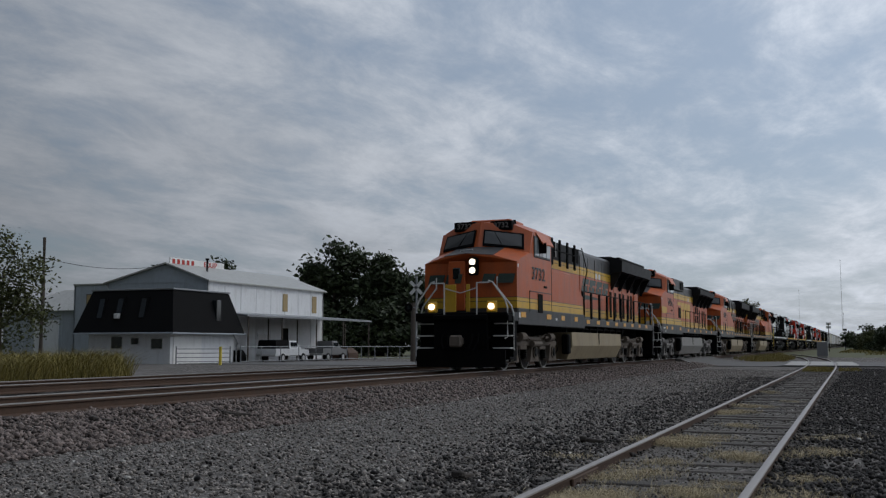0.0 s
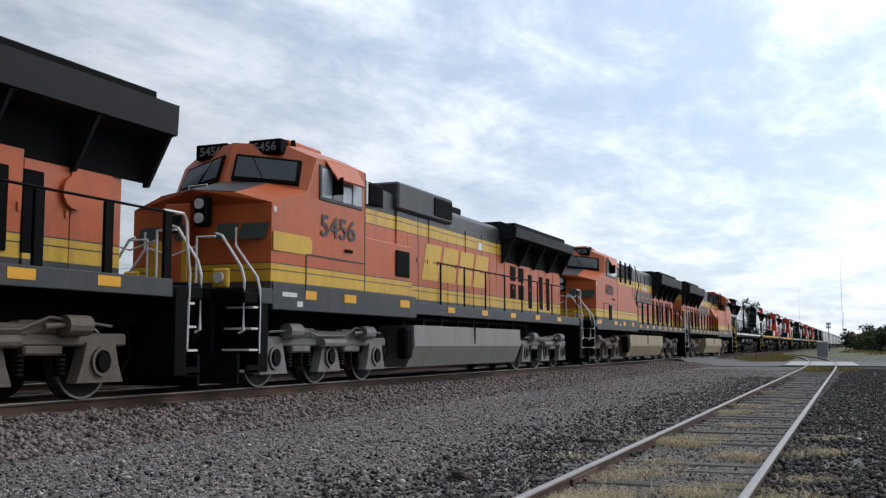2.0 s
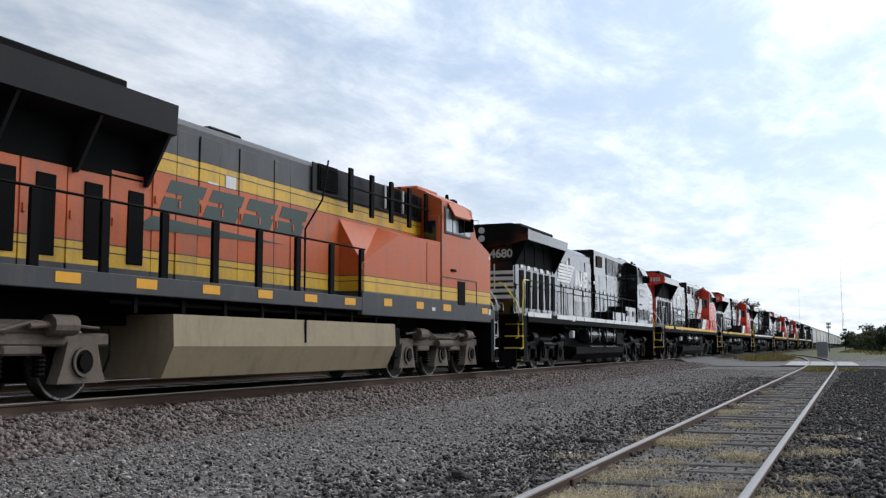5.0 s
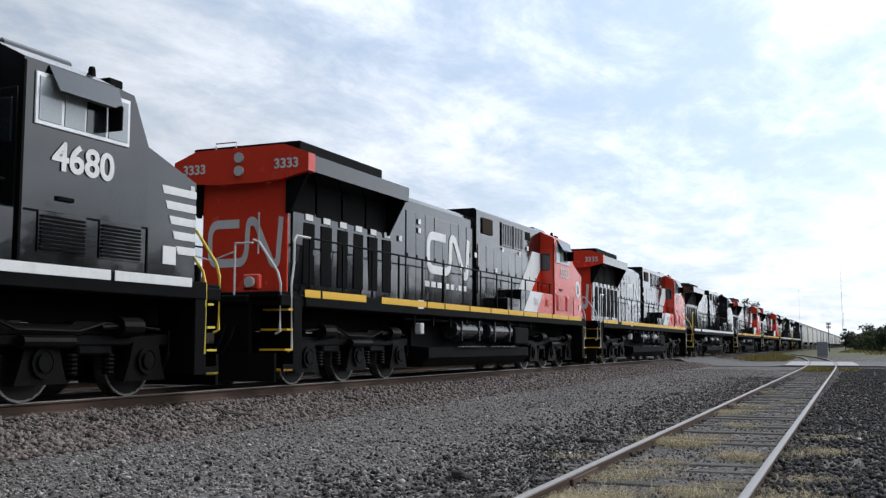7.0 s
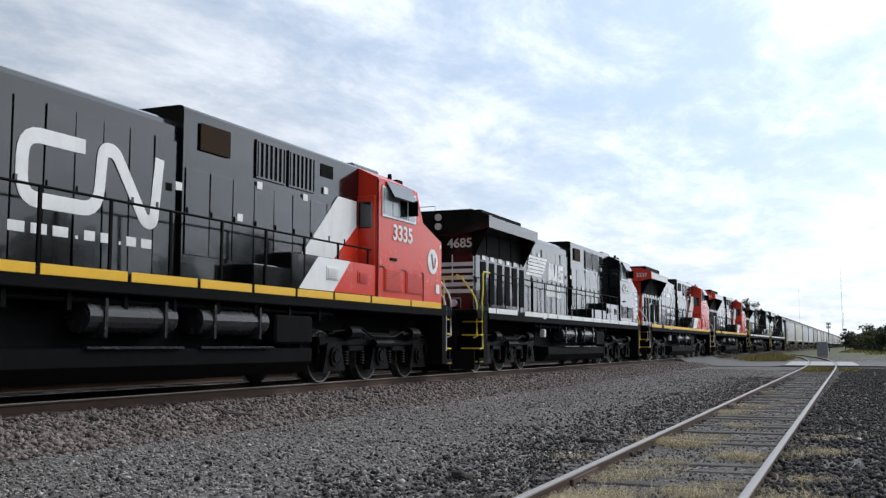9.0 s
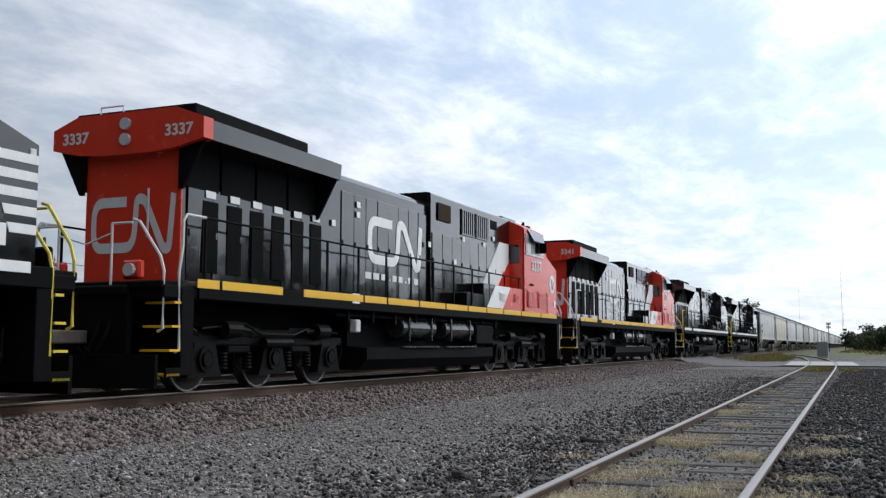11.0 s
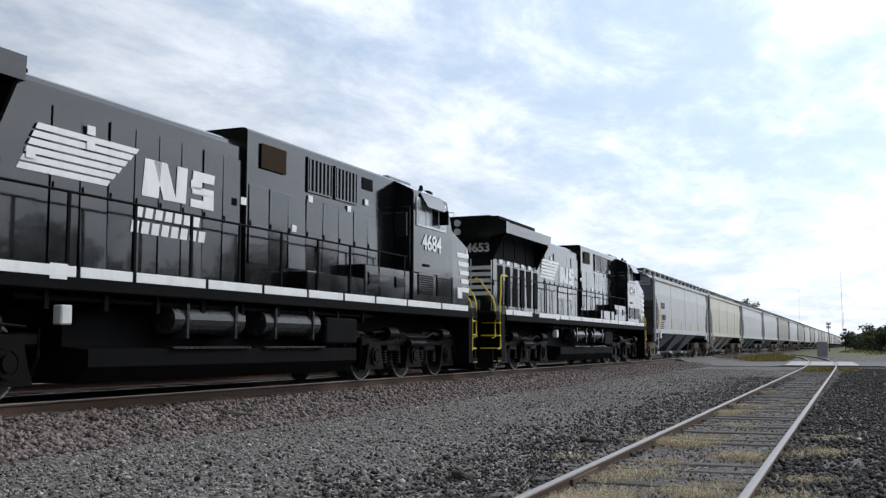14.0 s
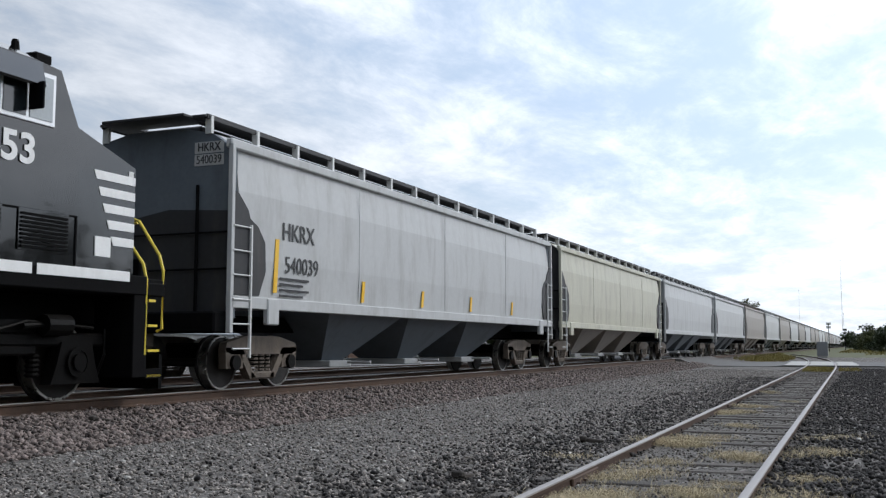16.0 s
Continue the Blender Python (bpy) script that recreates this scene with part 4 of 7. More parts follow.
def fuel_tank(lo, mat, cylinders=False):
    m = Mesh()
    prof = [(-1.48, 1.22), (-1.50, 0.74), (-1.28, 0.26), (1.28, 0.26), (1.50, 0.74), (1.48, 1.22)]
    if cylinders:
        prof = [(-0.95, 1.30), (-0.95, 0.74), (-1.42, 0.70), (-1.42, 0.46), (-1.2, 0.24), (1.2, 0.24), (1.42, 0.46), (1.42, 0.70), (0.95, 0.74), (0.95, 1.30)]
    m.prism(prof, "y", 7.35, 15.05)
    t = part("fuel_tank", m, mat, lo)
    if not cylinders:
        for s in (1, -1):
            m = Mesh()
            side_box(m, s, 1.49, 1.515, 11.2, 11.24, 0.8, 1.22)
            part("sight_glass", m, M_DARK, t)
            m = Mesh()
            side_box(m, s, 1.2, 1.46, 7.0, 7.34, 0.45, 1.15, 0.05)
            m.tube([(s * 1.35, 7.2, 0.7), (s * 1.35, 7.2, 1.1)], 0.09, 8)
            part("tank_fitting", m, M_DARK, t)
    else:
        for s in (1, -1):
            for a, b in ((8.83, 10.73), (11.36, 13.24)):
                m = Mesh()
                m.tube([(s * 1.20, a, 1.15), (s * 1.20, a + 0.05, 1.15), (s * 1.20, b - 0.05, 1.15), (s * 1.20, b, 1.15)], 0.23, 18)
                for y in (a + 0.3, b - 0.3):
                    side_box(m, s, 1.0, 1.445, y - 0.03, y + 0.03, 0.86, 1.40)
                part("air_reservoir", m, M_CHROME, t, smooth=False)
                m = Mesh()
                side_box(m, s, 1.36, 1.48, a - 0.1, b + 0.1, 0.70, 0.735, 0.005)
                part("tank_step", m, M_CHROME, t)
            m = Mesh()
            side_box(m, s, 1.0, 1.42, 7.3, 8.6, 0.78, 1.30, 0.04)
            part("equipment_box", m, M_DARK, t)
            m = Mesh()
            side_box(m, s, 1.30, 1.46, 15.4, 15.6, 1.02, 1.28, 0.02)
            part("brake_valve", m, M_RAILW, t)
    return t


def patches(lo, side_list, mat, name):
    for s in (1, -1):
        for (x, y0, y1, z0, z1) in side_list:
            m = Mesh()
            side_box(m, s, x, x + 0.006, y0, y1, z0, z1)
            part(name, m, mat, lo)


def slanted_logo(lo, x, y0, y1, z0, z1, mat, swoosh):
    """Plain slanted blocks in place of the company mark, with a tapering bar below."""
    w = (y1 - y0) / 4
    for s in (1, -1):
        for k in range(4):
            a, b = y0 + k * w + 0.06, y0 + (k + 1) * w - 0.10
            if s < 0:
                a, b = y0 + y1 - b, y0 + y1 - a
            lean = 0.28 * s
            m = Mesh()
            xs = (s * x, s * (x + 0.006))
            mid = (z0 + z1) / 2
            for za, zb in ((z0, mid - 0.035), (mid - 0.035, mid + 0.035), (mid + 0.035, z1)):
                ya, yb = (a, b) if zb - za > 0.08 else (a + 0.1 * (b - a), a + 0.55 * (b - a))
                la, lb = lean * (za - z0) / (z1 - z0), lean * (zb - z0) / (z1 - z0)
                m.prism([(ya + la, za), (yb + la, za), (yb + lb, zb), (ya + lb, zb)], "x", min(xs), max(xs))
            part("emblem_block", m, mat, lo)
        if swoosh:
            m = Mesh()
            a, b = (y0 - 0.5, y1 - 0.6) if s > 0 else (y1 + 0.5, y0 + 0.6)
            m.prism([(a, z0 - 0.36), (b, z0 - 0.22), (a + 0.4 * s, z0 - 0.12)], "x", min(s * x, s * (x + 0.006)), max(s * x, s * (x + 0.006)))
            part("emblem_bar", m, mat, lo)


ORANGE_LIVERY = dict(frame=M_SLATE, sill=M_SLATE, rail=M_RAILW, edge=M_RAILW, cab=M_ORANGE_CAB, nose=M_ORANGE, lamp=M_LAMP_OFF, bracket=M_YELLOW, visor=M_ORANGE, seam=M_SLATE, backdoor=M_ORANGE, roof=M_ORANGE, cab_label="orange cab with yellow band and grey skirt")


def orange_wide(label, wing, tank, truck, lamp):
    """Orange six-axle locomotive with a full-width cabinet behind the cab and tall angular radiator."""
    lv = dict(ORANGE_LIVERY, lamp=lamp)
    lo = thing("locomotive", label, "locomotive", "locomotives of the train")
    underframe(lo, lv)
    build_cab(lo, lv)
    for s in (1, -1):
        m = Mesh()                                 # deep skirt under cab and cabinet
        side_box(m, s, 1.40, 1.525, 1.30, 9.0, 1.38, 1.86, 0.01)
        part("skirt", m, M_SLATE, lo)
        m = Mesh()
        a, b = (0.96, 1.50) if s > 0 else (-1.50, -0.96)
        m.loft([[(a, 4.82, 1.74), (b, 4.82, 1.74), (b, 4.82, 3.28 if s > 0 else 3.40), (a, 4.82, 3.40 if s > 0 else 3.28)],
                [(a, 7.2, 1.74), (b, 7.2, 1.74), (b, 7.2, 3.22 if s > 0 else 3.40), (a, 7.2, 3.40 if s > 0 else 3.22)],
                [(a, 9.0, 1.74), (b if s > 0 else b, 9.0, 1.74), (b, 9.0, 2.45 if s > 0 else 3.40), (a, 9.0, 3.40 if s > 0 else 2.45)]])
        part("cabinet", m, M_ORANGE_CAB, lo)
        m = Mesh()
        side_box(m, s, 1.50, 1.512, 4.86, 5.66, 2.24, 3.20, 0.004)
        part("cabinet_door", m, M_ORANGE, lo)
        m = Mesh()
        side_box(m, s, 1.52, 1.54, 3.25, 3.75, 1.78, 2.38, 0.01)
        part("intake_grille", m, M_GRILLE, lo)
        # raised guards along the blower section
        for k in range(5):
            y = 5.0 + 0.98 * k
            m = Mesh()
            side_box(m, s, 1.16, 1.22, y - 0.08, y + 0.08, 3.52, 4.46, 0.01)
            part("blower_guard", m, M_DARK, lo)
        m = Mesh()
        m.tube([(s * 1.22, 4.9, 4.05), (s * 1.22, 9.0, 4.05)], 0.022, 6)
        part("guard_rail", m, M_DARK, lo)
        m = Mesh()
        side_box(m, s, 0.985, 1.015, 4.85, 10.2, 3.80, 4.40, 0.01)
        part("blower_panel", m, M_WING, lo)
        for a, b in ((5.15, 5.95), (6.15, 6.9), (9.2, 10.0)):
            louvre(lo, s, 1.02, a, b, 3.86, 4.40, 8, M_DARK, M_GRILLE, "blower_louvre")
            if a < 9:
                m = Mesh()
                side_box(m, s, 1.02, 1.05, b + 0.02, b + 0.09, 3.86, 4.40)
                part("pale_edge", m, M_RAILW, lo)
        m = Mesh()
        m.tube([(s * 1.2, 9.9, 4.45), (s * 1.3, 10.3, 3.6), (s * 1.1, 10.6, 3.0), (s * 1.1, 10.6, 1.8)], 0.02, 6)
        part("pipe", m, M_DARK, lo)
        for a in (15.2, 16.1, 17.0, 17.7, 18.7, 19.3):
            m = Mesh()
            side_box(m, s, 0.985, 1.01, a, a + 0.36, 1.95, 3.05, 0.01)
            part("door_screen", m, M_GRILLE, lo)
        m = Mesh()
        m.tube([(s * 1.0, 20.2, 2.85), (s * 1.06, 20.2, 2.85)], 0.24, 16)
        part("brake_wheel", m, M_ORANGE, lo)
    m = Mesh()
    m.prism(hood_profile(0.97, 1.62, 4.46), "y", 4.75, 21.2)
    part("hood", m, M_ORANGE_HOOD, lo, "orange hood with yellow bands and grey top")
    hood_doors(lo, 10.4, 15.0, 8, 0.97, 1.78, 4.2, M_ORANGE_HOOD)
    hood_doors(lo, 15.1, 21.0, 7, 0.97, 1.78, 3.30, M_ORANGE_HOOD)
    m = Mesh()
    m.box(-0.5, 0.5, 11.9, 12.9, 4.44, 4.62, 0.04)
    part("exhaust_stack", m, M_DARK, lo)
    radiator(lo, wing[0], wing[1], 3.92, 4.44, M_WING, M_WING, 0.03)
    handrails(lo, 8.8, 21.8, 11, 2.74, True, M_DARK)
    fuel_tank(lo, tank)
    for yc in (3.97, 18.62):
        tk = build_truck(lo, yc, truck)
        add_wheels(tk, (-2.04, 0.0, 2.04))
    slanted_logo(lo, 0.995, 10.5, 14.9, 2.86, 3.36, M_GREEN, True)
    patches(lo, [(1.527, 1.55, 2.0, 1.60, 1.76), (1.527, 4.2, 4.7, 1.60, 1.76), (1.527, 5.9, 6.3, 1.60, 1.76), (1.527, 7.6, 8.0, 1.60, 1.76)] + [(1.522, 9.3 + 1.55 * k, 9.75 + 1.55 * k, 1.56, 1.70) for k in range(8)], M_AMBER, "reflector")
    patches(lo, [(1.527, 1.32, 1.48, 1.58, 1.74), (1.527, 5.2, 5.4, 1.58, 1.66), (0.995, 12.8, 13.1, 3.45, 3.66), (0.995, 13.3, 13.6, 3.45, 3.66)], M_RAILW, "sticker")
    return lo


def orange_narrow(label, lamp):
    """Older orange locomotive: narrow hood with dynamic-brake box, flat radiator wings, weathered yellow mark."""
    lv = dict(ORANGE_LIVERY, lamp=lamp)
    lo = thing("locomotive", label, "locomotive", "locomotives of the train")
    underframe(lo, lv)
    build_cab(lo, lv)
    for s in (1, -1):
        m = Mesh()
        side_box(m, s, 1.40, 1.525, 1.30, 7.4, 1.38, 1.86, 0.01)
        part("skirt", m, M_SLATE, lo)
        m = Mesh()
        side_box(m, s, 0.96, 1.50, 4.82, 7.2, 1.74, 3.0, 0.02)
        part("cabinet", m, M_ORANGE_CAB, lo)
        m = Mesh()
        side_box(m, s, 1.50, 1.53, 6.3, 7.0, 2.28, 2.86, 0.01)
        part("intake_grille", m, M_GRILLE, lo)
        louvre(lo, s, 1.02, 4.95, 5.75, 3.85, 4.35, 7, M_DARK, M_GRILLE)
        louvre(lo, s, 1.02, 5.85, 6.6, 3.85, 4.35, 7, M_DARK, M_GRILLE)
        m = Mesh()
        side_box(m, s, 1.02, 1.05, 5.76, 5.84, 3.85, 4.35)
        part("pale_edge", m, M_RAILW, lo)
        m = Mesh()
        side_box(m, s, 1.10, 1.13, 9.4, 10.55, 4.02, 4.48, 0.01)
        part("brake_grid_screen", m, M_GRILLE, lo)
        for a in (15.6, 16.4):
            for z in (2.2, 2.75):
                m = Mesh()
                side_box(m, s, 0.99, 1.01, a, a + 0.5, z, z + 0.45, 0.01)
                part("door_screen", m, M_GRILLE, lo)
        for a in (17.4, 18.6, 19.4):
            m = Mesh()
            side_box(m, s, 0.985, 1.01, a, a + 0.36, 1.95, 3.05, 0.01)
            part("door_screen", m, M_GRILLE, lo)
        m = Mesh()
        m.prism([(1.62, 2.42), (2.55, 2.42), (2.62, 2.50), (2.62, 2.68), (2.55, 2.76), (1.28, 2.76), (1.28, 2.42)], "x", min(s * 1.52, s * 1.527), max(s * 1.52, s * 1.527))
        part("nose_stripe", m, M_YELLOW, lo)
    m = Mesh()
    m.prism(hood_profile(0.97, 1.62, 4.36), "y", 4.75, 21.2)
    part("hood", m, M_ORANGE_HOOD, lo, "weathered orange hood with yellow bands")
    m = Mesh()
    m.box(-1.10, 1.10, 7.3, 10.65, 3.92, 4.58, 0.05)
    part("dynamic_brake_box", m, M_SLATE, lo)
    m = Mesh()
    m.box(-0.45, 0.45, 12.0, 12.9, 4.34, 4.66, 0.04)
    part("exhaust_stack", m, M_DARK, lo)
    hood_doors(lo, 7.4, 15.0, 12, 0.97, 1.78, 3.9, M_ORANGE_HOOD)
    hood_doors(lo, 15.1, 21.0, 7, 0.97, 1.78, 3.30, M_ORANGE_HOOD)
    radiator(lo, 14.7, 21.15, 4.00, 4.34, M_WING, M_WING, 0.05)
    handrails(lo, 8.8, 21.8, 9, 2.76, False, M_DARK)
    fuel_tank(lo, M_TANK_GREY)
    for yc in (3.97, 18.62):
        tk = build_truck(lo, yc, M_TRUCK_PALE)
        add_wheels(tk, (-2.04, 0.0, 2.04))
    slanted_logo(lo, 0.995, 8.8, 13.5, 2.38, 3.30, M_YELLOW, False)
    patches(lo, [(1.527, 2.4, 2.8, 1.60, 1.76), (1.527, 3.9, 4.4, 1.60, 1.76), (1.527, 6.5, 7.0, 1.60, 1.76)] + [(1.522, 9.3 + 2.4 * k, 9.75 + 2.4 * k, 1.56, 1.70) for k in range(5)], M_AMBER, "reflector")
    patches(lo, [(1.527, 1.6, 2.1, 1.62, 1.70), (1.527, 2.1, 2.3, 1.45, 1.55), (0.996, 12.8, 13.1, 3.45, 3.66)], M_RAILW, "sticker")
    return lo


def rebuilt(label, red):
    """Glossy black rebuilt locomotive, either with a red cab and end or all black with white stripes."""
    cabm = M_RED if red else M_BLACK
    lv = dict(length=22.25, frame=M_ALU, sill=M_DARK, rail=M_RAILW if red else M_RAILY, edge=M_STRIPE_Y if red else M_RAILY, cab=cabm, nose=cabm, lamp=M_LAMP_OFF, bracket=M_DARK, visor=M_BLACK, seam=M_DARK, backdoor=cabm, roof=M_BLACK,
              cab_label="glossy red cab" if red else "glossy black cab with white stripes on the nose")
    lo = thing("locomotive", label, "locomotive", "locomotives of the train")
    underframe(lo, lv)
    build_cab(lo, lv)
    stripe = M_STRIPE_Y if red else M_WHITE
    edges = [1.3, 3.1, 5.1, 6.7, 8.1, 9.5, 11.0, 12.6, 14.3, 15.4, 17.85, 18.5, 20.4, 21.05]
    for s in (1, -1):
        for a, b in zip(edges, edges[1:]):
            if a == 17.85:
                continue
            m = Mesh()
            side_box(m, s, 1.52, 1.532, a + 0.04, b - 0.04, 1.64, 1.78, 0.003)
            part("sill_stripe", m, stripe, lo, "bright stripe along the walkway edge")
        m = Mesh()
        side_box(m, s, 1.52, 1.53, 15.6, 15.9, 1.60, 1.80)
        part("sticker", m, M_WHITE, lo)
        for a in (2.55, 3.65):
            louvre(lo, s, 1.52, a, a + 0.85, 1.92, 2.44, 9 if s < 0 else 4, cabm, M_DARK if not red else M_RED, "cab_louvre")
        m = Mesh()                                     # low cabinets behind the cab
        side_box(m, s, 0.96, 1.48, 4.82, 8.2 if red else 7.1, 1.74, 2.45, 0.02)
        part("cabinet", m, M_BLACK, lo)
        louvre(lo, s, 1.482, 5.2, 5.65, 2.02, 2.28, 6 if s < 0 else 3, M_RED if red else M_BLACK, M_RED if red else M_WING, "cabinet_louvre")
        louvre(lo, s, 1.482, 6.45, 6.95, 2.02, 2.28, 6 if s < 0 else 3, M_WHITE if red else M_BLACK, M_WHITE if red else M_WING, "cabinet_louvre")
        m = Mesh()
        side_box(m, s, 0.96, 1.46, 8.2 if red else 7.1, 9.4, 1.74, 2.15, 0.02)
        part("battery_box", m, M_BLACK, lo)
        for a in (6.75, 7.85):
            upright_vent(lo, s, 1.052, a, a + 0.92, 3.78, 4.40, 6 if s < 0 else 3, M_BLACK)
        m = Mesh()
        side_box(m, s, 1.052, 1.066, 5.95, 6.45, 4.14, 4.40, 0.004)
        part("small_window", m, M_GRILLE, lo)
        m = Mesh()
        side_box(m, s, 1.07, 1.09, 9.6, 10.45, 3.94, 4.40, 0.01)
        part("brake_grid_screen", m, material("brown_grid_screen", (0.03, 0.016, 0.006), 0.7, 0, 25, 0.4, spec=0.1) if "brown_grid_screen" not in bpy.data.materials else bpy.data.materials["brown_grid_screen"], lo)
        for k in range(6):
            y = 16.2 + 0.70 * k
            m = Mesh()
            side_box(m, s, 0.975, 1.0, y + 0.06, y + 0.50, 1.95, 3.15, 0.01)
            part("door_screen", m, M_GRILLE, lo)
            m = Mesh()
            side_box(m, s, 1.0, 1.012, y + 0.16, y + 0.44, 3.20, 3.32)
            part("sticker", m, M_WHITE, lo)
        for y, z in ((15.7, 3.2), (14.6, 3.5), (14.6, 3.72), (10.9, 3.2), (9.2, 2.9), (8.6, 3.55), (7.0, 3.55), (6.2, 3.8)):
            m = Mesh()
            side_box(m, s, 1.075 if y < 11 else 1.0, 1.085 if y < 11 else 1.012, y, y + 0.16, z, z + 0.13)
            part("sticker", m, M_WHITE, lo)
    m = Mesh()
    m.prism(hood_profile(0.96, 1.62, 4.40), "y", 10.6, 20.7)
    part("hood", m, M_BLACK, lo, "glossy black hood")
    m = Mesh()
    m.prism(hood_profile(1.05, 1.62, 4.62, 0.4), "y", 4.78, 10.85)
    part("inverter_cabinet", m, M_BLACK, lo, "taller glossy black cabinet behind the cab")
    hood_doors(lo, 10.9, 15.4, 8, 0.96, 1.80, 4.0, M_BLACK)
    hood_doors(lo, 15.6, 20.6, 7, 0.96, 1.80, 3.36, M_BLACK)
    hood_doors(lo, 4.9, 10.8, 9, 1.05, 2.2, 3.60, M_BLACK)
    radiator(lo, 16.4, 20.9, 4.03, 4.40, M_BLACK, M_DARK, 0.12 if red else 0.03)
    for y in (14.6, 14.85):
        m = Mesh()
        m.tube([(0.3, y, 4.40), (0.3, y, 4.52)], 0.05, 8)
        m.tube([(0.3, y - 0.2, 4.55), (0.3, y + 0.2, 4.55)], 0.05, 8, 0.1)
        part("horn", m, M_DARK, lo)
    m = Mesh()
    m.box(-0.45, 0.45, 15.3, 16.2, 4.38, 4.60, 0.04)
    part("exhaust_stack", m, M_DARK, lo)
    # rear end face: wall, overhanging end of the radiator, two lamps, roof grab
    m = Mesh()
    m.box(-0.97, 0.97, 20.70, 20.75, 1.70, 4.0, 0.01)
    m.prism([(-0.5, 3.86), (0.5, 3.86), (0.98, 3.90), (1.53, 4.02), (1.53, 4.36), (1.0, 4.56), (-1.0, 4.56), (-1.53, 4.36), (-1.53, 4.02), (-0.98, 3.90)], "y", 20.70, 20.95)
    end = part("end_wall", m, cabm, lo)
    m = Mesh()
    m.tube([(0.15, 20.85, 4.55), (0.15, 20.85, 4.70), (0.62, 20.85, 4.70), (0.62, 20.85, 4.55)], 0.015, 6)
    part("roof_grab", m, M_RAILW, end)
    m = Mesh()
    m.tube([(-0.35, 20.78, 3.3), (-0.35, 20.78, 2.5)], 0.02, 6)
    part("end_grab", m, M_RAILW, end)
    for x in (-0.75, 0.75):
        m = Mesh()
        m.box(x - 0.17, x + 0.17, 21.50, 21.64, 1.76, 2.05, 0.03)
        b = part("ditch_light_bracket", m, cabm, lo)
        m = Mesh()
        m.tube([(x, 21.62, 1.90), (x, 21.70, 1.90)], 0.10, 14)
        part("ditch_light", m, M_LAMP_OFF, b)
    for z in (4.36, 4.10):
        m = Mesh()
        m.tube([(0.0, 20.92, z), (0.0, 21.0, z)], 0.10, 14)
        part("rear_light", m, M_LAMP_OFF, end)
    handrails(lo, 5.0, 20.9, 13, 2.76, False, M_DARK)
    fuel_tank(lo, M_DARK, True)
    for yc in (3.97, 18.25):
        tk = build_truck(lo, yc, M_TRUCK_BLACK)
        add_wheels(tk, (-2.04, 0.0, 2.04))
    if red:
        for s in (1, -1):
            x0, x1 = min(s * 1.063, s * 1.085), max(s * 1.063, s * 1.085)
            m = Mesh()
            m.prism([(4.95, 2.45), (4.95, 3.82), (5.75, 3.82), (7.25, 2.45)], "x", x0, x1)
            part("white_flash", m, M_WHITE, lo)
            m = Mesh()
            m.prism([(4.85, 3.35), (4.85, 2.45), (6.0, 2.45)], "x", x0 + (0.004 if s > 0 else -0.004), x1 + (0.004 if s > 0 else -0.004))
            part("red_flash", m, M_RED, lo)
            m = Mesh()
            m.prism([(6.65, 1.80), (5.95, 2.44), (7.25, 2.44), (7.95, 1.80)], "x", min(s * 1.482, s * 1.488), max(s * 1.482, s * 1.488))
            part("white_flash", m, M_WHITE, lo)
            m = Mesh()
            m.prism([(4.84, 1.80), (4.84, 2.44), (5.95, 2.44), (6.65, 1.80)], "x", min(s * 1.482, s * 1.488), max(s * 1.482, s * 1.488))
            part("red_flash", m, M_RED, lo)
            # large pale emblem: plain bars in the mark's colour
            x0, x1 = min(s * 0.984, s * 0.992), max(s * 0.984, s * 0.992)
            yl, yr = 14.2, 11.2
            if s > 0:
                yl, yr = 11.2, 14.2
            dd = 1 if yr > yl else -1

            part("emblem_band", ribbon([(u, 2.56 + 1.08 * v) for u, v in EMBLEM_BAND], 0.21, lambda u, v, h: (s * (0.984 + h), yl + dd * u, v)), M_WHITE, lo, "broad white band bent into a looping emblem")
            for a, b, h in ((0.0, 0.24, 0.14), (0.33, 0.57, 0.14), (0.66, 0.90, 0.14), (1.02, 1.06, 0.05), (1.16, 1.34, 0.14), (1.44, 1.62, 0.14), (1.76, 1.80, 0.05), (1.90, 2.08, 0.14), (2.18, 2.38, 0.14)):
                m = Mesh()
                q = sorted((yl + dd * (a * 1.18 - 0.1), yl + dd * (b * 1.18 - 0.1)))
                side_box(m, s, 0.984, 0.992, q[0], q[1], 2.22, 2.22 + h)
                part("lettering_bar", m, M_WHITE, lo)
            m = Mesh()
            m.tube([(s * 1.50, 1.85, 2.75), (s * 1.53, 1.85, 2.75)], 0.30, 20)
            em = part("round_emblem", m, M_WHITE, lo)
            m = Mesh()
            m.prism([(1.78, 2.58), (1.86, 2.56), (1.98, 2.92), (1.90, 2.94)], "x", min(s * 1.53, s * 1.536), max(s * 1.53, s * 1.536))
            part("emblem_feather", m, M_GREEN, em)
            m = Mesh()
            m.prism([(1.66, 2.84), (1.72, 2.60), (1.78, 2.62), (1.74, 2.86)], "x", min(s * 1.53, s * 1.536), max(s * 1.53, s * 1.536))
            part("emblem_feather", m, M_RED, em)
            m = Mesh()
            side_box(m, s, 1.515, 1.53, 1.45, 1.66, 2.0, 2.22)
            part("sticker", m, M_WHITE, lo)
        part("emblem_band", ribbon([(u, 2.25 + 0.95 * v) for u, v in EMBLEM_BAND], 0.17, lambda u, v, h: (0.84 - 0.585 * u, 20.752 + h, v)), M_RAILW, end)
    else:
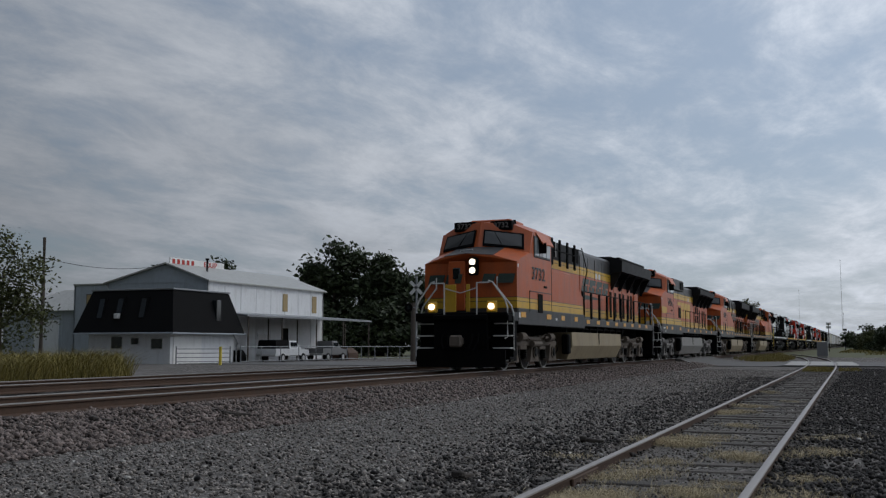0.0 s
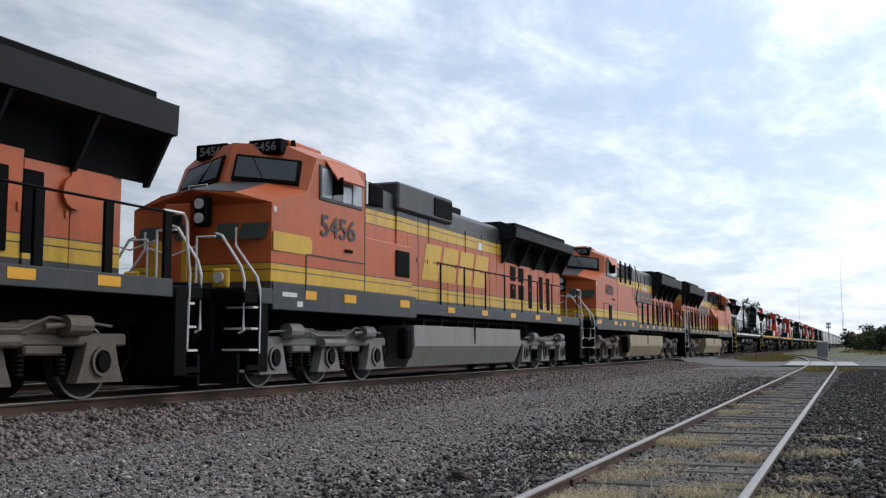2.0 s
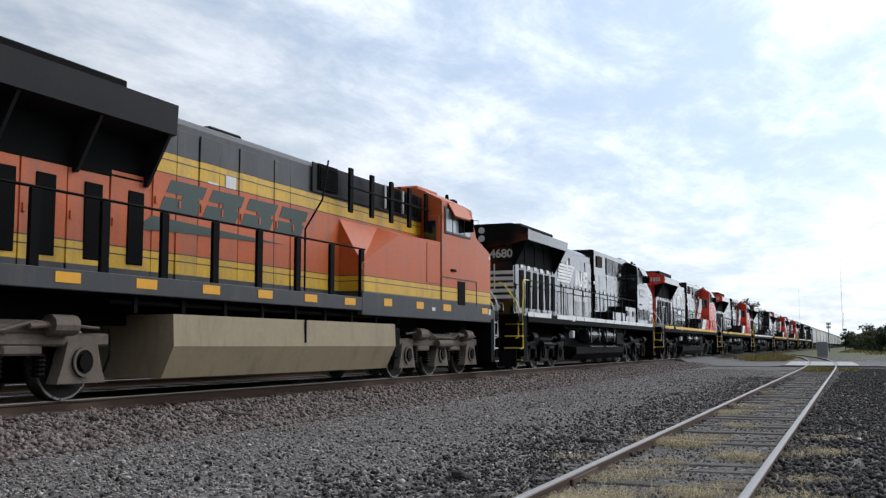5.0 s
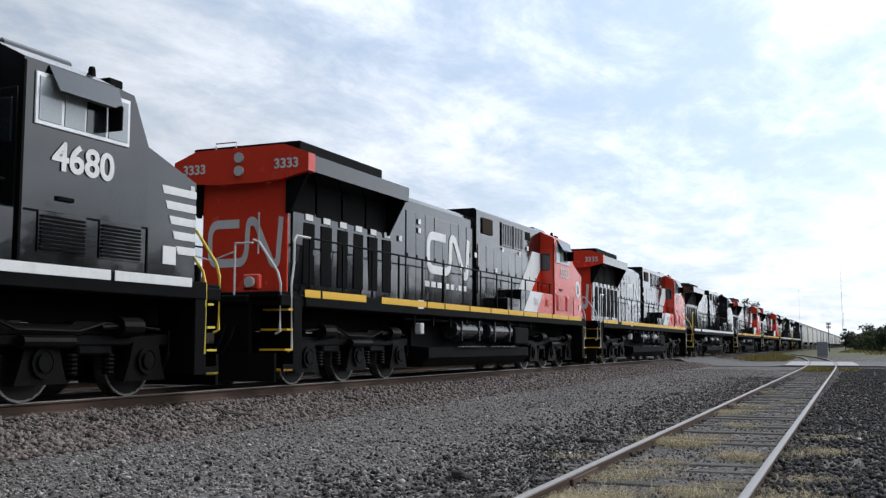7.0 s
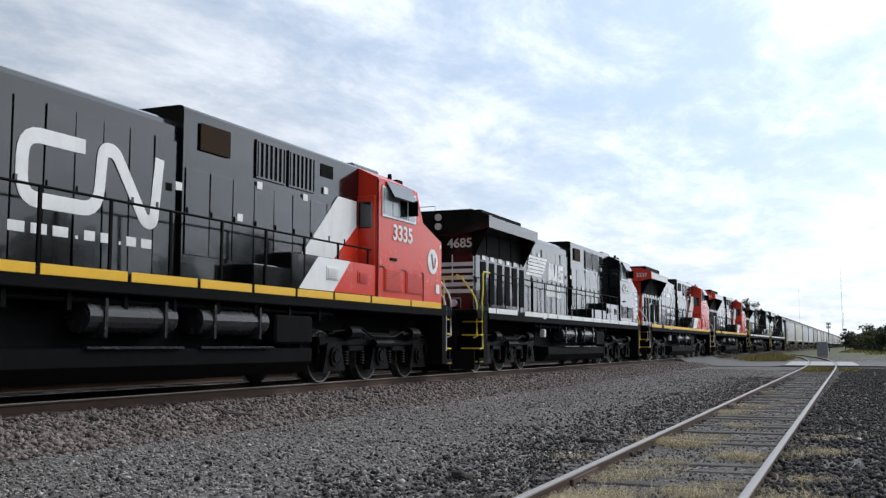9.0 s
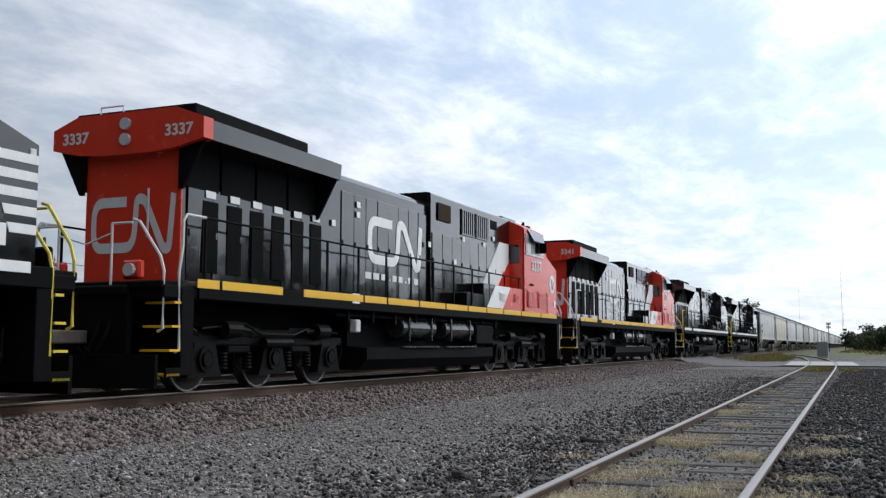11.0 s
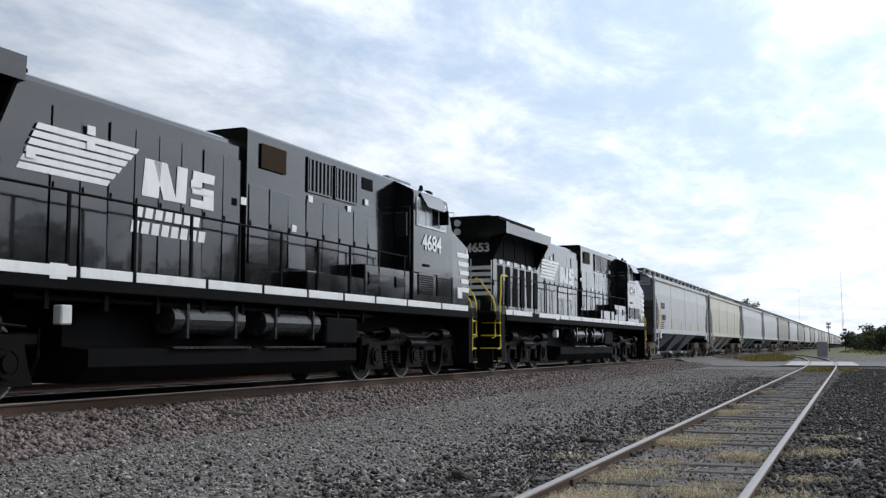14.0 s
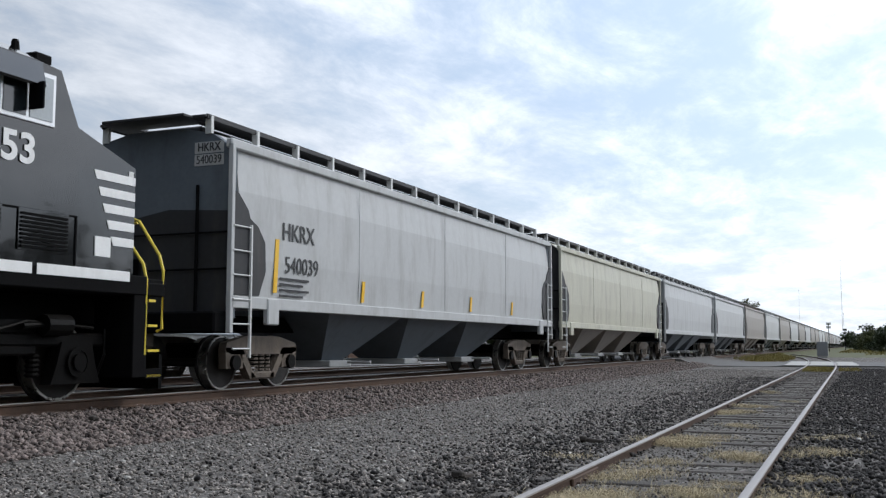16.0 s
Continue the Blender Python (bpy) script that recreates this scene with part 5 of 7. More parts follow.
        for s in (1, -1):
            for k in range(5):
                z = 3.00 - 0.22 * k
                m = Mesh()
                m.prism([(1.27, z), (2.05 - 0.09 * k, z), (2.05 - 0.09 * k + 0.05, z + 0.12), (1.27, z + 0.12)], "x", min(s * 1.50, s * 1.522), max(s * 1.50, s * 1.522))
                part("nose_stripe", m, M_WHITE, lo)
            m = Mesh()
            side_box(m, s, 1.515, 1.53, 1.75, 2.05, 1.95, 2.22)
            part("sticker", m, M_WHITE, lo)
            x0, x1 = min(s * 0.984, s * 0.992), max(s * 0.984, s * 0.992)
            yl, dd = (15.7, -1) if s < 0 else (11.65, 1)
            for k in range(6):
                z = 3.62 - 0.115 * k
                m = Mesh()
                a = -0.06 * k
                m.prism([(yl + dd * a, z), (yl + dd * (2.0 - 0.12 * k), z), (yl + dd * (2.06 - 0.12 * k), z + 0.085), (yl + dd * (a + 0.05), z + 0.085)], "x", x0, x1)
                part("emblem_stripe", m, M_WHITE, lo)
            for a, b, c, d, sh in ((2.0, 2.30, 3.02, 3.60, 0.06), (2.20, 2.45, 3.60, 3.02, 0.25), (2.62, 2.82, 3.02, 3.60, 0.04), (2.95, 3.40, 3.44, 3.60, 0.02), (2.92, 3.15, 3.30, 3.44, 0.0), (2.95, 3.40, 3.22, 3.34, 0.0), (3.18, 3.40, 3.12, 3.24, 0.0), (2.92, 3.40, 3.00, 3.13, 0.0)):
                a, b = 2.15 + (a - 2.0) * 1.3, 2.15 + (b - 2.0) * 1.3
                m = Mesh()
                m.prism([(yl + dd * a, c), (yl + dd * b, c), (yl + dd * (b + sh), d), (yl + dd * (a + sh), d)], "x", x0, x1)
                part("emblem_bar", m, M_WHITE, lo)
            for row, (st, n) in enumerate(((2.0, 7), (1.92, 8))):
                for k in range(n):
                    m = Mesh()
                    a = st + 0.235 * k
                    z = 2.68 - 0.24 * row
                    m.prism([(yl + dd * a, z), (yl + dd * (a + 0.17), z), (yl + dd * (a + 0.20), z + 0.18), (yl + dd * (a + 0.03), z + 0.18)], "x", x0, x1)
                    part("emblem_bar", m, M_WHITE, lo)
        for k in range(5):
            m = Mesh()
            z = 2.98 - 0.19 * k
            m.box(-0.96, 0.96, 20.75, 20.758, z, z + 0.11)
            part("end_stripe", m, M_RAILW, end)
    return lo


def numbers(lo, text, mat, size, y, z, rear=None, wide=1.0, red=False, cab_x=1.535):
    for s in (1, -1):
        words(text, size, mat, lo, side_pose(s * cab_x, y, z, s), "road_number", wide)
    for x in (-0.62, 0.62):
        words(text, 0.23, M_TRUCK_PALE, lo, pose(x, 2.352, 4.51, 90, 0, 0), "board_number", 1.1)
    if rear:
        for x in (-0.6, 0.6):
            words(text, 0.26 if red else 0.36, rear, lo, pose(x * (1.75 if red else 0.95), 20.957 if red else 20.757, 4.18 if red else 3.62, 90, 0, 180), "end_number", wide=1.05)


LOCOS = []                                     # (thing, nose place along the train, turned round?)


def place(lo, nose, turned):
    LOCOS.append((lo, nose, turned))
    return lo


lead = place(orange_wide("orange diesel locomotive with lit headlights, leading the train", (15.45, 21.8), M_TANK_TAN, M_TRUCK, M_LAMP), 27.4, False)
wide2 = orange_wide("orange diesel locomotive with tan fuel tank, third in the train", (15.1, 21.2), M_TANK_TAN, M_TRUCK, M_LAMP_OFF)
place(wide2, 73.7, False)
wide3 = copy_thing(wide2, pose(0, 0, 0))
wide3["label"] = "dusty orange diesel locomotive running hood first"
place(wide3, 116.6, True)
narrow = place(orange_narrow("weathered orange diesel locomotive with pale grey trucks", M_LAMP_OFF), 50.6, False)
red1 = rebuilt("glossy black locomotive with red cab and golden sill stripe", True)
black1 = rebuilt("glossy black locomotive with white stripes and yellow grab rails", False)
numbers(lead, "3732", M_SLATE, 0.56, 3.32, 2.98, None, 1.28)
numbers(wide2, "6828", M_SLATE, 0.56, 3.36, 2.98, None, 1.25)
numbers(narrow, "5456", M_SLATE, 0.58, 3.63, 3.02, None, 1.25)
REDS = [(162.7, "3333"), (185.75, "3335"), (231.85, "3337"), (254.62, "3341")]
BLACKS = [(139.65, "4680"), (208.8, "4685"), (277.6, "4684"), (300.3, "4653")]
for base, rows_, red in ((red1, REDS, True), (black1, BLACKS, False)):
    made = [base] + [copy_thing(base, pose(0, 0, 0)) for _ in rows_[1:]]
    for ob, (nose, txt) in zip(made, rows_):
        numbers(ob, txt, M_WHITE, 0.48 if red else 0.52, 3.56 if red else 3.72, 3.22 if red else 3.16, M_RAILW, 1.10, red)
        place(ob, nose, True)


# ---- covered hopper cars ----
CAR_LEN = 19.2


def hopper_truck(parent, yc):
    m = Mesh()
    m.box(-0.9, 0.9, -0.22, 0.22, 0.42, 0.80, 0.04)
    tk = part("truck", m, M_TRUCK_BLACK, parent, at=Matrix.Translation((0, yc, 0)))
    for s in (1, -1):
        m = Mesh()
        a, b = (0.95, 1.10) if s > 0 else (-1.10, -0.95)
        m.prism([(-1.15, 0.66), (-1.10, 0.80), (-0.5, 0.92), (0.5, 0.92), (1.10, 0.80), (1.15, 0.66), (0.98, 0.60), (-0.98, 0.60)], "x", a, b)
        for sg in (-1, 1):
            m.prism([(sg * 1.12, 0.36), (sg * 0.62, 0.36), (sg * 0.66, 0.72), (sg * 1.14, 0.72)], "x", a, b)
            m.prism([(sg * 0.80, 0.70), (sg * 0.62, 0.70), (sg * 0.22, 0.18), (sg * 0.40, 0.18)], "x", a, b)
        m.box(a, b, -0.40, 0.40, 0.16, 0.30, 0.03)
        part("side_frame", m, M_TRUCK, tk)
        m = Mesh()
        for dy in (-0.2, 0.0, 0.2):
            for k in range(5):
                m.tube([(s * 1.02, dy, 0.31 + 0.065 * k), (s * 1.02, dy, 0.345 + 0.065 * k)], 0.085, 8)
        part("spring_group", m, M_TRUCK, tk)
        for y in (-0.89, 0.89):
            m = Mesh()
            m.tube([(s * 1.0, y, 0.46), (s * 1.16, y, 0.46)], 0.13, 12)
            part("bearing_cap", m, M_TRUCK_BLACK, tk)
    for y in (-0.89, 0.89):
        ob = part("wheelset", WHEELSET, M_WHEEL, tk, at=Matrix.Translation((0, y, 0.46)) @ Matrix.Diagonal((1, 0.868, 0.868, 1)))
        WHEELS.append((ob, 0.46))
    return tk


def build_hopper(label, skin, endm, detail=True, far=False):
    car = thing("hopper_car", label, "freight car", "covered hopper cars")
    y0, y1 = 0.55, CAR_LEN - 0.55
    zs, zt = 1.45, 4.02
    # curved side body: shallow arc in section, ends closed by slope sheets
    prof = [(-1.56, zs), (-1.60, 2.2), (-1.60, 3.3), (-1.52, zt), (-1.15, 4.27), (-0.55, 4.40), (0.55, 4.40), (1.15, 4.27), (1.52, zt), (1.60, 3.3), (1.60, 2.2), (1.56, zs)]
    m = Mesh()

    rows = []
    for yy, cut in ((y0 + 0.25, 0), (y0 + 1.2, 1), (y1 - 1.2, 1), (y1 - 0.25, 0)):
        rows.append([(x * (0.999 if cut else 0.985), yy, z) for x, z in prof])
    m.loft(rows)
    part("body", m, skin, car)
    for s in (1, -1):
        m = Mesh()
        side_box(m, s, 1.50, 1.63, y0 + 0.05, y1 - 0.05, 1.36, 1.56, 0.01)
        part("side_sill", m, skin, car)
        m = Mesh()
        side_box(m, s, 1.48, 1.60, y0, y1, 3.98, 4.14, 0.02)
        part("top_chord", m, skin, car)
        # flat dark panels paint in the shade of the end openings where the slope sheet runs in, framed by corner posts
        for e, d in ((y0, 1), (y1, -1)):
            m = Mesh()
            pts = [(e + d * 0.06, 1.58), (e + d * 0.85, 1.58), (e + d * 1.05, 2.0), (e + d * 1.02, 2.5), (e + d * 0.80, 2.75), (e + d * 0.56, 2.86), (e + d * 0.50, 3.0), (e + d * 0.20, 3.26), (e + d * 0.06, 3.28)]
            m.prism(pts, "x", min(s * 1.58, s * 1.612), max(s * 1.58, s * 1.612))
            part("end_recess", m, M_CAR_DARK, car, "flat dark panel for the shaded opening at the car end")
            if far:
                continue
            m = Mesh()
            side_box(m, s, 1.54, 1.63, min(e, e + d * 0.09), max(e, e + d * 0.09), 0.95, 4.05, 0.01)
            part("corner_post", m, skin, car)
            if detail:
                m = Mesh()
                yy = e + d * 0.55
                side_box(m, s, 1.62, 1.66, yy - 0.02, yy + 0.02, 0.55, 2.75)
                lad = part("ladder", m, M_RAILW, car)
                for k in range(6):
                    m = Mesh()
                    m.tube([(s * 1.645, e + d * 0.05, 0.70 + 0.40 * k), (s * 1.645, yy, 0.70 + 0.40 * k)], 0.014, 5)
                    part("rung", m, M_RAILW, lad)
                m = Mesh()
                side_box(m, s, 1.55, 1.66, e + d * 1.25 - 0.18, e + d * 1.25 + 0.18, 1.10, 1.55, 0.02)
                part("jacking_pad", m, skin, car)
        if detail:
            for k in range(3):
                yy = y0 + (y1 - y0) * (k + 1) / 4
                m = Mesh()
                side_box(m, s, 1.598, 1.606, yy - 0.015, yy + 0.015, 1.6, 3.9)
                part("weld_seam", m, skin, car)
    # ends
    for e, d in ((y0, 1), (y1, -1)):
        m = Mesh()
        pts = [(-1.54, 1.2), (1.54, 1.2), (1.54, 4.0), (1.15, 4.26), (0.55, 4.39), (-0.55, 4.39), (-1.15, 4.26), (-1.54, 4.0)]
        m.prism(pts, "y", min(e + d * 0.10, e + d * 0.26), max(e + d * 0.10, e + d * 0.26))
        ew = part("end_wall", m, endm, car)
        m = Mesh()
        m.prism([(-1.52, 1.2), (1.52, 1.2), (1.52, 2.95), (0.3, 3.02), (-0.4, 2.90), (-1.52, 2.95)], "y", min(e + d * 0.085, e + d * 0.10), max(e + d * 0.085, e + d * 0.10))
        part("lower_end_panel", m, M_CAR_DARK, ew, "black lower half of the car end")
        m = Mesh()
        m.box(-1.5, 1.5, min(e - d * 0.25, e + d * 0.2), max(e - d * 0.25, e + d * 0.2), 0.95, 1.30, 0.03)
        part("end_sill", m, M_DARK, car)
        m = Mesh()
        m.box(-0.16, 0.16, min(e - d * 0.52, e), max(e - d * 0.52, e), 0.70, 1.02, 0.04)
        part("coupler", m, M_TRUCK, car)
        if detail:
            m = Mesh()
            m.tube([(0.9, e + d * 0.06, 1.2), (0.9, e + d * 0.06, 3.4)], 0.03, 6)
            m.tube([(-0.9, e + d * 0.06, 1.2), (-0.9, e + d * 0.06, 3.4)], 0.03, 6)
            for z in (2.0, 2.6):
                m.tube([(-1.5, e + d * 0.05, z), (1.5, e + d * 0.05, z)], 0.016, 6)
            part("end_grab", m, M_DARK, ew)
            m = Mesh()
            m.box(-0.85, 0.85, min(e - d * 0.30, e + d * 0.35), max(e - d * 0.30, e + d * 0.35), 4.50, 4.55, 0.01)
            part("end_platform", m, M_CAR_DARK, car)
    # roof walk with its brackets
    for s in (1, -1):
        m = Mesh()
        side_box(m, s, 0.62, 1.10, y0 - 0.05, y1 + 0.05, 4.52, 4.56, 0.0)
        part("running_board", m, M_CAR_DARK, car)
        if not far:
            m = Mesh()
            side_box(m, s, 1.08, 1.11, y0, y1, 4.50, 4.58)
            part("walk_edge", m, M_CAR_DARK, car)
        n = 14
        if far:
            continue
        for k in range(n):
            yy = y0 + 0.1 + (y1 - y0 - 0.2) * k / (n - 1)
            m = Mesh()
            side_box(m, s, 1.02, 1.14, yy - 0.035, yy + 0.035, 4.26, 4.56)
            part("walk_bracket", m, M_RAILW if detail else skin, car)
    m = Mesh()
    m.box(-0.62, 0.62, y0 + 0.5, y1 - 0.5, 4.36, 4.52, 0.03)
    part("hatch", m, M_CAR_DARK, car)
    # discharge bays; under pale bodies their shade is put into a darker colour
    for yc in (5.9, CAR_LEN / 2, CAR_LEN - 5.9):
        m = Mesh()
        m.loft([[(-1.45, yc - 1.75, 1.45), (1.45, yc - 1.75, 1.45), (1.45, yc + 1.75, 1.45), (-1.45, yc + 1.75, 1.45)],
                [(-0.5, yc - 0.42, 0.42), (0.5, yc - 0.42, 0.42), (0.5, yc + 0.42, 0.42), (-0.5, yc + 0.42, 0.42)]])
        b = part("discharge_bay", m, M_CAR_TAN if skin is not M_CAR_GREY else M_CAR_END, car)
        m = Mesh()
        m.box(-0.75, 0.75, yc - 0.48, yc + 0.48, 0.30, 0.44, 0.02)
        m.tube([(-1.3, yc + 0.3, 0.40), (1.3, yc + 0.3, 0.40)], 0.035, 6)
        part("outlet_gate", m, M_CAR_GREY, b)
    m = Mesh()
    m.box(-0.3, 0.3, 0.6, CAR_LEN - 0.6, 1.0, 1.3, 0.02)
    part("centre_sill", m, M_DARK, car)
    for yc in (2.35, CAR_LEN - 2.35):
        if far:
            m = Mesh()
            for s in (1, -1):
                side_box(m, s, 0.95, 1.10, yc - 1.2, yc + 1.2, 0.3, 0.85, 0.2)
            m.box(-0.95, 0.95, yc - 0.2, yc + 0.2, 0.4, 0.8)
            for y in (yc - 0.89, yc + 0.89):
                m.tube([(-0.82, y, 0.46), (0.82, y, 0.46)], 0.46, 14)
            part("truck", m, M_TRUCK_BLACK, car)
        else:
            hopper_truck(car, yc)
    return car


def hopper_marks(car):
    for text, z in (("HKRX", 4.03), ("540039", 3.82)):
        m = Mesh()
        m.box(0.80, 1.38, 0.638, 0.646, z - 0.095, z + 0.095)
        part("stencil_panel", m, M_CAR_GREY, car)
        words(text, 0.20, M_INK, car, pose(1.09, 0.632, z, 90, 0, 0), "end_letters", 0.85)
    for s in (1, -1):
        yy = 2.55 if s > 0 else CAR_LEN - 2.55
        d = s
        words("HKRX", 0.44, M_INK, car, side_pose(s * 1.612, yy + d * 0.12, 2.74, s), "car_letters", 0.95)
        words("540039", 0.42, M_INK, car, side_pose(s * 1.612, yy + d * 0.25, 2.16, s), "car_number", 0.95)
        for k in range(4):
            m = Mesh()
            a = yy - d * 0.5
            side_box(m, s, 1.604, 1.61, min(a, a + d * (1.0 - 0.2 * (k % 2))), max(a, a + d * (1.0 - 0.2 * (k % 2))), 1.95 - 0.10 * k - 0.05, 1.99 - 0.10 * k - 0.05)
            part("small_print", m, M_CAR_DARK, car)
        for a, z0, z1 in ((1.90, 1.66, 2.6), (5.2, 1.62, 2.05), (8.2, 1.62, 2.0), (11.3, 1.62, 2.0), (14.6, 1.62, 2.0)):
            y = a if s > 0 else CAR_LEN - a
            m = Mesh()
            m.prism([(y - 0.06, z0), (y + 0.06, z0), (y + 0.06 + d * 0.06, z1), (y - 0.06 + d * 0.06, z1)], "x", min(s * 1.604, s * 1.614), max(s * 1.604, s * 1.614))
            part("yellow_strip", m, M_STRIPE_Y, car)


CARS = []
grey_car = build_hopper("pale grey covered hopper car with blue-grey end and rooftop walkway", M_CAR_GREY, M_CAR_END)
hopper_marks(grey_car)
cream_car = build_hopper("cream covered hopper car with dark ends", M_CAR_CREAM, M_CAR_DARK)
white_car = build_hopper("off-white covered hopper car", M_CAR_GREY, M_CAR_GREY, False)
tan_car = build_hopper("brown-grey covered hopper car", M_CAR_TAN, M_CAR_DARK, False)
far_white = build_hopper("off-white covered hopper car, far down the line", M_CAR_GREY, M_CAR_GREY, False, True)
far_tan = build_hopper("brown-grey covered hopper car, far down the line", M_CAR_TAN, M_CAR_DARK, False, True)
order = [grey_car, cream_car, white_car, copy_thing(white_car, pose(0, 0, 0)), tan_car, copy_thing(white_car, pose(0, 0, 0)), copy_thing(tan_car, pose(0, 0, 0)), far_white, far_tan]
rng = random.Random(3)
for k in range(31):
    order.append(copy_thing(rng.choice([far_white, far_white, far_tan]), pose(0, 0, 0)))
for k, car in enumerate(order):
    CARS.append((car, 301.95 + CAR_LEN * k))


# ---- loose stone, weeds and grass ----
def scatter(name, label, mat, places, sizes, seed, flat=0.7, category="stones"):
    """Many small angular stones in one mesh; places: list of (x, y, z)."""
    r = np.random.RandomState(seed)
    P = np.asarray(places)
    n = len(P)
    base = np.array([(1, 0, 0), (-1, 0, 0), (0, 1, 0), (0, -1, 0), (0, 0, 1), (0, 0, -1)], float)
    tri = np.array([(0, 2, 4), (2, 1, 4), (1, 3, 4), (3, 0, 4), (2, 0, 5), (1, 2, 5), (3, 1, 5), (0, 3, 5)])
    S = r.uniform(sizes[0], sizes[1], (n, 1, 1)) * r.uniform(0.6, 1.3, (n, 1, 3))
    S[:, :, 2] *= flat
    V = base[None] * S + r.uniform(-0.35, 0.35, (n, 6, 3)) * S
    A = r.uniform(0, 6.283, n)
    B = r.uniform(-0.7, 0.7, n)
    ca, sa, cb, sb = np.cos(A), np.sin(A), np.cos(B), np.sin(B)
    X = V[:, :, 0] * cb[:, None] + V[:, :, 2] * sb[:, None]
    Z = -V[:, :, 0] * sb[:, None] + V[:, :, 2] * cb[:, None]
    X2 = X * ca[:, None] - V[:, :, 1] * sa[:, None]
    Y2 = X * sa[:, None] + V[:, :, 1] * ca[:, None]
    W = np.stack([X2, Y2, Z], 2) + P[:, None, :]
    W[:, :, 2] += (r.uniform(-0.5, 0.9, n) * S[:, 0, 2])[:, None]
    F = tri[None] + (np.arange(n) * 6)[:, None, None]
    me = bpy.data.meshes.new(name)
    me.vertices.add(n * 6)
    me.vertices.foreach_set("co", W.reshape(-1))
    me.loops.add(n * 24)
    me.loops.foreach_set("vertex_index", F.reshape(-1).astype(np.int32))
    me.polygons.add(n * 8)
    me.polygons.foreach_set("loop_start", np.arange(0, n * 24, 3, dtype=np.int32))
    me.polygons.foreach_set("loop_total", np.full(n * 8, 3, dtype=np.int32))
    me.update(calc_edges=True)
    me.validate()
    me.materials.append(mat)
    return tagged(new(name, me), label, category, kind="stuff")


def in_view(x, y, slack=1.0):
    """Strip of yard between the camera's spot and the line."""
    return y > 3 and -1.08 * y - slack < x < 0.06 * y + slack


def stones_along(seed, n, x0, x1, y0, y1, lift, near=1.0, keep=None):
    r = random.Random(seed)
    out = []
    while len(out) < n:
        x = r.uniform(x0, x1)
        y = y0 + (y1 - y0) * r.random() ** near
        if in_view(x, y) and (keep is None or keep(x, y, r)):
            out.append((x, y, ground_height(x, y) + lift))
    return out


def away_from_siding(x, y, r):
    return abs(x - siding_x(y)) > 1.15 or r.random() < 0.25


scatter("ballast_stones", "pinkish crushed ballast on the shoulder of the main line", M_BALLAST, stones_along(1, 26000, -10.35, -8.1, 7, 62, 0.012, 1.7), (0.026, 0.048), 1)
scatter("ballast_between_rails", "dirty ballast between and beyond the main line rails", M_STONES, stones_along(2, 9000, -18.0, -10.1, 9, 60, 0.0, 1.5, lambda x, y, r: abs(abs(x + 11.0) - 0.755) > 0.12), (0.025, 0.045), 2)
scatter("yard_gravel", "grey gravel of the yard, small broken stones", M_STONES, stones_along(3, 40000, -9.4, -2.4, 4.5, 52, 0.004, 1.8, away_from_siding), (0.011, 0.026), 3)
scatter("coarse_gravel", "coarse dark stones beside the siding", M_DARKSTONE, stones_along(4, 10000, -6.6, -2.35, 4.5, 40, 0.006, 1.7, lambda x, y, r: r.random() < max(0.05, 1 - abs(x + 3.3) / (1.6 + 1.2 * noise.noise((x, y * 0.6, 2))))), (0.014, 0.034), 4)
scatter("cinder_stones", "dark cinders and stones beyond the siding", M_DARKSTONE, stones_along(5, 30000, -0.95, 3.6, 6.0, 56, 0.006, 1.7), (0.018, 0.040), 5)
M_CRIB = material("brown_grey_crib_stone", (0.084, 0.073, 0.062), 0.9, 0, 12, 0.25, bump=0.3, tint_random=0.5)
scatter("crib_stones", "small stones between the siding sleepers", M_CRIB, stones_along(6, 15000, -3.0, -0.5, 5.5, 48, 0.002, 1.6), (0.008, 0.020), 6)
M_PALESTONE = material("pale_limestone", (0.42, 0.40, 0.37), 0.8, 0, 10, 0.2, bump=0.3, tint_random=0.3)
scatter("pale_stones", "scattered pale stones on the gravel", M_PALESTONE, stones_along(7, 900, -9.2, 2.5, 5, 55, 0.01, 1.6, away_from_siding), (0.014, 0.036), 7)


def blades(name, label, mat, spots, hmin, hmax, lean, width, seed, category="grass"):
    """Thin bent blades in one mesh; spots: (x, y, z)."""
    r = random.Random(seed)
    vs, fs = [], []
    for x, y, z in spots:
        h = r.uniform(hmin, hmax) * (0.85 + 0.55 * noise.noise((x * 0.55, y * 0.55, 4)))
        a, w = r.uniform(0, 6.28), width * r.uniform(0.6, 1.3)
        dx, dy = math.cos(a) * lean * h * r.uniform(0.2, 1), math.sin(a) * lean * h * r.uniform(0.2, 1)
        b = r.uniform(0, 3.14)
        wx, wy = math.cos(b) * w, math.sin(b) * w
        o = len(vs)
        vs += [(x - wx, y - wy, z), (x + wx, y + wy, z), (x + dx * 0.45 + wx * 0.8, y + dy * 0.45 + wy * 0.8, z + h * 0.6), (x + dx * 0.45 - wx * 0.8, y + dy * 0.45 - wy * 0.8, z + h * 0.6), (x + dx, y + dy, z + h * (1 - 0.25 * lean))]
        fs += [(o, o + 1, o + 2, o + 3), (o + 3, o + 2, o + 4)]
    me = bpy.data.meshes.new(name)
    me.from_pydata(vs, [], fs)
    me.materials.append(mat)
    return tagged(new(name, me), label, category, kind="stuff")


def clumps(seed, centres, per, spread):
    r = random.Random(seed)
    out = []
    for x, y in centres:
        for _ in range(int(per * r.uniform(0.5, 1.3))):
            px, py = r.gauss(x, spread), r.gauss(y, spread)
            out.append((px, py, ground_height(px, py)))
    return out


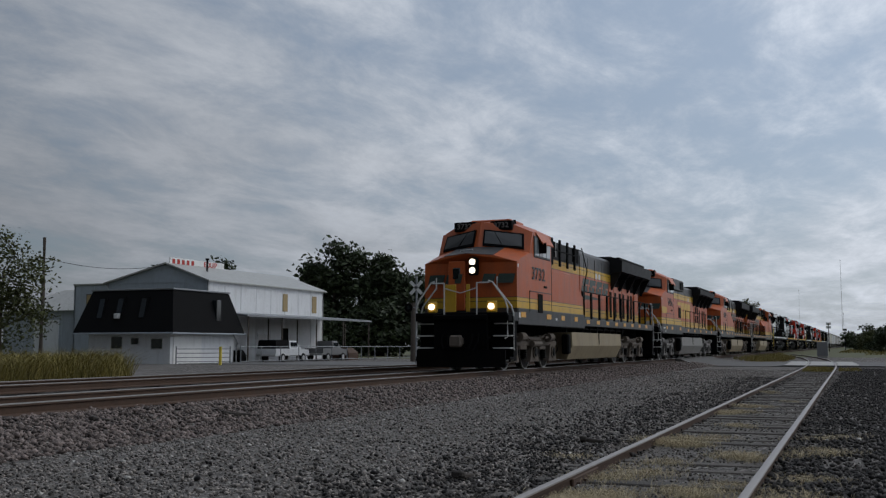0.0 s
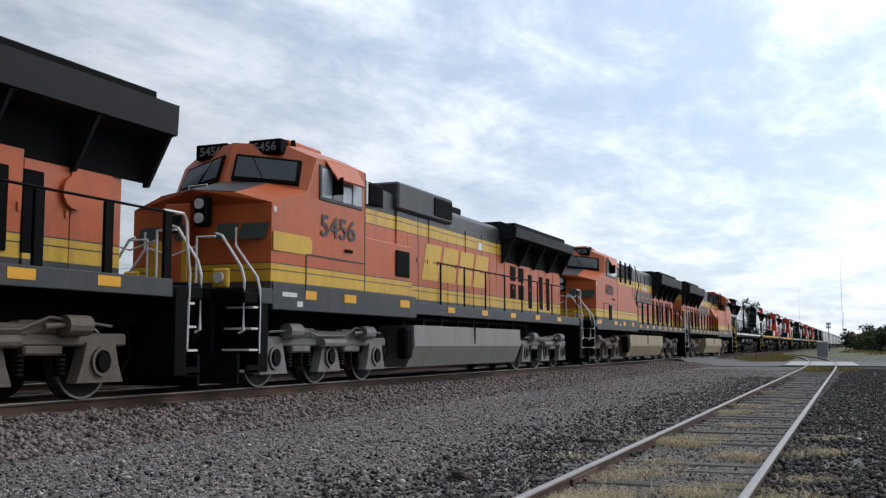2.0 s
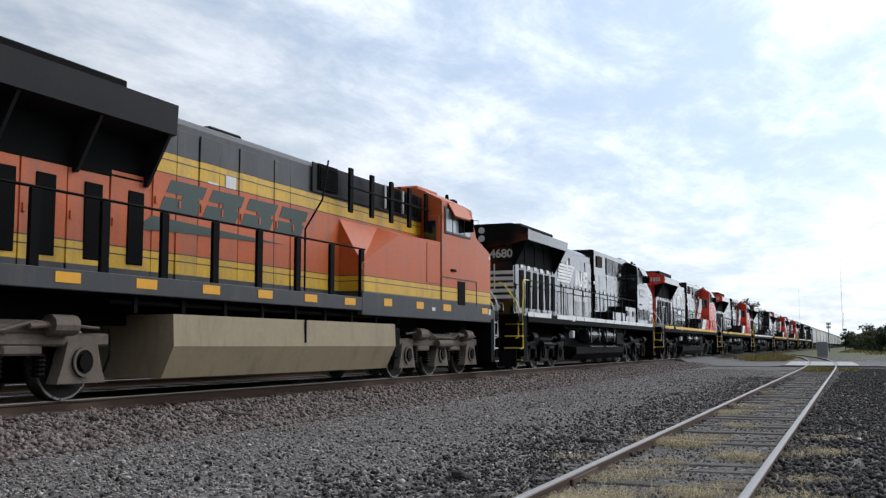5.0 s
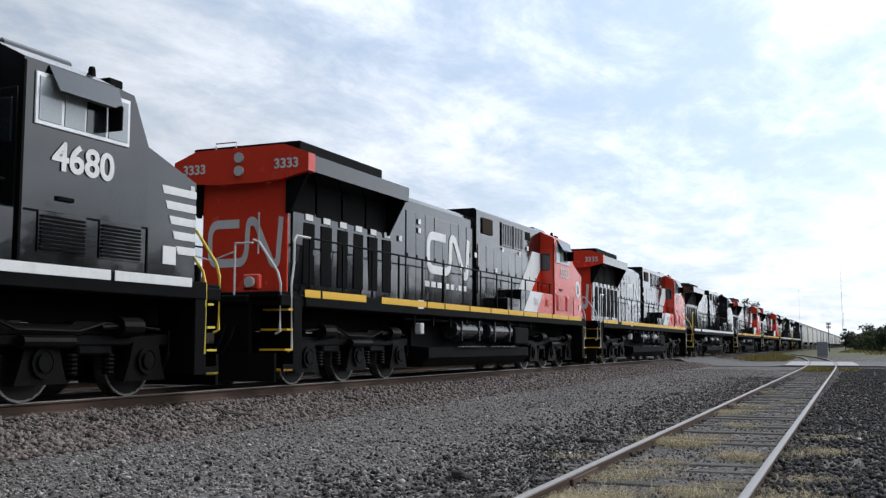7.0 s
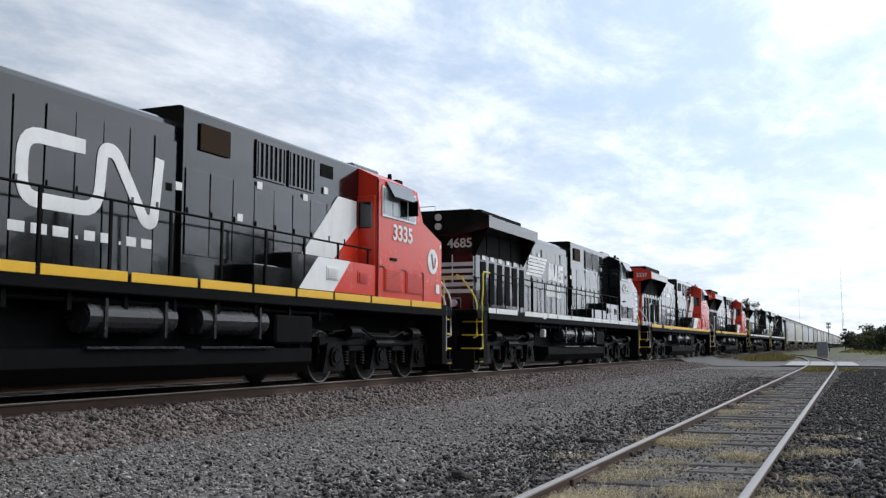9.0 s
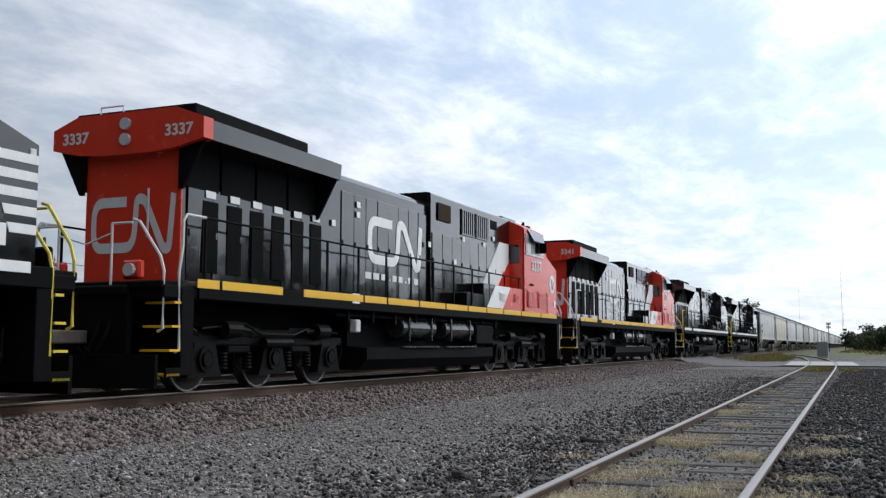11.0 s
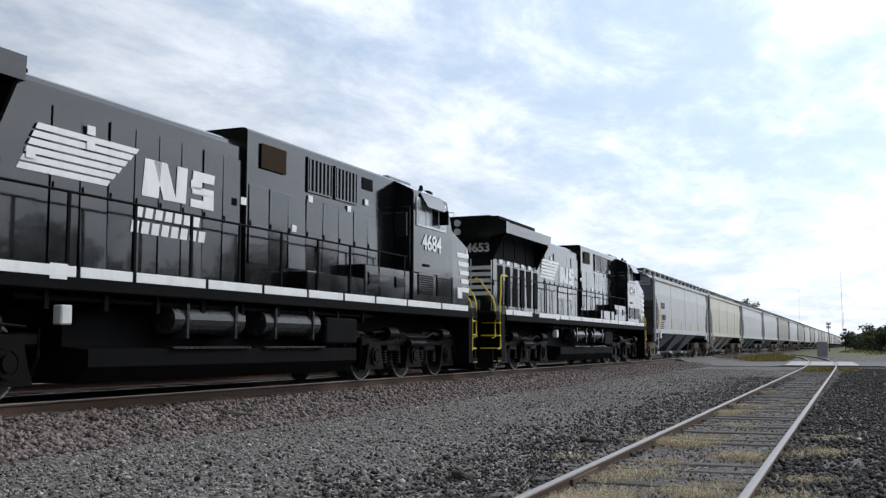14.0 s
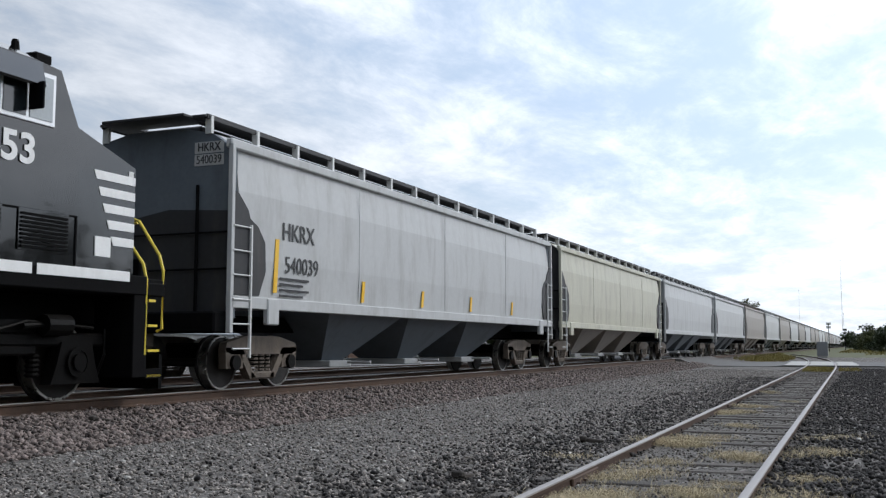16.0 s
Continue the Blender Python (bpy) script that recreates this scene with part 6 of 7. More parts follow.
_r = random.Random(11)
weed_spots = []
for y, off, n in ((6.6, -0.45, 4), (7.3, -0.5, 5), (8.0, -0.35, 5), (8.2, 0.3, 3), (9.2, -0.55, 4), (9.0, 0.35, 3), (10.2, -0.5, 2), (12.6, -0.55, 5), (13.4, -0.35, 4), (11.2, 0.45, 2), (15.5, 0.1, 1), (18.5, -0.45, 4), (20.5, -0.3, 3), (23, 0.4, 1), (8.6, 1.1, 3), (9.6, 1.2, 2), (12.0, 1.1, 3), (14.0, 1.2, 2), (7.8, 1.0, 3), (27, -0.4, 2), (10.5, -1.2, 1)):
    for _ in range(n):
        weed_spots.append((siding_x(y) + off + _r.uniform(-0.22, 0.22), y + _r.uniform(-0.4, 0.4)))
blades("dry_weeds", "dry straw-coloured weeds between the siding rails", M_WEED, clumps(12, weed_spots, 460, 0.15), 0.02, 0.12, 1.8, 0.0024, 12, "weeds")
_r = random.Random(13)
blades("tall_grass", "tall green and golden grass behind the tracks", M_GRASS, [(x, y, -0.1) for x, y in ((_r.uniform(-34, -25.2), _r.uniform(18, 37)) for _ in range(42000)) if y < min(36, -1.2 * x - 0.5) + _r.uniform(-2, 0.5) and y > -0.72 * x - 10], 0.6, 1.55, 0.9, 0.013, 13)
blades("verge_grass", "low green grass beside the road crossing", M_GRASS, [(x, y, ground_height(x, y)) for x, y in ((_r.uniform(-9.3, -5.6), _r.uniform(79, 135)) for _ in range(9000)) if x < siding_x(y) - 1.4], 0.12, 0.42, 0.6, 0.016, 14)
blades("crossing_grass", "short grass between the rails by the crossing", M_GRASS, [(siding_x(y) + dx, y, 0.0) for y, dx in ((_r.uniform(49, 57), _r.uniform(-0.65, 0.65)) for _ in range(2500))] + [(siding_x(y) + dx, y, 0.0) for y, dx in ((_r.uniform(50, 57), _r.uniform(0.9, 1.9)) for _ in range(900))], 0.05, 0.16, 0.6, 0.012, 15)
blades("far_verge", "rough green grass along the far line", M_GRASS, [(x, y, -0.02) for x, y in ((_r.uniform(-4.0, 8.0), _r.uniform(135, 320)) for _ in range(5000)) if x > 0 or y > 170], 0.15, 0.5, 0.6, 0.03, 16)

# dark bits of scrap on the shoulder
for x, y, l, rz in ((-9.0, 13.2, 0.5, 60), (-9.35, 10.6, 0.28, 20), (-3.15, 12.3, 0.3, 10), (-3.4, 8.6, 0.25, 75), (-9.1, 17.2, 0.3, 0)):
    m = Mesh()
    m.box(-l / 2, l / 2, -0.035, 0.035, 0, 0.05, 0.012)
    m.box(-l / 2, -l / 2 + 0.08, -0.06, 0.06, 0.01, 0.07, 0.015)
    ob = part("scrap_spike", m, M_TIE_DARK, None, at=pose(x, y, ground_height(x, y) + 0.015, 0, 6, rz))
    tagged(ob, "dark rusty scrap of track iron on the stones", "scrap", "track scrap")
# joint bar on the near siding rail
m = Mesh()
m.box(0.012, 0.045, -0.45, 0.45, -0.15, -0.03, 0.01)
for k in range(4):
    m.tube([(0.04, -0.33 + 0.22 * k, -0.09), (0.075, -0.33 + 0.22 * k, -0.09)], 0.02, 6)
for yj in (8.9, 20.6):
    ob = part("joint_bar", m, M_RAIL_RUST, None, at=pose(siding_x(yj) - 0.755, yj, 0.10))
    tagged(ob, "rusty bolted joint bar on the siding rail", "joint bar", "joint bars")


# ---- road crossing ----
def make_crossing():
    vs, fs = [], []
    xs = [-60, -40, -30, -24, -22, -20, -19, -18, -17.1, -15.05, -13.5, -11.8, -10.0, -9.4, -8.8, -8.2, -7.4, -6, -5, -4.2, -2, 0.6, 2, 4, 10, 30]

    def top(x):
        if -17.2 < x < -9.9:
            return RAIL_Z - 0.02
        if -4.4 < x < 1:
            return 0.09
        return max(ground_height(x, 59.5), ground_height(x, 73.5)) + 0.03
    ys = (59.5, 73.5)
    for x in xs:
        for y in ys:
            vs.append((x, y, top(x)))
        for y in ys:
            vs.append((x, y, top(x) - 0.5))
    for i in range(len(xs) - 1):
        o, p = i * 4, i * 4 + 4
        fs += [(o, p, p + 1, o + 1), (o, o + 2, p + 2, p), (o + 1, p + 1, p + 3, o + 3)]
    me = bpy.data.meshes.new("road")
    me.from_pydata(vs, [], fs)
    me.materials.append(M_ASPHALT)
    tagged(new("road", me), "worn grey asphalt road crossing the tracks", "road", kind="structure")
    cr = thing("crossing_panels", "pale concrete panels set between and beside the siding rails", "crossing", "", "structure")
    for k in range(4):
        y = 59.6 + 3.45 * k
        for a, b in ((-1.95, -0.86), (-0.66, 0.66), (0.86, 1.95)):
            xc = siding_x(y + 1.7)
            m = Mesh()
            m.box(xc + a, xc + b, y, y + 3.40, -0.05, 0.108, 0.01)
            part("panel", m, M_CONCRETE, cr)


make_crossing()


# ---- plants ----
M_BARK = material("grey_brown_bark", (0.075, 0.058, 0.044), 0.9, 0, 4, 0.3, bump=0.5)
M_LEAF = material("dark_green_leaves", (0.030, 0.044, 0.014), 0.7, 0, 0.7, 0.4, bump=0, tint_random=0.45)
M_LEAF_OLIVE = material("olive_leaves", (0.060, 0.068, 0.018), 0.7, 0, 0.7, 0.4, bump=0, tint_random=0.4)


def tree(label, x, y, h, rad, leaves, seed, mat, low=0.25, size=0.22, tuft=0.5):
    r = random.Random(seed)
    t = thing("tree", label, "tree", "trees", at=Matrix.Translation((x, y, -0.15)))
    m = Mesh()
    m.tube([(0, 0, 0), (r.uniform(-0.1, 0.1), 0.05, h * 0.3), (r.uniform(-0.2, 0.2), 0.1, h * 0.75)], 0.028 * h, 8, 0.008 * h)
    part("trunk", m, M_BARK, t)
    tips = []
    for k in range(7):
        a = r.uniform(0, 6.28)
        z0 = h * r.uniform(low * 0.7, 0.7)
        q = r.uniform(0.35, 1.0) * rad * (1.0 - 0.5 * max(0, (z0 / h - 0.4)))
        z1 = min(h * 0.97, z0 + r.uniform(0.1, 0.32) * h)
        m = Mesh()
        m.tube([(0, 0.05, z0), (q * 0.5 * math.cos(a), q * 0.5 * math.sin(a), (z0 + z1) / 2), (q * math.cos(a), q * math.sin(a), z1)], 0.009 * h, 5, 0.003 * h)
        if k < 4:
            part("limb", m, M_BARK, t)
        tips.append((q * math.cos(a), q * math.sin(a), z1))
        tips.append((q * 0.6 * math.cos(a + 0.5), q * 0.6 * math.sin(a + 0.5), (z0 + z1) / 2 + 0.1 * h))
    for k in range(20):
        a, q = r.uniform(0, 6.28), rad * r.uniform(0, 0.75)
        tips.append((q * math.cos(a), q * math.sin(a), h * r.uniform(low + 0.05, 0.98 - 0.35 * q / rad)))
    tips.append((0, 0, h * 0.96))
    vs, fs = [], []
    for k in range(leaves):
        c = tips[r.randrange(len(tips))]
        s = tuft * rad * 0.45
        p = Vector((r.gauss(c[0], s * 0.55), r.gauss(c[1], s * 0.55), r.gauss(c[2], s * 0.45)))
        if p.z < low * h * 0.6:
            continue
        u = Vector((r.uniform(-1, 1), r.uniform(-1, 1), r.uniform(-0.7, 0.7))).normalized() * size * r.uniform(0.5, 1.3)
        v = u.cross(Vector((r.uniform(-1, 1), r.uniform(-1, 1), r.uniform(-1, 1)))).normalized() * size * r.uniform(0.3, 0.7)
        o = len(vs)
        vs += [tuple(p - u), tuple(p + v), tuple(p + u), tuple(p - v)]
        fs.append((o, o + 1, o + 2, o + 3))
    me = bpy.data.meshes.new("crown")
    me.from_pydata(vs, [], fs)
    me.materials.append(mat)
    part("crown", me, mat, t)
    return t


tree("thin-leaved young tree beside the wooden pole", -47.9, 45.4, 8.0, 3.4, 5200, 21, M_LEAF_OLIVE, 0.08, 0.14, 0.6)
for k, (x, y, h, rr) in enumerate(((-63, 114, 14.3, 4.6), (-57, 116, 12.5, 4.2), (-68.5, 118, 11.2, 4.4), (-52.5, 118, 10.2, 4.0), (-47.5, 121, 8.6, 4.0), (-43, 124, 7.6, 3.8), (-60, 122, 10.5, 4.5), (-82, 116, 12.6, 4.4), (-92, 116, 12.0, 4.0), (-38.5, 128, 6.4, 3.4), (-55, 111, 6.0, 3.8), (-48, 112, 5.0, 3.6), (-62, 110, 5.2, 4.0))):
    tree("broad dark green tree behind the white warehouse", x, y, h, rr, 8000, 30 + k, M_LEAF, 0.06, 0.36, 0.72)
for k, (x, y, h, rr) in enumerate(((2.6, 178, 4.6, 2.6), (4.6, 170, 5.6, 2.8), (7.0, 165, 6.6, 3.0), (1.5, 196, 4.2, 2.6), (0.2, 215, 3.9, 2.4), (9.5, 172, 7.2, 3.4), (5.0, 190, 5.6, 3.0), (-0.8, 236, 3.6, 2.4), (-1.8, 262, 3.8, 2.5))):
    tree("leafy roadside tree with dense low crown", x + 1.3, y, h, rr, 6000, 60 + k, M_LEAF_OLIVE if k % 3 == 1 else M_LEAF, 0.08, 0.16, 0.6)
tree("lone pale tree far behind the train", -29.5, 290, 14.3, 3.6, 900, 81, M_LEAF_OLIVE, 0.4, 0.4, 0.5)
for k in range(14):
    tree("distant tree on the horizon", -4 + 5.2 * k + (k % 3), 420 + 22 * (k % 5), 6 + (k * 7 % 4), 5.0, 700, 90 + k, M_LEAF, 0.1, 0.7, 0.7)

# unseen row, added so the lower hood sides mirror dark foliage
for k in range(20):
    tree("unseen leafy tree in a row added across the yard for reflections", 30 + (k * 5 % 4), -30 + 9.0 * k, 6.2 + 1.0 * (k * 7 % 5), 5.0, 3400, 120 + k, M_LEAF, 0.03, 0.6, 0.65)

# added behind the camera, out of view, to hold low sky off faces towards -y
for k, x in enumerate((-74, -65, -56, -47, -38, -29, 8, 17, 26, 35)):
    tree("unseen tall tree in a row added behind the yard to block sky", x, -22 - (k * 5 % 6), 15.0 + (k * 7 % 5), 6.0, 4500, 150 + k, M_LEAF, 0.03, 0.85, 0.85)

# ---- buildings beyond the tracks ----
M_SHEET = material("white_corrugated_sheet", (0.72, 0.73, 0.74), 0.5, 0, 0.9, 0.08, (0.35, (0.42, 0.41, 0.40)), 0.05)
M_SHEET_GREY = material("grey_painted_sheet", (0.36, 0.40, 0.44), 0.55, 0, 0.9, 0.1, (0.3, (0.18, 0.19, 0.2)), 0.05)
M_ROOF = material("pale_metal_roof", (0.42, 0.42, 0.40), 0.5, 0.2, 0.8, 0.12, (0.4, (0.22, 0.2, 0.17)), 0.05)
M_SHINGLE = material("black_shingles", (0.007, 0.007, 0.0075), 0.85, 0, 4, 0.3, bump=0.4, spec=0.12)
M_BOARD = material("yellowed_window_board", (0.34, 0.25, 0.12), 0.7, 0, 4, 0.2)
M_SIGNRED = material("red_sign_letters", (0.45, 0.03, 0.02), 0.5, 0, 4, 0.1)
M_POLE = material("weathered_pole_wood", (0.085, 0.07, 0.058), 0.9, 0, 3, 0.3, bump=0.4)
M_GALV = material("galvanised_steel", (0.28, 0.29, 0.30), 0.45, 0.6, 8, 0.12)
M_TYRE = material("tyre_rubber", (0.012, 0.012, 0.012), 0.85, 0, 8, 0.2)


def rib_wall(name, parent, x0, y0, x1, y1, z0, z1, mat, thick=0.12):
    """Sheet wall panels with raised seams along a straight run."""
    d = Vector((x1 - x0, y1 - y0, 0))
    L = d.length
    d.normalize()
    nrm = Vector((d.y, -d.x, 0))
    n = max(1, round(L / 2.4))
    m = Mesh()
    o = Vector((x0, y0, 0))
    q = [o, o + d * L, o + d * L - nrm * thick, o - nrm * thick]
    m.loft([[(p.x, p.y, z0) for p in q], [(p.x, p.y, z1) for p in q]])
    w = part(name, m, mat, parent)
    for k in range(n + 1):
        p = o + d * (L * k / n)
        m = Mesh()
        a = [p - d * 0.03, p + d * 0.03, p + d * 0.03 + nrm * 0.03, p - d * 0.03 + nrm * 0.03]
        m.loft([[(v.x, v.y, z0) for v in a], [(v.x, v.y, z1) for v in a]])
        part("seam", m, mat, w)
    return w


def window(parent, face, a0, a1, z0, z1, at, pane=M_GLASS, frame=M_RAILW):
    """A framed window on a wall that faces +x ('x') or -y ('y')."""
    m = Mesh()
    g = Mesh()
    if face == "x":
        m.box(at, at + 0.05, a0, a1, z0, z1, 0.01)
        g.box(at + 0.03, at + 0.06, a0 + 0.07, a1 - 0.07, z0 + 0.07, z1 - 0.07)
    else:
        m.box(a0, a1, at - 0.05, at, z0, z1, 0.01)
        g.box(a0 + 0.07, a1 - 0.07, at - 0.06, at - 0.03, z0 + 0.07, z1 - 0.07)
    w = part("window", m, frame, parent)
    part("pane", g, pane, w)
    return w


GZ = -0.16


def warehouse():
    b = thing("warehouse", "white corrugated metal warehouse with pale gabled roof and canopy", "building", "roadside buildings")
    rib_wall("side_wall", b, -50.0, 69.0, -50.0, 88.2, GZ, 6.55, M_SHEET)
    rib_wall("back_wall", b, -50.0, 88.2, -60.5, 88.2, GZ, 6.55, M_SHEET)
    rib_wall("far_wall", b, -60.5, 88.2, -60.5, 69.0, GZ, 6.55, M_SHEET)
    m = Mesh()
    m.prism([(-50.0, GZ), (-60.5, GZ), (-60.5, 6.55), (-54.2, 8.05), (-50.0, 6.55)], "y", 69.0, 69.14)
    g = part("gable_wall", m, M_SHEET_GREY, b)
    m = Mesh()
    m.box(-60.4, -50.1, 68.96, 69.0, 6.50, 6.58)
    part("seam", m, M_SHEET_GREY, g)
    for s, xe in ((1, -49.7), (-1, -60.8)):
        m = Mesh()
        m.add([(-54.2, 68.7, 8.20), (-54.2, 88.5, 8.20), (xe, 88.5, 6.60), (xe, 68.7, 6.60), (-54.2, 68.7, 8.08), (-54.2, 88.5, 8.08), (xe, 88.5, 6.48), (xe, 68.7, 6.48)],
              [(0, 1, 2, 3), (7, 6, 5, 4), (0, 4, 5, 1), (1, 5, 6, 2), (2, 6, 7, 3), (3, 7, 4, 0)])
        part("roof", m, M_ROOF, b, "pale weathered metal roof")
    for y0 in (80.6, 86.0):
        window(b, "x", y0, y0 + 0.85, 4.35, 6.0, -50.0, M_BOARD, M_BOARD)
    m = Mesh()
    m.box(-50.0, -49.94, 76.4, 78.4, GZ, 2.3, 0.01)
    d = part("double_door", m, M_SHEET, b)
    for y in (76.5, 77.45):
        m = Mesh()
        m.box(-49.95, -49.91, y, y + 0.88, GZ + 0.05, 2.2, 0.01)
        part("door_leaf", m, M_RAILW, d)
    m = Mesh()
    m.box(-50.0, -49.93, 80.6, 81.6, GZ, 2.8, 0.01)
    part("side_door", m, M_DARK, b)
    # canopy on posts
    m = Mesh()
    m.add([(-50.0, 66.5, 4.05), (-44.4, 66.5, 3.62), (-44.4, 88.0, 3.62), (-50.0, 88.0, 4.05), (-50.0, 66.5, 3.93), (-44.4, 66.5, 3.46), (-44.4, 88.0, 3.46), (-50.0, 88.0, 3.93)],
          [(0, 1, 2, 3), (7, 6, 5, 4), (0, 4, 5, 1), (1, 5, 6, 2), (2, 6, 7, 3), (3, 7, 4, 0)])
    c = part("canopy", m, M_GALV, b)
    for x, y in ((-44.6, 66.9), (-44.6, 71.9), (-44.6, 77.6), (-44.6, 82.5), (-44.6, 87.7), (-47.2, 87.7), (-49.2, 77.0), (-49.2, 82.0)):
        m = Mesh()
        m.box(x - 0.05, x + 0.05, y - 0.05, y + 0.05, GZ, 3.6, 0.008)
        part("canopy_post", m, M_POLE, c)
    # roof vent and sign on the ridge
    m = Mesh()
    m.tube([(-52.6, 72.4, 7.2), (-52.6, 72.4, 8.6)], 0.09, 8)
    m.tube([(-52.6, 72.4, 8.6), (-52.6, 72.4, 8.75)], 0.16, 8)
    part("roof_vent", m, M_DARK, b)
    s = thing("roof_sign", "white board with red letters along the warehouse ridge", "sign")
    m = Mesh()
    m.box(-54.16, -54.08, 69.2, 77.0, 8.0, 8.68, 0.01)
    part("board", m, M_WHITE, s)
    for k in range(5):
        m = Mesh()
        m.box(-54.08, -54.065, 69.5 + 0.66 * k, 69.5 + 0.66 * k + 0.36, 8.14, 8.56)
        part("letter_bar", m, M_SIGNRED, s)
    words("EQUIP", 0.66, M_SIGNRED, s, side_pose(-54.07, 74.9, 8.35, 1), "lettering", 1.05)


warehouse()


def mansard_office():
    b = thing("office_building", "low white office with a black shingled mansard upper storey", "building", "roadside buildings")
    m = Mesh()
    m.box(-53.0, -45.6, 58.6, 66.4, GZ, 2.12)
    part("lower_wall", m, M_SHEET, b, "pale painted lower wall")
    m = Mesh()
    m.loft([[(-53.7, 57.7, 2.1), (-44.7, 57.7, 2.1), (-44.7, 66.6, 2.1), (-53.7, 66.6, 2.1)], [(-52.9, 58.8, 5.22), (-45.6, 58.8, 5.22), (-45.6, 65.6, 5.22), (-52.9, 65.6, 5.22)]])
    r = part("mansard_roof", m, M_SHINGLE, b, "black shingled mansard")
    m = Mesh()
    m.box(-53.0, -45.5, 58.7, 65.7, 5.20, 5.32, 0.02)
    part("roof_edge", m, M_GALV, r)
    m = Mesh()
    m.box(-53.76, -44.64, 57.64, 66.66, 2.02, 2.12, 0.02)
    part("soffit", m, M_SHEET_GREY, r)
    for x in (-51.6, -49.9, -47.8):
        m = Mesh()
        m.prism([(58.05, 3.1), (58.30, 3.1), (58.72, 4.7), (58.42, 4.7)], "x", x - 0.34, x + 0.34)
        d = part("mansard_window", m, M_SHINGLE, r)
        m = Mesh()
        m.prism([(58.03, 3.2), (58.06, 3.2), (58.42, 4.6), (58.39, 4.6)], "x", x - 0.22, x + 0.22)
        part("pane", m, M_GLASS, d)
    m = Mesh()
    m.box(-50.05, -49.7, 57.8, 58.4, 3.15, 3.5, 0.02)
    part("window_air_conditioner", m, M_RAILW, r)
    m = Mesh()
    m.box(-45.4, -44.95, 63.2, 63.75, 3.0, 4.6, 0.02)
    part("mansard_window", m, M_GLASS, r)
    for a0, a1, z0, z1 in ((-50.9, -49.8, 0.9, 1.9), (-49.1, -48.3, 1.2, 1.8), (-47.3, -46.2, 0.9, 1.75)):
        window(b, "y", a0, a1, z0, z1, 58.6)
    m = Mesh()
    m.box(-45.6, -45.54, 58.9, 62.2, GZ, 1.95, 0.01)
    part("garage_door", m, M_WHITE, b)
    m = Mesh()
    m.tube([(-45.1, 65.6, 2.05), (-45.0, 66.1, 1.4), (-45.4, 66.5, 1.2), (-45.4, 66.5, GZ)], 0.06, 8)
    part("downpipe", m, M_GALV, b)


mansard_office()


def back_shed():
    b = thing("grey_shed", "old grey-white metal shed with low gabled roof", "building", "roadside buildings")
    rib_wall("front_wall", b, -76.5, 73.0, -64.5, 73.0, GZ, 4.5, M_SHEET_GREY)
    rib_wall("side_wall", b, -64.5, 73.0, -64.5, 84.0, GZ, 4.5, M_SHEET_GREY)
    rib_wall("far_wall", b, -76.5, 84.0, -76.5, 73.0, GZ, 4.5, M_SHEET_GREY)
    m = Mesh()
    m.loft([[(-76.9, 72.6, 4.45), (-64.1, 72.6, 4.45), (-64.1, 84.4, 4.45), (-76.9, 84.4, 4.45)], [(-72.4, 76.5, 6.6), (-68.2, 76.5, 6.6), (-68.2, 80.5, 6.6), (-72.4, 80.5, 6.6)]])
    part("roof", m, M_ROOF, b)
    m = Mesh()
    m.box(-70.0, -66.0, 76.0, 81.0, 5.6, 7.0, 0.05)
    part("roof_monitor", m, M_ROOF, b)
    m = Mesh()
    m.box(-72.6, -69.6, 72.94, 73.0, GZ, 3.6, 0.01)
    part("sliding_door", m, M_SHEET, b)
    t = thing("grey_annex", "tall narrow grey annex beside the shed", "building", "roadside buildings")
    rib_wall("front_wall", t, -66.0, 71.0, -61.5, 71.0, GZ, 6.6, M_SHEET_GREY)
    rib_wall("side_wall", t, -61.5, 71.0, -61.5, 76.0, GZ, 6.6, M_SHEET_GREY)
    rib_wall("far_wall", t, -66.0, 76.0, -66.0, 71.0, GZ, 6.6, M_SHEET_GREY)
    m = Mesh()
    m.box(-66.1, -61.4, 70.9, 76.1, 6.6, 6.75, 0.02)
    part("roof", m, M_ROOF, t)
    window(t, "y", -64.6, -63.6, 4.4, 5.8, 71.0, M_BOARD, M_POLE)


back_shed()


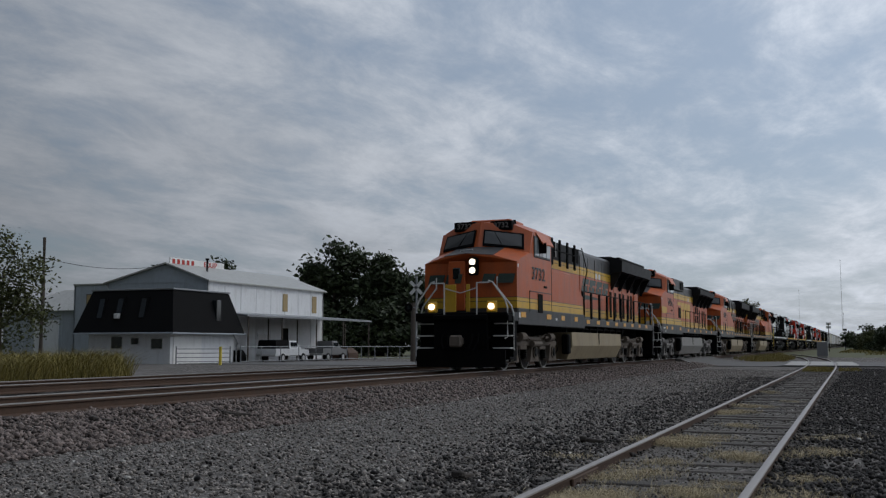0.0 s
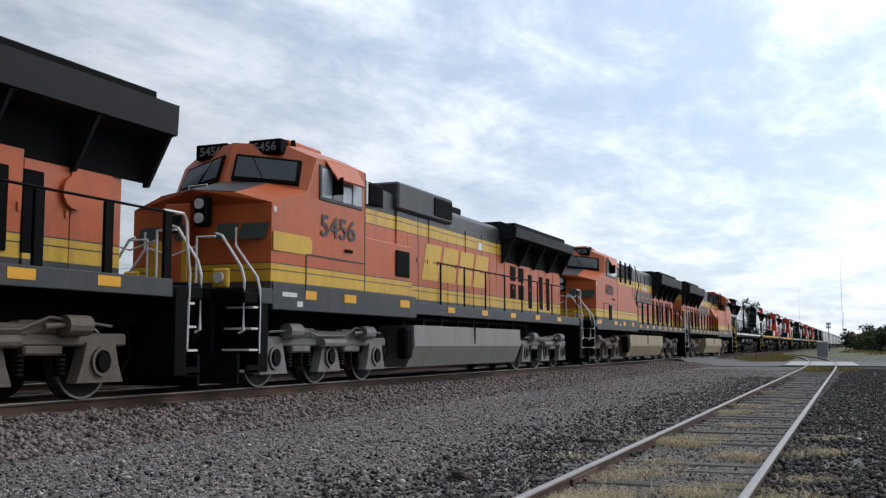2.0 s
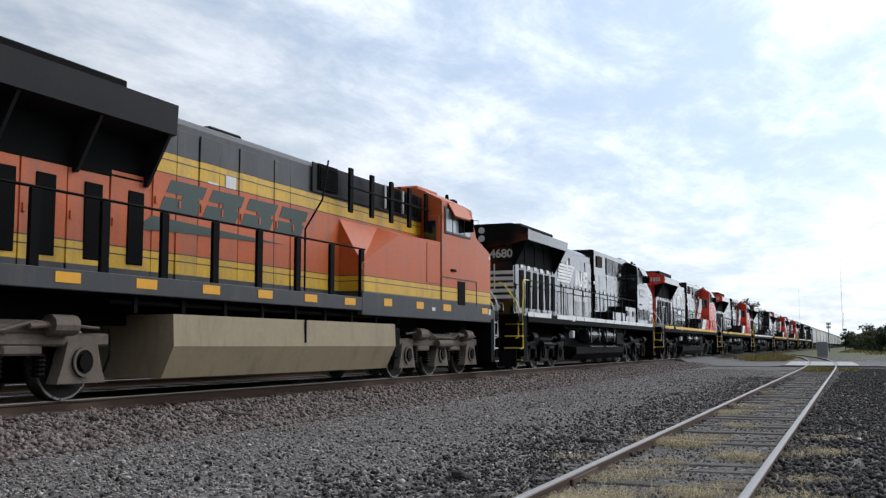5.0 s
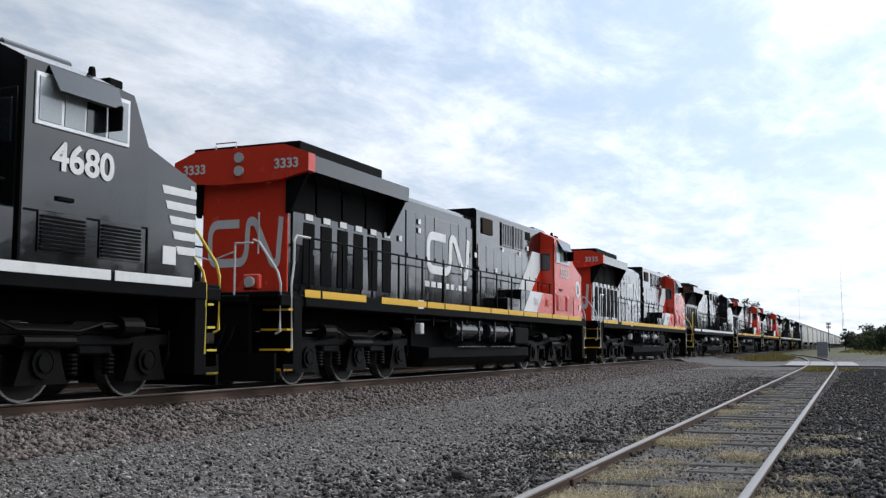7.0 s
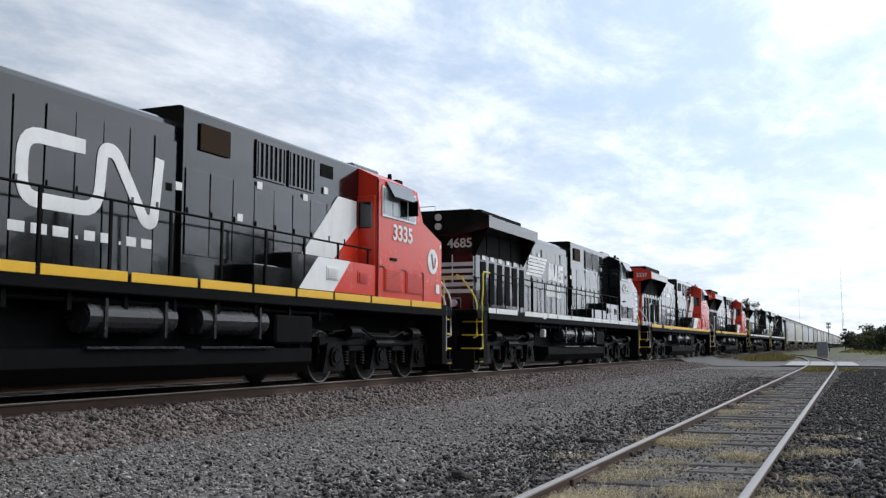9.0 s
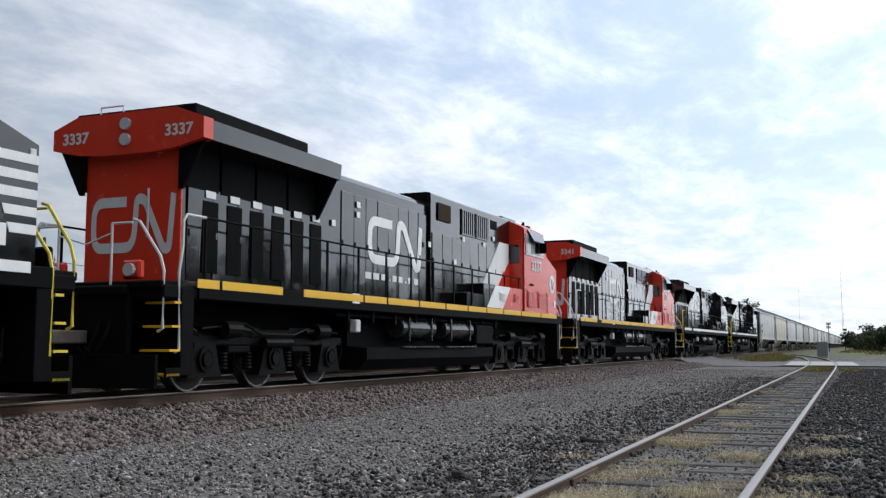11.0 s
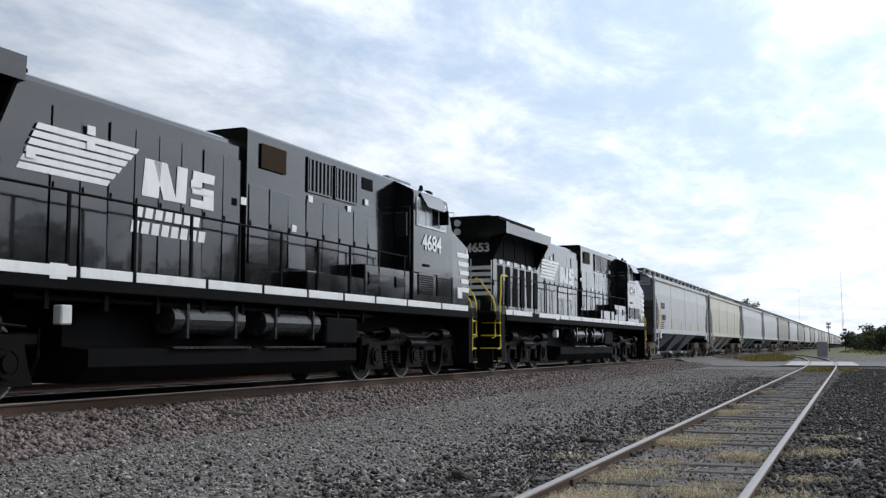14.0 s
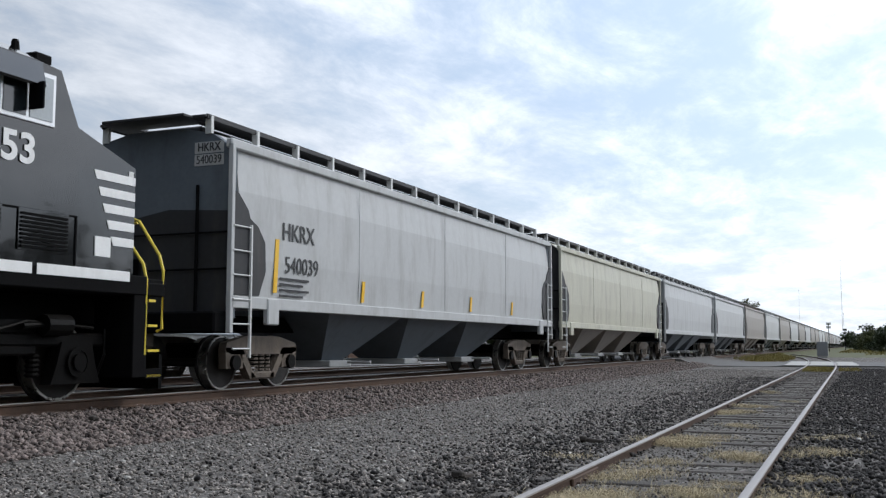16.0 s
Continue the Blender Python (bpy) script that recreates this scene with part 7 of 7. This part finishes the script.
def pickup(label, paint, x, y, length=5.1, cap=True, name="pickup_truck"):
    p = thing(name, label, "vehicle", "parked vehicles", at=Matrix.Translation((x, y, GZ)))
    L = length
    m = Mesh()
    m.prism([(0, 0.55), (L, 0.55), (L + 0.05, 0.75), (L - 0.05, 1.02), (L * 0.73, 1.10), (0, 1.10)], "x", -0.92, 0.92)
    body = part("body", m, paint, p)
    m = Mesh()
    m.loft([[(-0.88, L * 0.42, 1.08), (0.88, L * 0.42, 1.08), (0.88, L * 0.76, 1.08), (-0.88, L * 0.76, 1.08)], [(-0.74, L * 0.44, 1.76), (0.74, L * 0.44, 1.76), (0.74, L * 0.64, 1.76), (-0.74, L * 0.64, 1.76)]])
    c = part("cabin", m, paint, p)
    m = Mesh()
    for s in (1, -1):
        side_box(m, s, 0.79, 0.86, L * 0.46, L * 0.66, 1.18, 1.62, 0.02)
    part("side_glass", m, M_GLASS, c)
    if cap:
        m = Mesh()
        m.loft([[(-0.88, 0.05, 1.09), (0.88, 0.05, 1.09), (0.88, L * 0.41, 1.09), (-0.88, L * 0.41, 1.09)], [(-0.78, 0.12, 1.80), (0.78, 0.12, 1.80), (0.78, L * 0.41, 1.80), (-0.78, L * 0.41, 1.80)]])
        part("bed_cap", m, M_DARK, p)
    for yy in (L * 0.2, L * 0.82):
        for s in (1, -1):
            m = Mesh()
            m.tube([(s * 0.74, yy, 0.36), (s * 0.95, yy, 0.36)], 0.36, 18)
            w = part("wheel", m, M_TYRE, p)
            m = Mesh()
            m.tube([(s * 0.94, yy, 0.36), (s * 0.965, yy, 0.36)], 0.20, 12)
            part("rim", m, M_ALU, w)
    m = Mesh()
    m.box(-0.9, 0.9, -0.1, 0.02, 0.5, 0.7, 0.03)
    m.box(-0.9, 0.9, L, L + 0.14, 0.48, 0.68, 0.03)
    part("bumper", m, M_ALU, p)
    for s in (1, -1):
        m = Mesh()
        m.box(s * 0.72 - 0.14, s * 0.72 + 0.14, L - 0.02, L + 0.06, 0.76, 0.94, 0.02)
        part("headlamp", m, M_LAMP_OFF, p)


M_CARWHITE = material("white_car_paint", (0.62, 0.63, 0.64), 0.3, 0, 3, 0.04, coat=0.3)
M_CARDULL = material("dull_grey_car_paint", (0.16, 0.16, 0.16), 0.5, 0, 3, 0.1)
pickup("white pickup truck with a dark bed cap under the canopy", M_CARWHITE, -44.0, 68.6)
pickup("dull grey small truck parked beside the canopy", M_CARDULL, -44.5, 77.0, 4.4, False)
for x, y, w, h, mat, lab in ((-44.6, 82.8, 1.9, 1.15, M_RAIL_RUST, "faded red machine parked by the fence"), (-45.8, 67.4, 0.9, 1.0, M_DARK, "dark oil drum by the wall")):
    m = Mesh()
    m.loft([[(-w / 2, -w / 2, 0), (w / 2, -w / 2, 0), (w / 2, w / 2, 0), (-w / 2, w / 2, 0)], [(-w / 2, -w / 2, h * 0.6), (w / 2, -w / 2, h * 0.6), (w / 2, w / 2, h * 0.6), (-w / 2, w / 2, h * 0.6)], [(-w * 0.3, -w * 0.3, h), (w * 0.3, -w * 0.3, h), (w * 0.3, w * 0.25, h), (-w * 0.3, w * 0.25, h)]])
    ob = part("stored_machine", m, mat, None, at=Matrix.Translation((x, y, GZ)))
    tagged(ob, lab, "machine", "stored machines")


# fence, gate, bollard
fence = thing("chain_link_fence", "grey chain-link fence with steel posts along the lot", "fence")
for k in range(21):
    y = 61.5 + 2.7 * k
    m = Mesh()
    m.tube([(-41.6, y, GZ), (-41.6, y, 1.15)], 0.04, 6)
    part("post", m, M_GALV, fence)
for z in (1.1, 0.05):
    m = Mesh()
    m.tube([(-41.6, 61.5, z), (-41.6, 115.5, z)], 0.025, 5)
    part("rail", m, M_GALV, fence)
gate = thing("steel_gate", "grey five-bar steel gate before the garage door", "gate")
for z in (0.05, 0.35, 0.65, 0.95):
    m = Mesh()
    m.tube([(-44.9, 58.4, z), (-42.3, 61.2, z)], 0.03, 6)
    part("gate_bar", m, M_GALV, gate)
for x, y in ((-44.9, 58.4), (-42.3, 61.2)):
    m = Mesh()
    m.tube([(x, y, GZ), (x, y, 1.15)], 0.05, 6)
    part("gate_post", m, M_GALV, gate)
m = Mesh()
m.tube([(0, 0, 0), (0, 0, 1.2), (0, 0, 1.28)], 0.10, 12)
tagged(part("bollard", m, M_RAILY, None, at=Matrix.Translation((-40.6, 57.6, GZ))), "yellow steel bollard at the corner of the lot", "bollard")

# poles, wire, signals and masts
pole = thing("utility_pole", "weathered wooden utility pole", "pole", "utility poles", at=Matrix.Translation((-52.7, 53.6, GZ)))
m = Mesh()
m.tube([(0, 0, 0), (0.05, 0, 5), (0.0, 0, 8.9)], 0.17, 10, 0.11)
part("shaft", m, M_POLE, pole)
m = Mesh()
pts = [(-52.7, 53.6, 7.3)]
for k in range(1, 13):
    u = k / 12
    pts.append((-52.7 + u * -3.0, 53.6 + u * 15.0, 7.3 + u * 0.5 - 1.1 * 4 * u * (1 - u) * 0.35))
m.tube(pts, 0.018, 4)
tagged(part("overhead_wire", m, M_DARK, None), "thin black overhead wire from pole to gable", "wire")
pole2 = thing("utility_pole", "dark wooden pole beside the crossing", "pole", "utility poles", at=Matrix.Translation((-34.5, 76.0, GZ)))
m = Mesh()
m.tube([(0, 0, 0), (0, 0, 4.9)], 0.24, 10, 0.2)
part("shaft", m, M_POLE, pole2)

sig = thing("crossing_signal", "railway crossing signal with crossbuck and two lamps", "crossing signal", at=Matrix.Translation((-28.9, 64.2, GZ)))
m = Mesh()
m.tube([(0, 0, 0), (0, 0, 6.2)], 0.07, 10)
part("mast", m, M_GALV, sig)
for an in (45, -45):
    m = Mesh()
    d = Vector((math.sin(radians(an)), 0, math.cos(radians(an))))
    w = Vector((d.z, 0, -d.x)) * 0.11
    c = Vector((0, -0.09, 5.4))
    q = [c - d * 0.62 - w, c - d * 0.62 + w, c + d * 0.62 + w, c + d * 0.62 - w]
    m.loft([[tuple(p) for p in q], [(p.x, p.y + 0.02 + (0.03 if an > 0 else 0), p.z) for p in q]])
    part("crossbuck_blade", m, M_WHITE, sig)
for x in (-0.55, 0.55):
    m = Mesh()
    m.tube([(x, -0.12, 4.0), (x, -0.06, 4.0)], 0.30, 18)
    h = part("lamp_hood", m, M_DARK, sig)
    m = Mesh()
    m.tube([(x, -0.15, 4.0), (x, -0.11, 4.0)], 0.14, 14)
    part("lens", m, M_GLASS, h)
m = Mesh()
m.tube([(-0.7, -0.02, 4.0), (0.7, -0.02, 4.0)], 0.035, 6)
part("lamp_arm", m, M_GALV, sig)

cab_box = thing("signal_cabinet", "silver metal signal cabinet on a short base", "cabinet", at=Matrix.Translation((-3.75, 104.0, 0.0)))
m = Mesh()
m.box(-0.5, 0.5, -0.4, 0.4, 0.22, 1.55, 0.02)
part("housing", m, M_GALV, cab_box)
m = Mesh()
m.box(-0.45, 0.45, -0.35, 0.35, 0, 0.22)
part("base", m, M_CONCRETE, cab_box)
for x, y, h, plates in ((-6.45, 214.0, 5.6, 2), (-4.35, 270.0, 5.2, 1)):
    sp = thing("line_signal", "thin signal post with small plates beside the far line", "signal", "line signals", at=Matrix.Translation((x, y, 0)))
    m = Mesh()
    m.tube([(0, 0, 0), (0, 0, h)], 0.07, 6)
    part("post", m, M_DARK, sp)
    for k in range(plates):
        m = Mesh()
        m.box(-0.45, 0.45, -0.06, 0.0, h - 0.35 - 0.7 * k, h + 0.15 - 0.7 * k, 0.02)
        part("plate", m, M_WHITE if plates == 2 else M_DARK, sp)
# far masts: distance haze is put into the pale shaft colour
for x, y, h, w in ((-11.6, 645.0, 51.0, 0.15), (-53.0, 960.0, 50.0, 0.13), (-9.5, 560.0, 17.0, 0.12)):
    ma = thing("radio_mast", "thin steel radio mast on the horizon", "mast", "radio masts", at=Matrix.Translation((x, y, 0)))
    m = Mesh()
    m.tube([(0, 0, 0), (0, 0, h)], w, 5, w * 0.6)
    part("lattice", m, M_RAILW, ma)
    m = Mesh()
    m.tube([(0, 0, h), (0, 0, h + 1.5)], 0.6 * w, 5)
    part("beacon", m, M_DARK, ma)


# ---- how the train moves ----
def gone(t):
    """Metres that the train has run by t seconds."""
    q = t - 8.0
    return 18.1308 * t - 0.033294 * q * q / 2 - 0.000719 * q ** 3 / 6


def motions():
    times = [float(i) for i in range(17)]
    for lo, nose, turned in LOCOS:
        rows = []
        for t in times:
            s = nose - gone(t)
            rows.append((t, pose(TRACK_X, s + 1.25, RAIL_Z, 0, 0, 180) if turned else pose(TRACK_X, s - 1.25, RAIL_Z)))
        walk(lo, rows)
    for car, s0 in CARS:
        walk(car, [(t, pose(TRACK_X, s0 - gone(t), RAIL_Z)) for t in times])
    # wheels roll with the train
    ticks = [i / 30.0 for i in range(481)]
    rolling = [(lo, 0.53, -1.0 if turned else 1.0) for lo, nose, turned in LOCOS] + [(car, 0.46, 1.0) for car, s0 in CARS[:2]]
    for owner, r, sg in rolling:
        for ob in owner.children_recursive:
            if ob.name.startswith("wheelset"):
                y, z = ob.location.y, ob.location.z
                walk(ob, [(t, pose(0, y, z, sg * (math.degrees(gone(t) / r) % 360.0))) for t in ticks])


motions()
